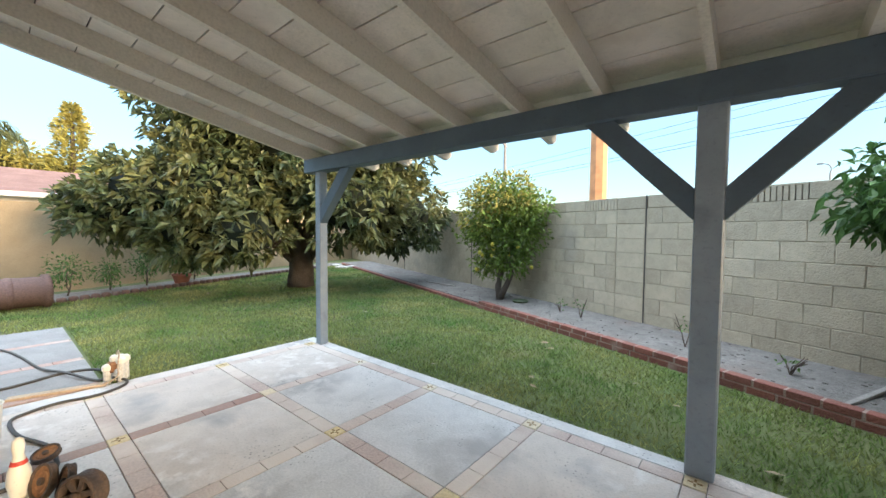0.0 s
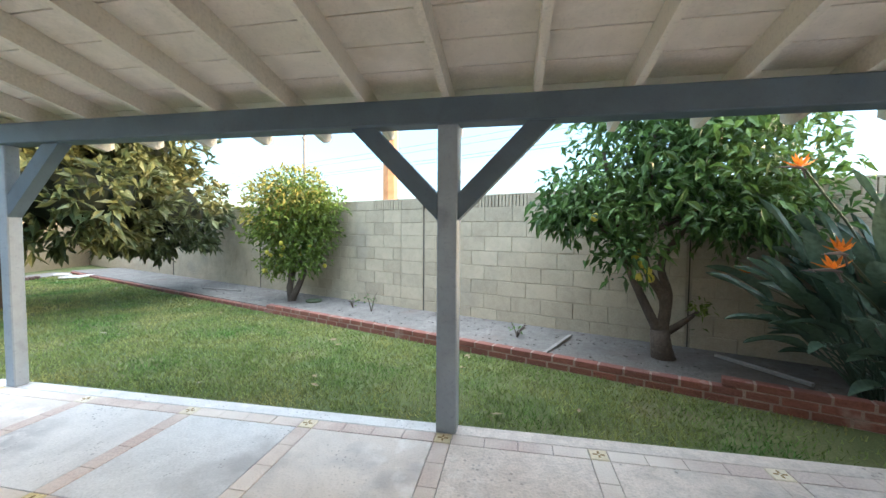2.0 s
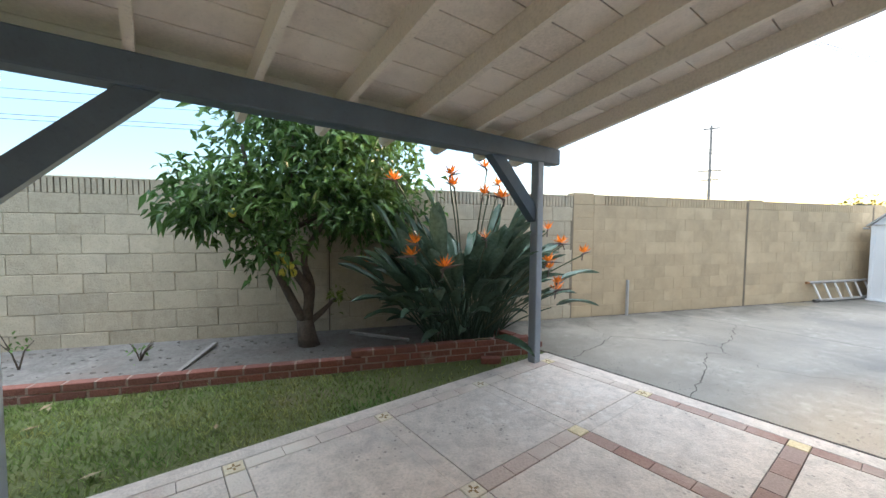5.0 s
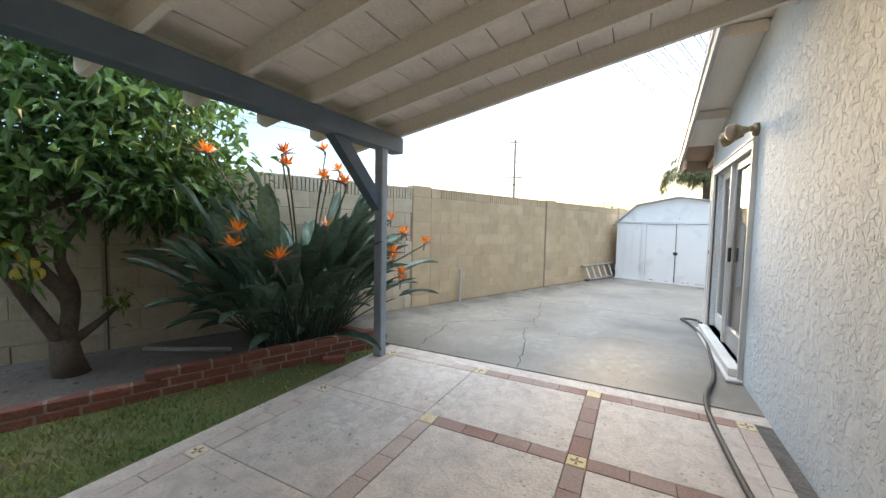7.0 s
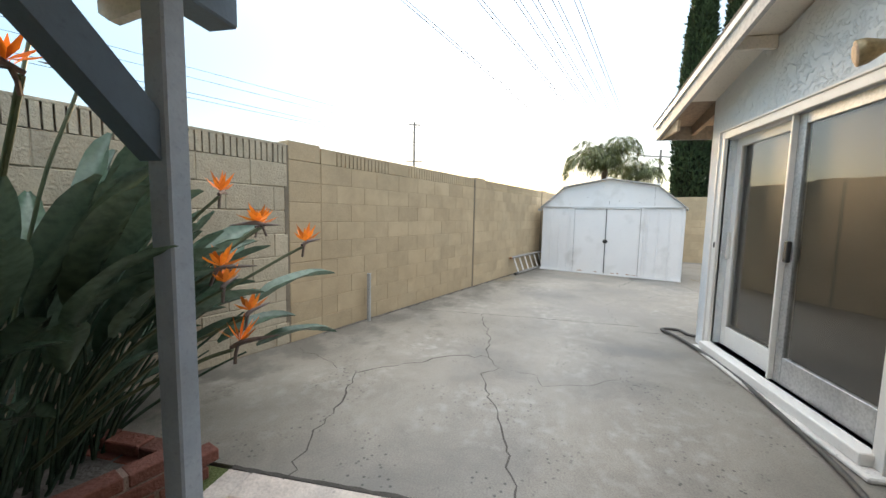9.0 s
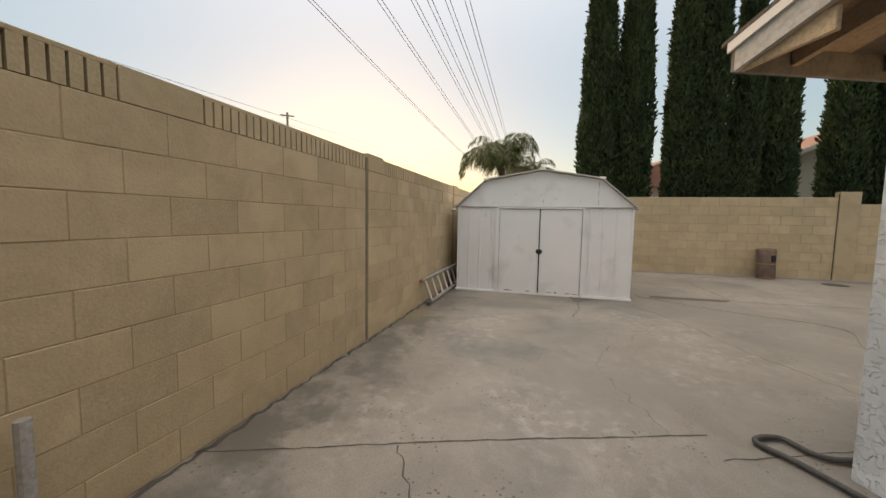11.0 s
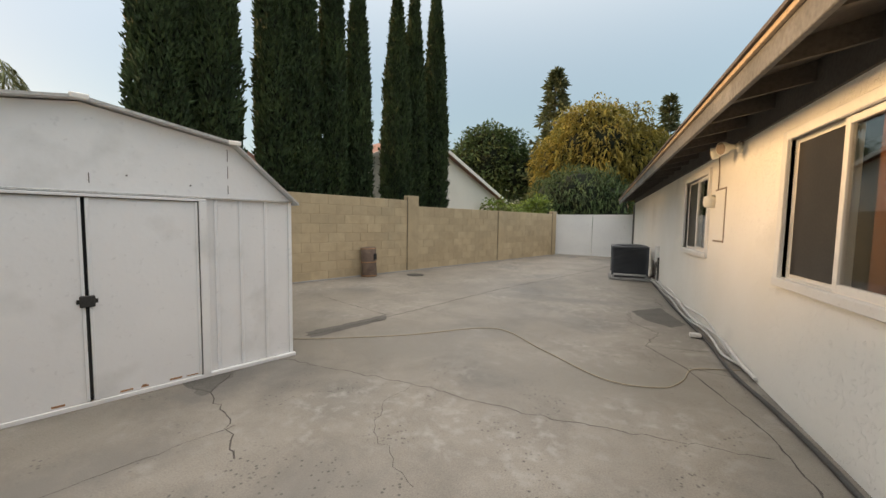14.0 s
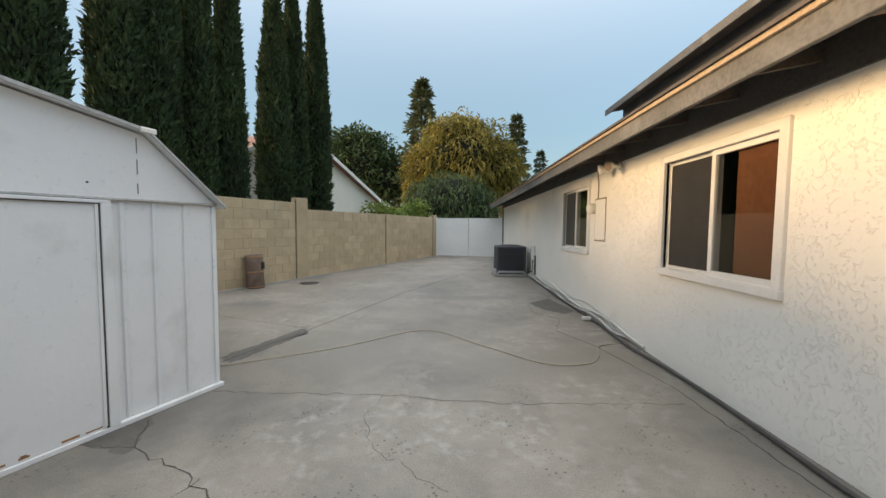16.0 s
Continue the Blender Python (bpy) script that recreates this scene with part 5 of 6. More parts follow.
for a, b in ((0.03, GL * 0.5 - 0.01), (GL * 0.5 + 0.01, GL - 0.03)):
    g = part("leaf", box(a, b, -0.012, 0.012, 0.06, 1.72, 0.003), M["gate"], gate)
    for q in ((a, a + 0.04, 0.06, 1.73), (b - 0.04, b, 0.06, 1.73)):
        part("stile", box(q[0], q[1], -0.022, 0.022, q[2], q[3], 0.004), M["gate"], g)
    for z in (0.05, 1.69):
        part("rail", box(a + 0.04, b - 0.04, -0.022, 0.022, z, z + 0.04, 0.004), M["gate"], g)
part("latch", box(GL * 0.5 - 0.05, GL * 0.5 + 0.05, 0.022, 0.05, 0.95, 1.02, 0.006), M["alu"], gate)
part("drop_bolt", tube([(GL * 0.5 - 0.02, 0.035, 0.02), (GL * 0.5 - 0.02, 0.035, 0.5)], 0.009, 8), M["alu"], gate)
for x in (0.0, GL):
    part("gate_post", box(x - 0.03, x + 0.03, -0.03, 0.03, 0, 1.76, 0.004), M["gate"], gate)

# ---- air conditioner ----
ac = thing("air_conditioner", "charcoal outdoor air conditioner on a concrete pad", "air conditioner", pose(7.34, -9.13, 0))
part("pad", box(-0.45, 0.45, -0.45, 0.45, 0, 0.06, 0.012), M["path"], ac)
part("base_frame", box(-0.39, 0.39, -0.38, 0.38, 0.10, 0.15, 0.01), M["alu"], ac)
for x in (-0.36, 0.36):
    for y in (-0.35, 0.35):
        part("leg", box(x - 0.03, x + 0.03, y - 0.03, y + 0.03, 0.06, 0.10, 0.004), M["alu"], ac)
part("coil", box(-0.36, 0.36, -0.35, 0.35, 0.15, 0.76, 0.02), M["slot"], ac)
lou = mesh_of("louvre", box(-0.385, 0.385, -0.008, 0.008, 0, 0.014, 0.003), M["ac"])
lou2 = mesh_of("louvre", box(-0.008, 0.008, -0.375, 0.375, 0, 0.014, 0.003), M["ac"])
for k in range(20):
    z = 0.165 + 0.03 * k
    for y in (-0.368, 0.368):
        part("louvre", lou, None, ac, m=pose(0, y, z))
    for x in (-0.378, 0.378):
        part("louvre", lou2, None, ac, m=pose(x, 0, z))
for x in (-0.375, 0.375):
    for y in (-0.365, 0.365):
        part("corner_post", box(x - 0.022, x + 0.022, y - 0.022, y + 0.022, 0.12, 0.78, 0.006), M["ac"], ac)
part("top_cover", box(-0.40, 0.40, -0.39, 0.39, 0.76, 0.82, 0.018), M["ac"], ac)
part("fan_guard", lathe([(0.30, 0.82), (0.29, 0.845), (0.15, 0.855), (0.02, 0.858)], 24), M["ac"], ac, smooth=True)

# pipes and boxes by the wall
cond = thing("refrigerant_pipes", "white lagged pipes running low along the stucco wall", "pipes")
for k, (off, z, r) in enumerate(((6.845, 0.09, 0.022), (6.87, 0.035, 0.018), (6.825, 0.14, 0.013))):
    pts = [(off + 0.02 * math.sin(yy * 2.1 + k), yy, z + 0.03 * math.sin(yy * 3 + k)) for yy in np.linspace(-9.3, -3.0 - 0.35 * k, 14)]
    pts.append((6.82, pts[-1][1] + 0.35, 0.02 + r))
    part("pipe", tube(smooth_line(pts, 4), r * 0.75, 8), M["pvc"], cond)
part("coupling", box(6.92, 7.04, -4.0, -3.93, 0.01, 0.06, 0.01), M["pvc"], cond)
cab = thing("disconnect_box", "small grey electric box and conduit on the wall", "electric box", pose(6.80, -8.4, 0))
part("case", box(0, 0.07, -0.08, 0.08, 0.5, 0.86, 0.006), M["trim"], cab)
part("conduit", tube([(0.04, 0, 0.5), (0.04, 0, 0.2), (0.12, -0.25, 0.12)], 0.014, 8), M["hose"], cab)
part("conduit", tube([(0.03, 0.22, 0.62), (0.03, 0.22, 0.1)], 0.02, 8), M["hose"], cab)
whole("downpipe", tube([(6.84, -14.6, 0.0), (6.84, -14.6, 2.1)], 0.03, 8), M["fascia"], "grey downpipe at the house corner", "downpipe")

# incinerator can by the back wall
can = thing("wire_mesh_can", "rusty brown metal can standing against the block wall", "can", pose(13.12, -6.38, 0, 0, 2, 20))
part("drum", lathe([(0.17, 0.0), (0.18, 0.02), (0.175, 0.35), (0.18, 0.69), (0.17, 0.70), (0.165, 0.66), (0.16, 0.05)], 20), M["can"], can, smooth=True)
for z in (0.03, 0.35, 0.67):
    part("hoop", lathe([(0.181, z - 0.01), (0.187, z), (0.181, z + 0.01)], 20), M["rust"], can)
part("opening", box(-0.05, 0.05, -0.02, 0.02, 0.40, 0.55, 0.004), M["slot"], can, m=pose(-0.165, 0.06, 0, 0, 0, 70))
whole("drain_cover", lathe([(0.22, 0), (0.22, 0.006), (0.18, 0.01), (0.02, 0.011)], 20), M["black"], "flat round dark drain cover in the concrete", "drain cover", pose(12.25, -7.1, 0.001))

# ---- hose and cord ----
whole("garden_hose", tube(smooth_line([(6.88, -9.0, 0.03), (6.92, -5.6, 0.022), (6.90, -3.9, 0.022), (6.94, -2.8, 0.022), (6.89, -2.12, 0.022), (6.87, -1.4, 0.022), (6.90, -0.62, 0.022), (6.93, -0.25, 0.022), (7.12, -0.18, 0.022), (7.1, 0.0, 0.022), (6.85, -0.06, 0.022), (6.3, -0.12, 0.022), (5.73, -0.12, 0.022), (4.76, -0.03, 0.022), (4.1, 0.12, 0.022), (3.4, 0.12, 0.022), (2.4, 0.05, 0.022), (1.2, -0.08, 0.022)], 8), 0.016, 8), M["hose"], "dark rubber garden hose lying along the house wall", "hose", smooth=True)
whole("extension_cord", tube(smooth_line([(11.3, -1.98, 0.008), (11.07, -1.97, 0.008), (10.13, -2.57, 0.008), (9.26, -3.3, 0.008), (8.58, -2.74, 0.008), (8.01, -2.21, 0.008), (7.58, -2.21, 0.008), (7.38, -2.45, 0.008), (7.24, -2.78, 0.008), (6.9, -2.92, 0.008), (6.83, -2.95, 0.008)], 10), 0.005, 6), M["cord"], "thin dusty yellow cord lying in a curve on concrete", "cord", smooth=True)

# ---- lawn side things ----
pipe = thing("clay_pipe", "big brown clay drain pipe lying on the lawn", "clay pipe", pose(-9.0, 0.9, 0.27, 0, 0, 6))
part("barrel", lathe([(0.24, -1.6), (0.25, -0.1), (0.25, 0.0), (0.285, 0.01), (0.29, 0.08), (0.265, 0.1), (0.235, 0.09), (0.22, -0.2)], 24, m=Matrix.Rotation(-math.pi / 2, 4, "X")), M["terracotta"], pipe, smooth=True)
part("collar", lathe([(0.252, -0.42), (0.262, -0.40), (0.262, -0.36), (0.252, -0.34)], 24, m=Matrix.Rotation(-math.pi / 2, 4, "X")), M["terracotta"], pipe)
scal = thing("scalloped_edging", "low scalloped terracotta lawn edging", "edging", kind="structure")
sc = mesh_of("edging_brick", lathe([(0.075, 0), (0.075, 0.06), (0.06, 0.09), (0.02, 0.1)], 10), M["terracotta"])
for k in range(46):
    part("edging_brick", sc, None, scal, m=pose(-9.3 - 0.37 * 0.16 * k, 1.0 + 0.16 * k, -0.015))
flw = whole("soil_strip", sheet([(-9.35, 0.9), (-12.6, 9.7), (-13.4, 9.5), (-10.4, 0.6)], -0.05, 0.005), M["soil"], "strip of dark soil by the wall", "soil", kind="structure")

val = thing("sprinkler_valves", "small cluster of weathered white irrigation valves", "irrigation valves", pose(-4.05, 1.06, 0))
for dx, dy, h in ((0, 0, 0.17), (0.07, 0.03, 0.16), (0.04, -0.06, 0.11), (-0.06, 0.05, 0.15), (0.01, 0.07, 0.16)):
    p = part("riser", tube([(dx, dy, -0.02), (dx, dy, h)], 0.026, 10), M["pvc"], val)
    part("cap", lathe([(0.036, h), (0.036, h + 0.035), (0.02, h + 0.05)], 10, m=Matrix.Translation((dx, dy, 0))), M["white"], p)
part("crosspipe", tube([(-0.12, 0.0, 0.09), (0.15, 0.0, 0.09)], 0.022, 8), M["pvc"], val)
part("valve_body", box(-0.03, 0.07, -0.05, 0.05, 0.08, 0.17, 0.015), M["rust"], val)
part("wire_loop", tube(smooth_line([(0.02, 0, 0.17), (0.0, 0.02, 0.25), (0.06, 0.02, 0.24), (0.12, 0.0, 0.15), (0.2, -0.02, 0.08), (0.16, -0.1, 0.03)]), 0.006, 6), M["plank"], val)
whole("timber_strip", box(-0.035, 0.035, -0.3, 0.28, 0, 0.02, 0.003), M["plank"], "pale timber strip lying on the patio edge", "timber", pose(-4.03, 0.72, 0.002, 0, 0, -17))
for pts in ([(-4.05, 1.03, 0.07), (-4.37, 1.014, 0.02), (-4.52, 0.917, 0.012), (-4.545, 0.734, 0.012), (-4.475, 0.56, 0.012), (-4.435, 0.42, 0.012), (-4.4, 0.1, 0.012)],
            [(-4.0, 1.0, 0.04), (-4.14, 0.928, 0.012), (-4.46, 0.788, 0.036), (-4.87, 0.652, 0.012), (-5.48, 0.547, 0.012), (-5.95, 0.425, 0.012), (-6.6, 0.1, 0.012)],
            [(-4.03, 1.041, 0.03), (-3.92, 1.11, 0.015), (-3.8, 1.07, 0.012), (-3.71, 0.892, 0.012), (-3.745, 0.695, 0.012), (-3.7, 0.538, 0.012), (-3.6, 0.444, 0.012), (-3.3, 0.47, 0.012), (-3.0, 0.58, 0.012), (-2.8, 0.6, 0.012), (-2.62, 0.56, 0.012), (-2.6, 0.3, 0.012)]):
    whole("garden_hose", tube(smooth_line(pts, 8), 0.0115, 8), M["hose"], "dark rubber hose lying on the patio by the valves", "hose", smooth=True, group="hoses at the valves")

pin = thing("bowling_pin", "old ivory bowling pin with a red band", "bowling pin", pose(-2.50, 0.455, 0) @ Matrix.Scale(0.82, 4))
part("body", lathe([(0.03, 0), (0.045, 0.02), (0.058, 0.10), (0.052, 0.16), (0.03, 0.23), (0.024, 0.26), (0.03, 0.31), (0.026, 0.35), (0.01, 0.365)], 18), M["white"], pin, smooth=True)
part("band", lathe([(0.0405, 0.205), (0.0335, 0.228)], 18), M["red"], pin)


def iron_wheel(x, y, z, r, half, tip, rot, spokes, label):
    """A cast wheel: flanged rim, then a dished and ringed web or flat spokes, a hub and a bent axle."""
    w = thing("iron_wheel", label, "iron wheel", pose(x, y, z, tip, 0, rot), group="iron wheels")
    part("rim", lathe([(r * 0.86, -half), (r * 0.98, -half), (r, -half * 0.8), (r * 0.96, -half * 0.5), (r * 0.96, half * 0.5), (r, half * 0.8), (r * 0.98, half), (r * 0.86, half), (r * 0.84, half * 0.6), (r * 0.84, -half * 0.6), (r * 0.86, -half)], 32), M["iron"], w)
    if spokes:
        for k in range(spokes):
            part("spoke", box(0.015, r * 0.87, -0.014, 0.014, -half * 0.7, half * 0.7, 0.003, Matrix.Rotation(math.tau * k / spokes + 0.3, 4, "Z")), M["iron"], w)
    else:
        part("web", lathe([(r * 0.86, 0.0), (r * 0.86, half * 0.45), (r * 0.72, half * 0.3), (r * 0.62, half * 0.3), (r * 0.58, half * 0.7), (r * 0.5, half * 0.7), (r * 0.46, half * 0.3), (r * 0.2, half * 0.3), (r * 0.2, 0.0)], 28), M["rust"], w)
    part("hub", lathe([(r * 0.22, -half * 1.1), (r * 0.22, half * 1.1), (r * 0.12, half * 1.3), (0.001, half * 1.3)], 14), M["iron"], w)
    part("axle", tube(smooth_line([(0, 0, -half), (0, 0, -half - 0.02), (-r * 0.5, -r * 0.3, -half - 0.03), (-r * 1.6, -r * 0.4, -half - 0.035)], 4), 0.010, 8), M["iron"], w, smooth=True)


iron_wheel(-2.75, 0.56, 0.07, 0.062, 0.014, 18, 40, 0, "rusty iron caster wheel with a ringed web")
iron_wheel(-2.40, 0.53, 0.085, 0.082, 0.016, 70, 20, 0, "dark iron wheel leaning among other castings")
iron_wheel(-2.31, 0.60, 0.085, 0.082, 0.016, 72, 2, 0, "dark iron wheel leaning among other castings")
iron_wheel(-2.12, 0.64, 0.093, 0.095, 0.04, 80, 35, 6, "dark spoked iron wheel standing on the patio")
whole("white_bucket", lathe([(0.10, 0), (0.12, 0.02), (0.135, 0.24), (0.142, 0.25), (0.13, 0.25), (0.11, 0.03)], 20), M["white"], "scuffed white plastic bucket standing on the patio", "bucket", pose(-3.30, 0.28, 0), smooth=True)

# stakes and weeds in the bed
whole("wood_stake", box(-0.02, 0.02, -0.42, 0.42, 0, 0.03, 0.004), M["grey_wood"], "grey weathered stake lying on the soil", "stake", pose(0.98, 4.72, 0.062, 2, 0, -28))
whole("wood_board", box(-0.5, 0.5, -0.04, 0.04, 0, 0.025, 0.004), M["grey_wood"], "grey board lying on the soil", "board", pose(-5.6, 7.35, 0.062, 0, 0, -8))
whole("wood_stake", box(-0.02, 0.02, -0.4, 0.4, 0, 0.03, 0.004), M["grey_wood"], "weathered stake half hidden under the leaves", "stake", pose(2.75, 4.35, 0.062, 0, 0, 30))
def clods(n, name, label):
    bm = bmesh.new()
    for _ in range(n):
        s, w = rng.uniform(-13, -1.9), rng.uniform(-1.15, -0.05)
        bmesh.ops.create_icosphere(bm, subdivisions=1, radius=rng.uniform(0.006, 0.026), matrix=Matrix.Translation((s, w, 0.062)) @ Matrix.Diagonal((1, rng.uniform(0.6, 1), 0.6, 1)))
    whole(name, bm, M["soil"], label, "soil", LOT, kind="stuff")


clods(420, "soil_clods", "small grey clods and stones on dry soil")


def weed(x, y, h, k):
    w = thing("rose_stump", "small pruned bare stump with few leaves", "shrub", pose(x, y, 0.055), group="stumps in the bed")
    for j in range(k):
        a = rng.uniform(0, math.tau)
        part("twig", tube([(0, 0, 0), (0.04 * math.cos(a), 0.04 * math.sin(a), h * 0.5), (0.11 * math.cos(a), 0.11 * math.sin(a), h * rng.uniform(0.7, 1.1))], [0.008, 0.006, 0.003], 5), M["bark"], w)
    p = rng.normal(0, 0.05, (14, 3)) + np.array([0, 0, h * 0.7])
    part("leaves", leaves("leaves", p, rng.normal(0, 1, (14, 3)), 0.05, 0.025, M["lemon"]), None, w)


for x, y, h, k in ((-1.7, 6.0, 0.3, 4), (-0.3, 5.35, 0.34, 3), (0.55, 5.0, 0.18, 7), (-2.1, 6.2, 0.2, 4)):
    weed(x, y, h, k)
whole("green_saucer", lathe([(0.13, 0), (0.15, 0.03), (0.14, 0.035), (0.12, 0.01)], 16), M["stalk"], "dull green plastic saucer on the soil", "saucer", pose(-3.0, 6.55, 0.06))

# fallen leaves on lawn and slab edge
lf = leaves("fallen_leaf", np.zeros((1, 3)), np.array([[1.0, 0, 0]]), 0.11, 0.045, M["straw"], droop=0.0, fold=0.08, up=0.95)
for _ in range(110):
    x, y = rng.uniform(-9, 3.6), rng.uniform(3.0, 8.5)
    s, w = in_lot(x, y)
    if w > -1.38 or x < -9:
        continue
    sc_ = rng.uniform(0.5, 1.2)
    o = new("fallen_leaf", lf)
    o.matrix_world = pose(x, y, 0.022, rng.uniform(-15, 15), rng.uniform(-15, 15), rng.uniform(0, 360)) @ Matrix.Scale(sc_, 4)
    tagged(o, "dry fallen leaf on the grass", "leaf", "fallen leaves")

# ---- trees and plants ----


def leafy(name, label, category, base, trunk_bm, blobs, n, size, mat, per=1, shell=(0.55, 1.05), outward=0.9, droop=0.2, up=0.5, bark="bark", width=0.4, group="", core=None):
    """A tree: trunk with limbs, and a crown of leaves or of rosettes of leaves."""
    t = thing(name, label, category, Matrix.Translation(base), group=group)
    if trunk_bm is not None:
        part("trunk", trunk_bm, M[bark], t, smooth=True)
    p, d = crown_points(blobs, n, shell)
    if per > 1:
        p, d = np.repeat(p, per, 0), np.repeat(d, per, 0)
        p = p + rng.normal(0, size * 0.12, p.shape)
    way = d * outward + rng.normal(0, 0.75, p.shape)
    L = size * rng.uniform(0.6, 1.2, len(p))
    part("crown", leaves("crown", p, way, L, L * width, mat, droop, up=up), None, t)
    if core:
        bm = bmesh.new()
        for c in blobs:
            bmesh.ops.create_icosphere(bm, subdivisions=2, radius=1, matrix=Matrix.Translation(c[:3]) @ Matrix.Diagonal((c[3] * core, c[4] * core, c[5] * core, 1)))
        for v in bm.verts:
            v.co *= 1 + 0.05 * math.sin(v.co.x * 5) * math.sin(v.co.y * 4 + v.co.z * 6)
        part("inner_crown", bm, M["shade_core"], t)
    return t


# large broad-leaved tree by the far wall
R = np.array([0.49, 0.87])
F = np.array([-0.87, 0.49])


def rel(right, away, z, rx, ry=None, rzz=None):
    q = R * right + F * away
    return (q[0], q[1], z, rx, ry or rx, rzz or rx * 0.8)


big = [rel(0, 0, 3.5, 2.3, 2.3, 1.7), rel(-1.2, 0.2, 4.0, 1.9, 1.9, 1.4), rel(1.6, -0.1, 3.1, 1.5, 1.5, 1.2), rel(2.3, -0.3, 1.75, 1.25, 1.2, 0.95), rel(1.1, -1.2, 1.9, 1.2, 1.2, 0.9), rel(-1.5, -0.6, 2.2, 1.4, 1.4, 1.0),
       rel(-2.6, -0.5, 1.95, 1.3, 1.3, 0.85), rel(-3.4, -0.4, 1.7, 0.85, 0.9, 0.6), rel(-1.9, -0.8, 1.35, 1.0, 1.0, 0.75), rel(-1.0, -1.4, 1.3, 0.9, 0.8, 0.65)]
bm = limbs((0, 0, -0.05), [(-0.1, 0.1, 1.1)], 0.32, 0.24, 0.02)
for tip in ((rel(0.6, 0, 2.8, 1)[:3]), (rel(-1.6, -0.2, 2.9, 1)[:3]), (rel(-0.6, 0.2, 3.6, 1)[:3]), (rel(1.9, -0.2, 2.4, 1)[:3]), (rel(-3.0, -0.7, 2.2, 1)[:3]), (rel(-1.0, -1.2, 2.0, 1)[:3])):
    pts = [np.array([-0.1, 0.1, 0.5]) + (np.array(tip) - np.array([-0.1, 0.1, 0.5])) * t + np.array([0, 0, 0.4 * math.sin(math.pi * t)]) for t in np.linspace(0, 1, 7)]
    tube(pts, list(np.linspace(0.17, 0.04, 7)), 8, bm)
leafy("loquat_tree", "large spreading tree with big leathery leaves, sunlit crown", "tree", (-8.13, 5.12, 0), bm, big, 5200, 0.23, M["loquat"], per=7, shell=(0.74, 1.05), outward=0.8, droop=0.15, up=0.6, width=0.44, core=0.66)

# round citrus by the wall
cit = [(0, 0, 1.5, 0.78, 0.6, 0.6), (0.1, 0, 1.95, 0.6, 0.5, 0.4), (-0.45, 0.05, 1.3, 0.5, 0.45, 0.36), (0.45, 0, 1.3, 0.45, 0.45, 0.5), (0.2, -0.05, 0.8, 0.5, 0.4, 0.36), (0.55, 0, 1.75, 0.5, 0.4, 0.3), (-0.3, 0, 0.7, 0.32, 0.3, 0.28)]
bm = limbs((0, 0, 0), [(0.05, 0, 1.2), (-0.25, 0.05, 1.3), (0.3, 0, 1.3)], 0.065, 0.02)
t = leafy("citrus_tree", "small round citrus tree with yellow-green leaves and fruit", "tree", (-3.44, 6.55, 0.05), bm, cit, 8500, 0.10, M["citrus"], shell=(0.3, 1.08), outward=0.7, droop=0.1, width=0.42)
# yellow leaves on top; their gold also paints in the low sun
tops = [(0.05, -0.1, 2.0, 0.6, 0.5, 0.38), (-0.3, -0.1, 1.7, 0.5, 0.5, 0.4)]
q, d = crown_points(tops, 1500, (0.85, 1.12))
part("young_leaf_growth", leaves("young_leaf_growth", q, d + rng.normal(0, 0.6, q.shape), 0.09, 0.04, M["gold"]), None, t)
fr = mesh_of("fruit", lathe([(0.006, -0.042), (0.028, -0.03), (0.038, 0), (0.028, 0.03), (0.006, 0.042)], 10), M["fruit"], True)
for _ in range(26):
    p, d = crown_points(cit, 1, (0.95, 1.02))
    if d[0][1] < 0.5:
        part("fruit", fr, None, t, m=pose(*p[0], 0, 0, 0))

# lemon tree, open and arching
lem = [(-0.1, 0, 1.75, 0.95, 0.75, 0.55), (0.35, 0.05, 2.15, 0.95, 0.7, 0.5), (-0.75, -0.05, 1.6, 0.55, 0.5, 0.35), (0.95, 0, 1.65, 0.6, 0.55, 0.5), (-0.1, 0, 2.5, 0.8, 0.6, 0.4), (-0.45, -0.25, 1.15, 0.32, 0.3, 0.3), (0.6, -0.2, 1.45, 0.55, 0.45, 0.35), (-0.95, 0, 1.45, 0.35, 0.35, 0.22), (0.8, 0.1, 2.45, 0.6, 0.5, 0.35)]
bm = tube([(0.03, 0, -0.03), (0.0, 0, 0.12), (-0.02, 0, 0.3)], [0.12, 0.10, 0.085], 10)
for pts, r in (([(-0.02, 0, 0.25), (-0.22, 0.05, 0.7), (-0.38, 0.05, 1.1), (-0.5, 0, 1.6), (-0.6, 0, 2.1)], 0.05), ([(0, 0, 0.28), (0.02, 0, 0.6), (-0.18, -0.02, 0.95), (-0.2, 0, 1.4), (-0.1, 0, 2.3)], 0.065), ([(0, 0, 0.28), (0.06, 0.03, 0.65), (0.0, 0.05, 1.0), (0.3, 0.05, 1.5), (0.5, 0, 2.3)], 0.055), ([(0, 0, 0.24), (0.18, -0.02, 0.38), (0.32, -0.02, 0.5)], 0.045), ([(-0.1, 0, 1.3), (0.4, 0, 1.55), (0.95, 0, 1.6)], 0.03), ([(-0.38, 0.05, 1.1), (-0.7, 0, 1.4), (-1.1, 0, 1.45)], 0.025)):
    tube(smooth_line(pts, 4), list(np.linspace(r, r * 0.35, 4 * (len(pts) - 1) + 1)), 8, bm)
t = leafy("lemon_tree", "lemon tree with forked trunk, glossy leaves and lemons", "tree", (1.98, 4.55, 0.05), bm, lem, 9600, 0.125, M["lemon"], shell=(0.2, 1.16), outward=0.45, droop=0.3, up=0.45, width=0.42)
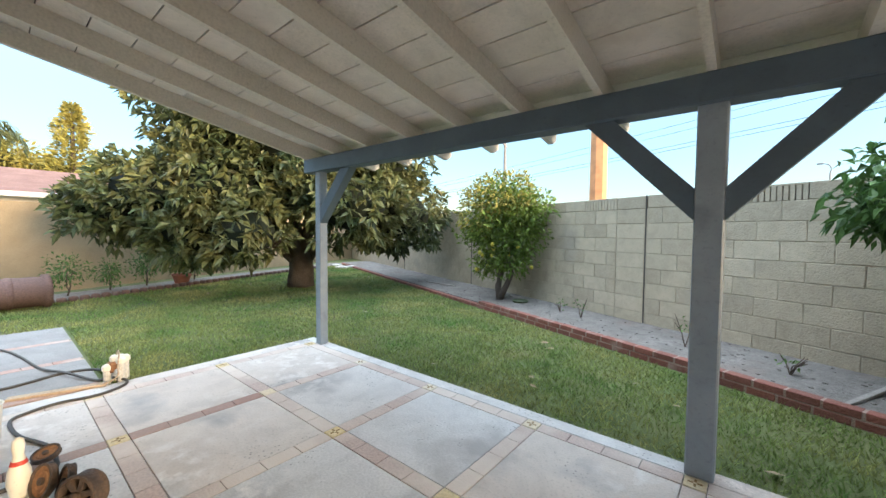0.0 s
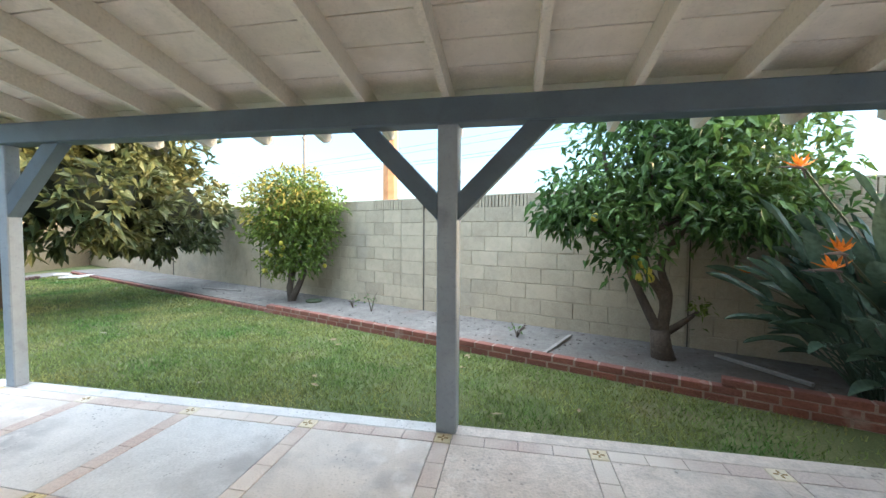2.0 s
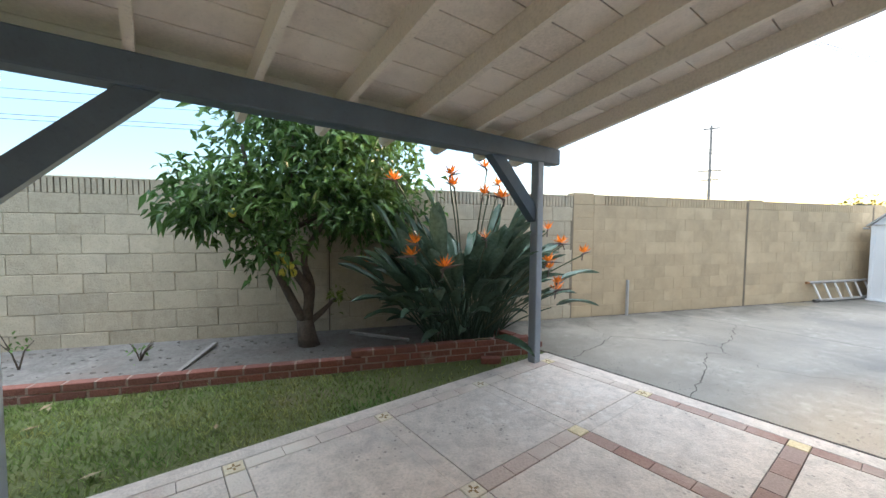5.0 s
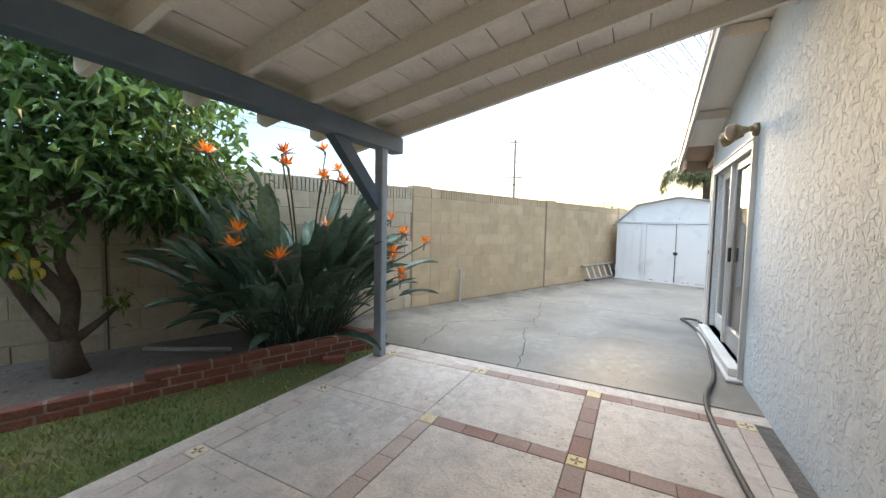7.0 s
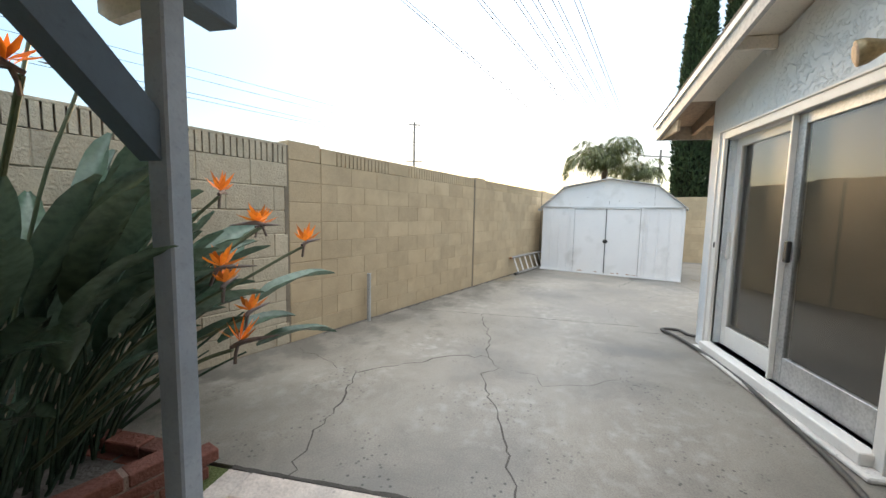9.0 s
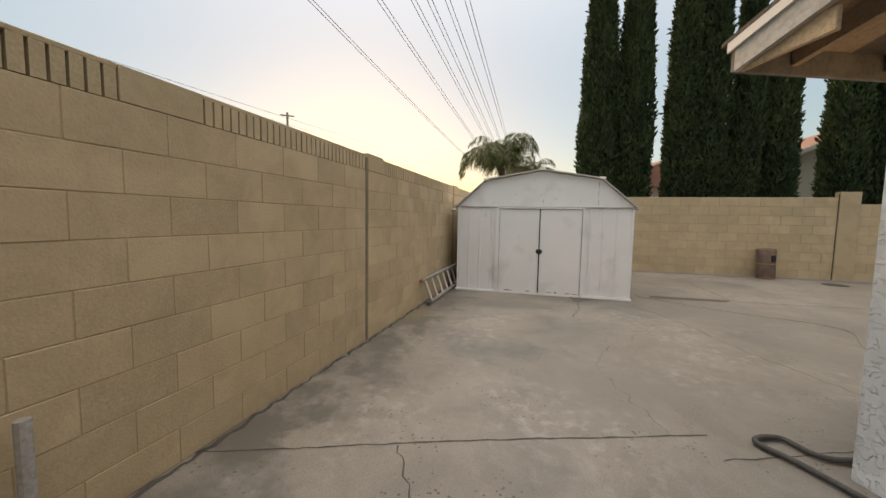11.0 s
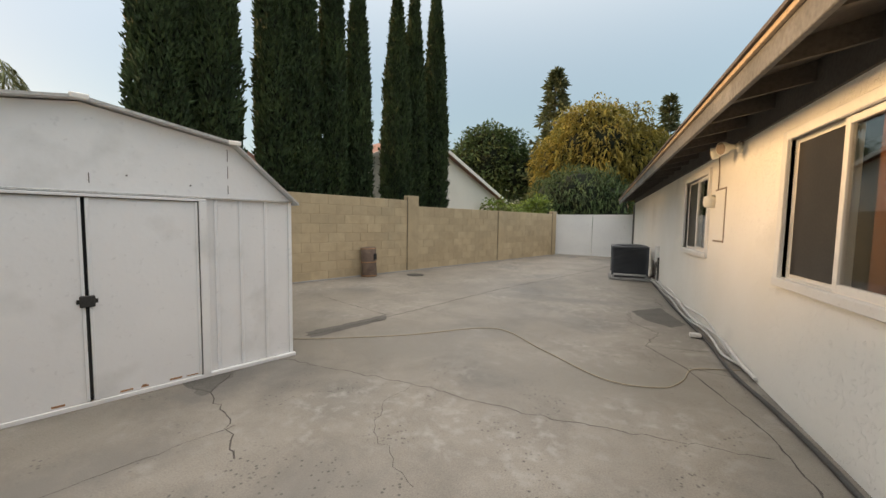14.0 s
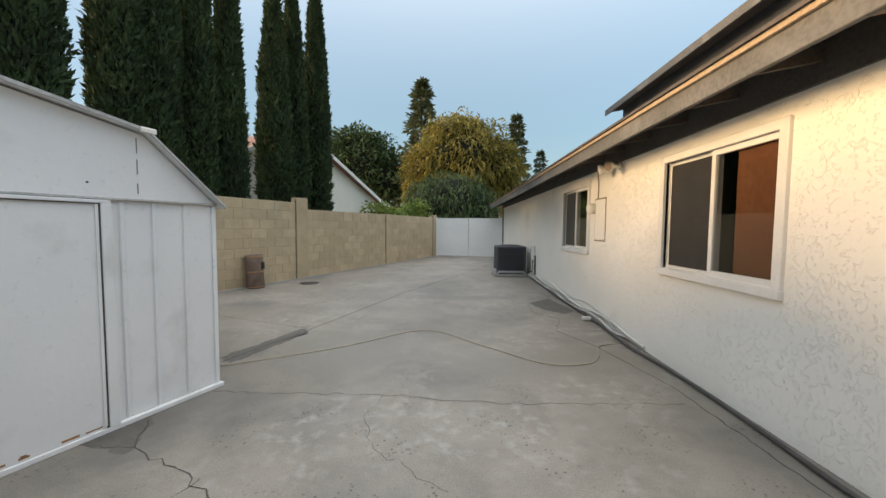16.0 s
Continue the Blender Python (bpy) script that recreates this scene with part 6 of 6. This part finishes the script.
for p in ((-0.32, -0.3, 0.86), (-0.25, -0.32, 0.92), (-0.3, -0.28, 0.98), (-0.22, -0.3, 0.85), (-0.36, -0.3, 1.05), (-0.75, -0.4, 1.42)):
    part("lemon", fr, None, t, m=pose(*p, 8, 12, 0))
q = np.array([0.34, -0.02, 0.52]) + rng.normal(0, 0.07, (40, 3))
part("shoot", leaves("shoot", q, rng.normal(0, 1, (40, 3)), 0.07, 0.035, M["citrus"]), None, t)["kind"] = "stuff"
q = np.array([-0.32, -0.28, 1.08]) + rng.normal(0, 0.05, (8, 3)) * np.array([1, 0.5, 1])
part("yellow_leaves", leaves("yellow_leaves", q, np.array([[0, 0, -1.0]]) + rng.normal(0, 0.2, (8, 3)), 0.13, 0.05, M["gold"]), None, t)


def paddle_mesh(stem, blade, wide, bend):
    """A bird-of-paradise leaf: a long stalk and a folded, curling paddle."""
    v, f = [], []
    k = 9
    for i in range(k + 1):
        u = i / k
        z, x = stem * u, bend * 0.25 * u * u * stem
        for a in range(4):
            v.append((x + 0.011 * (1 - 0.4 * u) * math.cos(a * math.pi / 2), 0.011 * (1 - 0.4 * u) * math.sin(a * math.pi / 2), z))
    for i in range(k):
        for a in range(4):
            f.append((4 * i + a, 4 * i + (a + 1) % 4, 4 * i + 4 + (a + 1) % 4, 4 * i + 4 + a))
    base = len(v)
    x0, z0 = bend * 0.25 * stem, stem
    k = 8
    for i in range(k + 1):
        u = i / k
        w = wide * (math.sin(math.pi * min(1, u * 0.93 + 0.05)) ** 0.7) * 0.5
        ang = bend * (0.35 + 0.9 * u)
        x0 += blade / k * math.sin(ang)
        z0 += blade / k * math.cos(ang)
        lift = 0.6 * w
        nx, nz = math.cos(ang), -math.sin(ang)
        for sy, l in ((-1, lift), (-0.5, lift * 0.4), (0, 0), (0.5, lift * 0.4), (1, lift)):
            v.append((x0 - nx * l + 0.01 * math.sin(9 * u + 3 * sy), sy * w, z0 - nz * l))
    for i in range(k):
        for a in range(4):
            f.append((base + 5 * i + a, base + 5 * i + a + 1, base + 5 * i + 6 + a, base + 5 * i + 5 + a))
    me = bpy.data.meshes.new("leaf")
    me.from_pydata(v, [], f)
    me.materials.append(M["paddle"])
    me.polygons.foreach_set("use_smooth", [True] * len(me.polygons))
    return me


def crane_flower_mesh():
    """Stalk top, beak and upright orange petals."""
    bm = bmesh.new()
    tube([(0, 0, -0.1), (0.01, 0, -0.05), (0.03, 0, 0)], [0.009, 0.009, 0.01], 6, bm)
    tube([(-0.01, 0, -0.015), (0.06, 0, 0.012), (0.15, 0, 0.022), (0.25, 0, 0.03)], [0.011, 0.016, 0.011, 0.002], 6, bm)
    nb = len(bm.faces)
    for i, (dx, dy, h) in enumerate(((0.03, 0, 0.14), (-0.03, 0.03, 0.12), (-0.06, -0.03, 0.10), (0.06, 0.03, 0.11), (0.0, -0.05, 0.12), (0.08, -0.03, 0.08), (-0.08, 0.01, 0.07), (0.02, 0.06, 0.09))):
        a = bm.verts.new((0.04, 0, 0.015))
        b = bm.verts.new((0.04 + dx * 0.6 - 0.015, dy * 0.6 + 0.012, h * 0.5))
        c = bm.verts.new((0.04 + dx * 0.6 + 0.015, dy * 0.6 - 0.012, h * 0.5))
        d = bm.verts.new((0.04 + dx * 1.6, dy * 1.6, h * 1.15))
        bm.faces.new((a, c, b))
        bm.faces.new((b, c, d))
    bm.faces.ensure_lookup_table()
    for i, fc in enumerate(bm.faces):
        fc.material_index = 1 if i >= nb else 0
    me = bpy.data.meshes.new("flower")
    bm.to_mesh(me)
    bm.free()
    me.materials.append(M["bract"])
    me.materials.append(M["orange"])
    return me


bop = thing("bird_of_paradise", "dense bird of paradise clump with orange flowers", "plant", pose(3.55, 3.70, 0.05))
pads = [paddle_mesh(0.72, 0.60, 0.155, 0.5), paddle_mesh(0.98, 0.58, 0.15, 0.28), paddle_mesh(0.62, 0.60, 0.145, 0.9), paddle_mesh(0.84, 0.56, 0.15, 0.75)]
for k in range(235):
    a = rng.uniform(0, 360)
    out = min(0.9, abs(rng.normal(0, 0.44)))
    if 255 < a < 335 and out > 0.3:
        out = 0.2
    r = 0.40 * math.sqrt(rng.random())
    bx, by = r * math.cos(radians(a)) * 1.25, r * math.sin(radians(a)) * 0.6
    lean_ = 4 + 54 * out
    size = rng.uniform(0.66, 1.1) * (1.04 - 0.16 * out)
    part("leaf", pads[k % 4] if out < 0.6 else pads[2 + k % 2], None, bop, m=pose(bx, by, 0, 0, 0, a + rng.normal(0, 18)) @ pose(0, 0, 0, rng.normal(0, 10), lean_, 0) @ pose(0, 0, 0, 0, 0, rng.normal(0, 25)) @ Matrix.Scale(size, 4))
flo = crane_flower_mesh()
BX, BY = 3.55, 3.70
FL = [(3.0, 3.35, 1.87, 10), (3.03, 3.3, 1.76, 200), (3.9, 3.74, 2.08, 180), (3.35, 3.24, 1.70, 20), (4.0, 3.62, 1.88, 190), (3.4, 2.98, 1.64, 150), (2.51, 3.18, 1.21, 200), (2.5, 3.2, 1.10, 170), (2.5, 2.82, 1.02, -40), (3.05, 2.87, 1.25, 60), (2.62, 3.71, 1.82, 170), (2.75, 4.6, 0.92, 180), (3.7, 3.5, 1.78, 100),
      (4.45, 2.78, 1.08, 0), (4.55, 3.15, 1.17, -10), (4.42, 3.0, 1.19, 160), (3.95, 2.90, 1.0, -30), (3.98, 2.88, 0.92, 20), (4.14, 2.90, 0.75, 0), (3.78, 2.66, 0.74, -80), (4.11, 3.0, 1.34, 30)]
FL = [(x - BX, y - BY, z - 0.05, r) for x, y, z, r in FL]
for x, y, z, rot in FL:
    f = part("flower", flo, None, bop, "orange and dark crane-shaped flower", m=pose(x, y, z, 0, rng.uniform(-8, 14), rot) @ Matrix.Scale(0.76, 4))
    pts = smooth_line([(0.25 * x, 0.25 * y, 0.25 * z), (0.6 * x, 0.6 * y, z * 0.68), (0.88 * x, 0.88 * y, z * 0.9), (x, y, z - 0.02)], 4)
    part("flower_stalk", tube(pts, [0.008] * len(pts), 6), M["stalk"], bop)


# Italian cypresses behind the back wall
def cypress_mesh(h, r, seed, n):
    """Upright sprays round a tapering column."""
    g = np.random.default_rng(seed)
    u = g.random(n) ** 0.85
    a = g.uniform(0, math.tau, n)
    rad = r * np.clip(np.minimum(0.55 + u * 3.2, 1.0) * (1 - np.clip((u - 0.32) / 0.70, 0, 1) ** 2.0 * 0.95), 0.02, 1)
    rad *= 1 + 0.10 * np.sin(3 * a + 7 * u + seed) * np.sin(11 * u + seed) + 0.07 * np.sin(6 * a + 31 * u) + 0.06 * np.sin(11 * a - 60 * u + seed)
    rr = rad * g.uniform(0.8, 1.06, n)
    p = np.stack([rr * np.cos(a), rr * np.sin(a), u * h], 1)
    w = np.stack([np.cos(a) * 0.4, np.sin(a) * 0.4, np.full(n, 1.0)], 1) + g.normal(0, 0.42, (n, 3))
    L = g.uniform(0.07, 0.19, n)
    return leaves("crown", p, w, L, L * 0.38, M["cypress"], droop=-0.05, up=0.0)


def shade_core(h, r):
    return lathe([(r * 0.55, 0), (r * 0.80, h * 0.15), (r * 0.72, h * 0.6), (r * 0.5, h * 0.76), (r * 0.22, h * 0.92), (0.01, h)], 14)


for w, s, h, r in ((3.12, 12.5, 10.2, 0.50), (4.10, 12.55, 10.8, 0.46), (5.38, 12.5, 10.6, 0.42), (6.05, 12.5, 10.6, 0.42), (6.93, 12.5, 9.8, 0.35), (7.74, 12.5, 8.5, 0.36), (9.17, 12.5, 8.3, 0.44), (9.93, 12.55, 8.7, 0.40), (10.87, 12.5, 9.2, 0.43)):
    c = thing("cypress", "tall narrow dark green Italian cypress", "tree", LOT @ Matrix.Translation((s, -w, -0.1)), group="row of cypresses")
    part("crown", cypress_mesh(h, r, int(w * 10), int(26000 * r * h / 5)), None, c)
    part("inner_crown", shade_core(h, r), M["shade_core"], c)
    part("trunk", tube([(0, 0, 0), (0, 0, 1.2)], [0.14, 0.12], 8), M["bark"], c)

# far trees
leafy("broad_tree", "broad rounded tree, half golden in the low sun", "tree", (8.2, -31, 0), limbs((0, 0, 0), [(0.3, 0, 5), (-1.5, 0, 5.5), (1.8, 0, 5.5)], 0.4, 0.12), [(0, 0, 7.2, 3.9, 3.6, 3.2), (2.6, 0, 6.0, 2.4, 2.4, 2.3), (-2.3, 0, 6.4, 2.6, 2.4, 2.6), (0.6, 0, 8.9, 2.6, 2.4, 1.9), (-3.4, 0, 4.6, 1.5, 1.6, 1.8), (3.3, 0.5, 4.3, 1.6, 1.6, 1.5)], 15000, 0.55, M["far_gold"], shell=(0.75, 1.08), droop=0.55, width=0.28, core=0.78)
leafy("round_bush", "dense dark weeping bush behind the gate", "bush", (9.2, -22.8, 0), None, [(0, 0, 2.6, 2.3, 2.0, 2.2), (1.4, 0, 2.3, 1.6, 1.6, 2.0), (-1.5, 0, 2.3, 1.5, 1.6, 1.9)], 9000, 0.38, M["far_dark"], shell=(0.8, 1.05), droop=0.8, width=0.22, core=0.82)
leafy("dark_tree", "dark broad-leaved tree beyond the neighbour's roof", "tree", (20.0, -43.5, 0), limbs((0, 0, 0), [(0.3, 0, 6), (-2, 0, 6)], 0.4, 0.12), [(0, 0, 8.6, 4.3, 3.6, 3.7), (-3.2, 0, 7.0, 3.1, 3, 3.3), (3.3, 0, 8.0, 3.0, 2.8, 3.3), (0.6, 0, 11.0, 2.9, 2.8, 2.1)], 10000, 0.6, M["far_dark"], shell=(0.75, 1.1), width=0.4, core=0.75)


def conifer(name, label, base, h, r, mat, n, tiers=13, gapy=0.6):
    """A conifer of drooping tiers, wide below and broken in outline."""
    t = thing(name, label, "tree", Matrix.Translation(base), group="far conifers")
    part("trunk", tube([(0, 0, 0), (0.1, 0, h * 0.5), (0, 0, h)], [0.25, 0.16, 0.03], 8), M["bark"], t)
    tier = rng.integers(0, tiers, n)
    u = (tier + rng.uniform(0, gapy, n)) / tiers
    a = rng.uniform(0, math.tau, n)
    reach = r * (1 - u) ** 0.8 * (0.75 + 0.35 * np.sin(tier * 2.4 + np.round(a * 1.3) * 1.7)) + 0.08
    rr = reach * np.sqrt(rng.uniform(0.05, 1, n))
    z = h * (0.18 + 0.82 * u) - 0.12 * rr
    p = np.stack([rr * np.cos(a), rr * np.sin(a), z], 1)
    w = np.stack([np.cos(a), np.sin(a), np.full(n, 0.3)], 1) + rng.normal(0, 0.45, (n, 3))
    part("crown", leaves("crown", p, w, 0.05 * h * rng.uniform(0.6, 1.1, n), 0.014 * h, mat, 0.1, up=0.4), None, t)
    return t


conifer("conifer", "tall shaggy conifer behind the trees", (12.6, -40, 0), 17.5, 3.4, M["pine"], 3600)
conifer("conifer", "slim far conifer against the sky", (1.8, -43, 0), 14.6, 2.4, M["pine"], 2600)
conifer("conifer", "small far conifer against the sky", (-1.0, -43, 0), 10.4, 2.0, M["pine"], 2000)
conifer("conifer", "golden sunlit conifer behind the neighbour's roof", (-25.5, 3.0, 0), 7.4, 1.9, M["gold"], 3000, 9, 0.95)
leafy("sunlit_tree", "yellow-green sunlit tree behind the wall", "tree", (-24.0, 5.6, 0), limbs((0, 0, 0), [(0, 0, 3)], 0.2, 0.08), [(0, 0, 3.9, 1.6, 1.4, 1.0), (0.2, -1.4, 3.6, 1.3, 1.2, 0.9)], 3500, 0.35, M["gold"], shell=(0.6, 1.1), core=0.6)
leafy("sunlit_tree", "yellow-green sunlit tree behind the wall", "tree", (-27.0, 0.6, 0), limbs((0, 0, 0), [(0, 0, 3.5), (0.3, 0.8, 3.5)], 0.2, 0.06), [(0, 0, 4.4, 1.3, 1.4, 1.3), (0, 1.5, 4.0, 1.2, 1.3, 1.1), (0, -1.6, 4.1, 1.2, 1.4, 1.2)], 5000, 0.3, M["gold"], shell=(0.5, 1.12), core=0.5)
leafy("sunlit_tree", "feathery golden tree behind the neighbour's roof", "tree", (-25.0, 7.2, 0), limbs((0, 0, 0), [(0, 0, 3.2), (0, 0.8, 3.4)], 0.2, 0.06), [(0, 0, 4.1, 1.3, 1.5, 1.1), (0, 1.8, 3.6, 1.1, 1.3, 1.0)], 4200, 0.32, M["gold"], shell=(0.5, 1.12), core=0.5)
leafy("far_trees", "distant hazy tree line above the wall", "trees", (-6, 70, 0), None, [(x, 0, 3.6 + 0.8 * math.sin(x), 3.6, 2, 3.8) for x in (-2, 2.5, 6)], 2500, 0.6, M["pine"], core=0.7)
leafy("far_trees", "distant trees on the bright horizon", "trees", (70, 4.5, 0), None, [(0, y, 2.6 + 0.6 * math.sin(y), 2, 3, 2.7) for y in (-7, -3, 1)], 2500, 0.6, M["far_gold"], core=0.7)
leafy("shrub", "bright green climbing shrub on the neighbour's wall", "shrub", (11.7, -16.6, 0), limbs((0, 0, 0), [(0.1, 0, 1.9), (0.8, 0, 2.0), (-0.8, -0.2, 2.1)], 0.04, 0.015), [(0, 0, 1.9, 1.2, 0.6, 0.35), (0.9, 0, 2.1, 0.8, 0.5, 0.4), (-0.9, -0.3, 2.2, 0.7, 0.5, 0.4)], 1500, 0.22, M["citrus"], shell=(0.3, 1.1))


def palm(base, h, r, n, mat, label):
    t = thing("palm_tree", label, "palm", Matrix.Translation(base), group="palms")
    part("trunk", tube([(0, 0, 0), (0.05, 0, h * 0.5), (0, 0, h)], [0.2, 0.15, 0.14], 10), M["bark"], t)
    for k in range(n):
        a = k * 2.4 + rng.uniform(-0.2, 0.2)
        el = rng.uniform(0.55, 1.5)
        pts, z = [], []
        for u in np.linspace(0, 1, 9):
            ang = el - 2.1 * u * u * u - 0.35 * u
            pts.append((pts[-1] if pts else np.zeros(3)) + r / 8 * np.array([math.cos(a) * math.cos(ang), math.sin(a) * math.cos(ang), math.sin(ang)]) * (1 if u else 0))
        pts = np.array(pts) + np.array([0, 0, h])
        f = part("frond", tube(pts, list(np.linspace(0.022, 0.006, 9)), 5), M["stalk"], t)
        m = 110
        u = rng.uniform(0.12, 1, m)
        at = np.stack([np.interp(u, np.linspace(0, 1, 9), pts[:, i]) for i in range(3)], 1)
        sd = np.array([-math.sin(a), math.cos(a), 0])
        sg = np.where(np.arange(m) % 2, 1.0, -1.0)[:, None]
        fw = np.array([math.cos(a), math.sin(a), 0]) * 0.5
        w = sd * sg + fw + np.array([0, 0, -0.35]) + rng.normal(0, 0.15, (m, 3))
        part("leaflet_fan", leaves("leaflet_fan", at, w, r * 0.33 * (1.1 - 0.6 * u), 0.032, mat, 0.5, up=0.7), None, f)
    return t


palm((21.3, -2.1, 0), 3.5, 2.3, 20, M["palm"], "feathery palm behind the metal shed")
palm((23.2, -4.0, 0), 3.2, 1.8, 14, M["palm"], "feathery palm behind the metal shed")
palm((-16.0, -0.3, 0), 3.6, 1.8, 14, M["palm"], "palm beyond the neighbour's wall")
palm((-21.5, 6.0, 0), 3.7, 1.7, 12, M["palm"], "sunlit palm beyond the neighbour's wall")

# plants along the lawn's far wall
for x, y, s in ((-10.1, 1.3, 0.5), (-10.5, 2.0, 0.42), (-10.8, 2.7, 0.5), (-11.2, 3.8, 0.4)):
    leafy("shrub", "leafy rose shrub against the wall", "shrub", (x, y, 0), limbs((0, 0, 0), [(0.1, 0, 0.5), (-0.1, 0.1, 0.5)], 0.015, 0.006), [(0, 0, s, s * 0.6, s * 0.7, s * 0.65)], 420, 0.08, M["lemon"], shell=(0.2, 1.1), group="shrubs by the wall")
pot = thing("plant_pot", "red clay pot on the soil under the tree", "plant pot", pose(-10.4, 3.3, 0))
part("bowl", lathe([(0.13, 0), (0.18, 0.2), (0.2, 0.22), (0.2, 0.26), (0.17, 0.26), (0.15, 0.1)], 18), M["pot"], pot, smooth=True)
leafy("potted_bush", "dark bushy plant growing in a clay pot", "plant", (-10.4, 3.3, 0.22), None, [(0, 0, 0.5, 0.6, 0.6, 0.5)], 700, 0.12, M["lemon"], shell=(0.2, 1.05))
gp = thing("granite_rocks", "few pale flat stones lying on the soil", "stones", pose(-11.6, 8.6, 0.0))
for k in range(5):
    part("stone", box(-0.2, 0.2, -0.1, 0.1, 0, 0.06, 0.02), M["patio"], gp, m=pose(rng.uniform(-0.6, 0.6), rng.uniform(-0.3, 0.3), 0.0, 0, 0, rng.uniform(0, 90)))

# ---- neighbours ----
nb = thing("neighbour_house", "cream stucco house with gable behind the cypresses", "house", LOT)
part("gable_wall", prism([(-7.4, 0), (-17.6, 0), (-17.6, 2.62), (-12.33, 4.86), (-7.4, 2.65)], "x", 14.6, 14.8), M["nb_wall"], nb)
part("side_wall", box(14.8, 26, -17.6, -7.4, 0, 2.45, 0), M["nb_wall"], nb)
for a, b in (((-18.2, 2.36), (-12.33, 4.90)), ((-6.8, 2.36), (-12.33, 4.90))):
    part("roof", prism([a, b, (b[0], b[1] + 0.10), (a[0], a[1] + 0.10)], "x", 14.35, 26.4), M["shingle_red"], nb)
    part("rake_board", prism([(a[0], a[1] - 0.03), (b[0], b[1] - 0.03), (b[0], b[1] + 0.12), (a[0], a[1] + 0.12)], "x", 14.3, 14.35), M["trim"], nb)
nb2 = thing("neighbour_house", "low house with brown shingle roof behind the wall", "house")
part("wall", box(-27, -18.5, -8, 4.5, 0, 2.5, 0), M["nb_wall"], nb2)
part("roof", prism([(-17.9, 2.5), (-22.5, 3.75), (-27.6, 2.5)], "y", -8.5, 5.0), M["shingle_red"], nb2)
part("fascia", box(-17.9, -17.84, -8.5, 5.0, 2.36, 2.52, 0), M["trim"], nb2)
nb3 = thing("neighbour_house", "far low house with red roof behind the gate", "house")
part("wall", box(-2, 10, -38, -34, 0, 2.5, 0), M["nb_wall"], nb3)
part("roof", prism([(-37.9 - 0.7, 2.5), (-36, 3.7), (-33.3, 2.5)], "x", -2.5, 10.5), M["shingle_red"], nb3)
nb4 = thing("neighbour_house", "red-roofed house seen between the cypresses", "house")
part("wall", box(22, 27, -13, -7.2, 0, 2.9, 0), M["nb_wall"], nb4)
part("roof", prism([(-13.4, 2.9), (-10.1, 4.2), (-6.9, 2.9)], "x", 21.6, 27.4), M["shingle_red"], nb4)
part("chimney", box(22.3, 23.0, -8.6, -8.0, 2.6, 4.4, 0.01), M["edge_brick"], nb4)

# ---- poles and wires ----
sp = thing("steel_pole", "thick rust-coloured steel utility pole, low sun painted into the orange", "utility pole", pose(-3.03, 10.9, 0))
part("shaft", tube([(0, 0, 0), (0, 0, 14)], [0.235, 0.19], 8), M["steel"], sp)
part("base_collar", tube([(0, 0, 0), (0, 0, 0.2)], 0.30, 8), M["steel"], sp)


def utility(x, y, h, arms, label):
    u = thing("utility_pole", label, "utility pole", pose(x, y, 0), group="far utility poles")
    part("shaft", tube([(0, 0, 0), (0, 0, h)], [0.22, 0.15], 8), M["pole"], u)
    for z, w in arms:
        part("crossarm", box(-0.08, 0.08, -w, w, z, z + 0.16, 0.01), M["pole"], u, m=pose(0, 0, 0, 0, 0, 20))


utility(-22.6, 39.2, 12.2, ((11.5, 1.0),), "slim far utility pole with a crossarm")
utility(60, 18.5, 15.5, ((15.0, 0.9), (9.4, 1.3), (8.2, 1.0)), "tall far utility pole with short crossarms")
utility(59, -16.5, 10.6, ((9.6, 3.2),), "far utility pole with one wide crossarm")
lamp = thing("street_lamp", "far slim street lamp with a curved arm", "street lamp", pose(6.6, 60.1, 0))
part("pole", tube([(0, 0, 0), (0, 0, 8.3), (0.1, 0, 8.7)], [0.11, 0.07, 0.06], 8), M["pole"], lamp)
part("arm", tube(smooth_line([(0.1, 0, 8.7), (-0.1, 0, 9.2), (-0.6, 0, 9.4)], 4), 0.05, 6), M["pole"], lamp)
part("lamp_head", box(-1.1, -0.55, -0.14, 0.14, 9.32, 9.48, 0.03), M["pole"], lamp)
wires = thing("power_lines", "thin dark overhead power lines in pairs", "power lines")
di = np.array([0.947, -0.322])
for (x, y), z in zip(((37.8, 4.9), (35.0, 1.5), (33.8, -0.2), (33.2, -1.0), (32.6, -1.9), (32.0, -2.9)), (14, 14, 14, 14, 14, 14)):
    for o in (0, 0.3):
        pts = [(x + di[0] * t, y + di[1] * t + o, z + (1.2 * ((t - 30) / 90) ** 2)) for t in np.linspace(-60, 150, 15)]
        part("wire", tube(pts, 0.02, 5), M["wire"], wires)
for z, o in ((14.5, 0), (14.2, 2), (11.0, -6), (10.8, -5.2)):
    pts = [(-70 + 150 * t, 80 + o - 74 * t, z - 1.2 * math.sin(math.pi * t)) for t in np.linspace(0, 1, 15)]
    part("wire", tube(pts, 0.018, 5), M["wire"], wires)
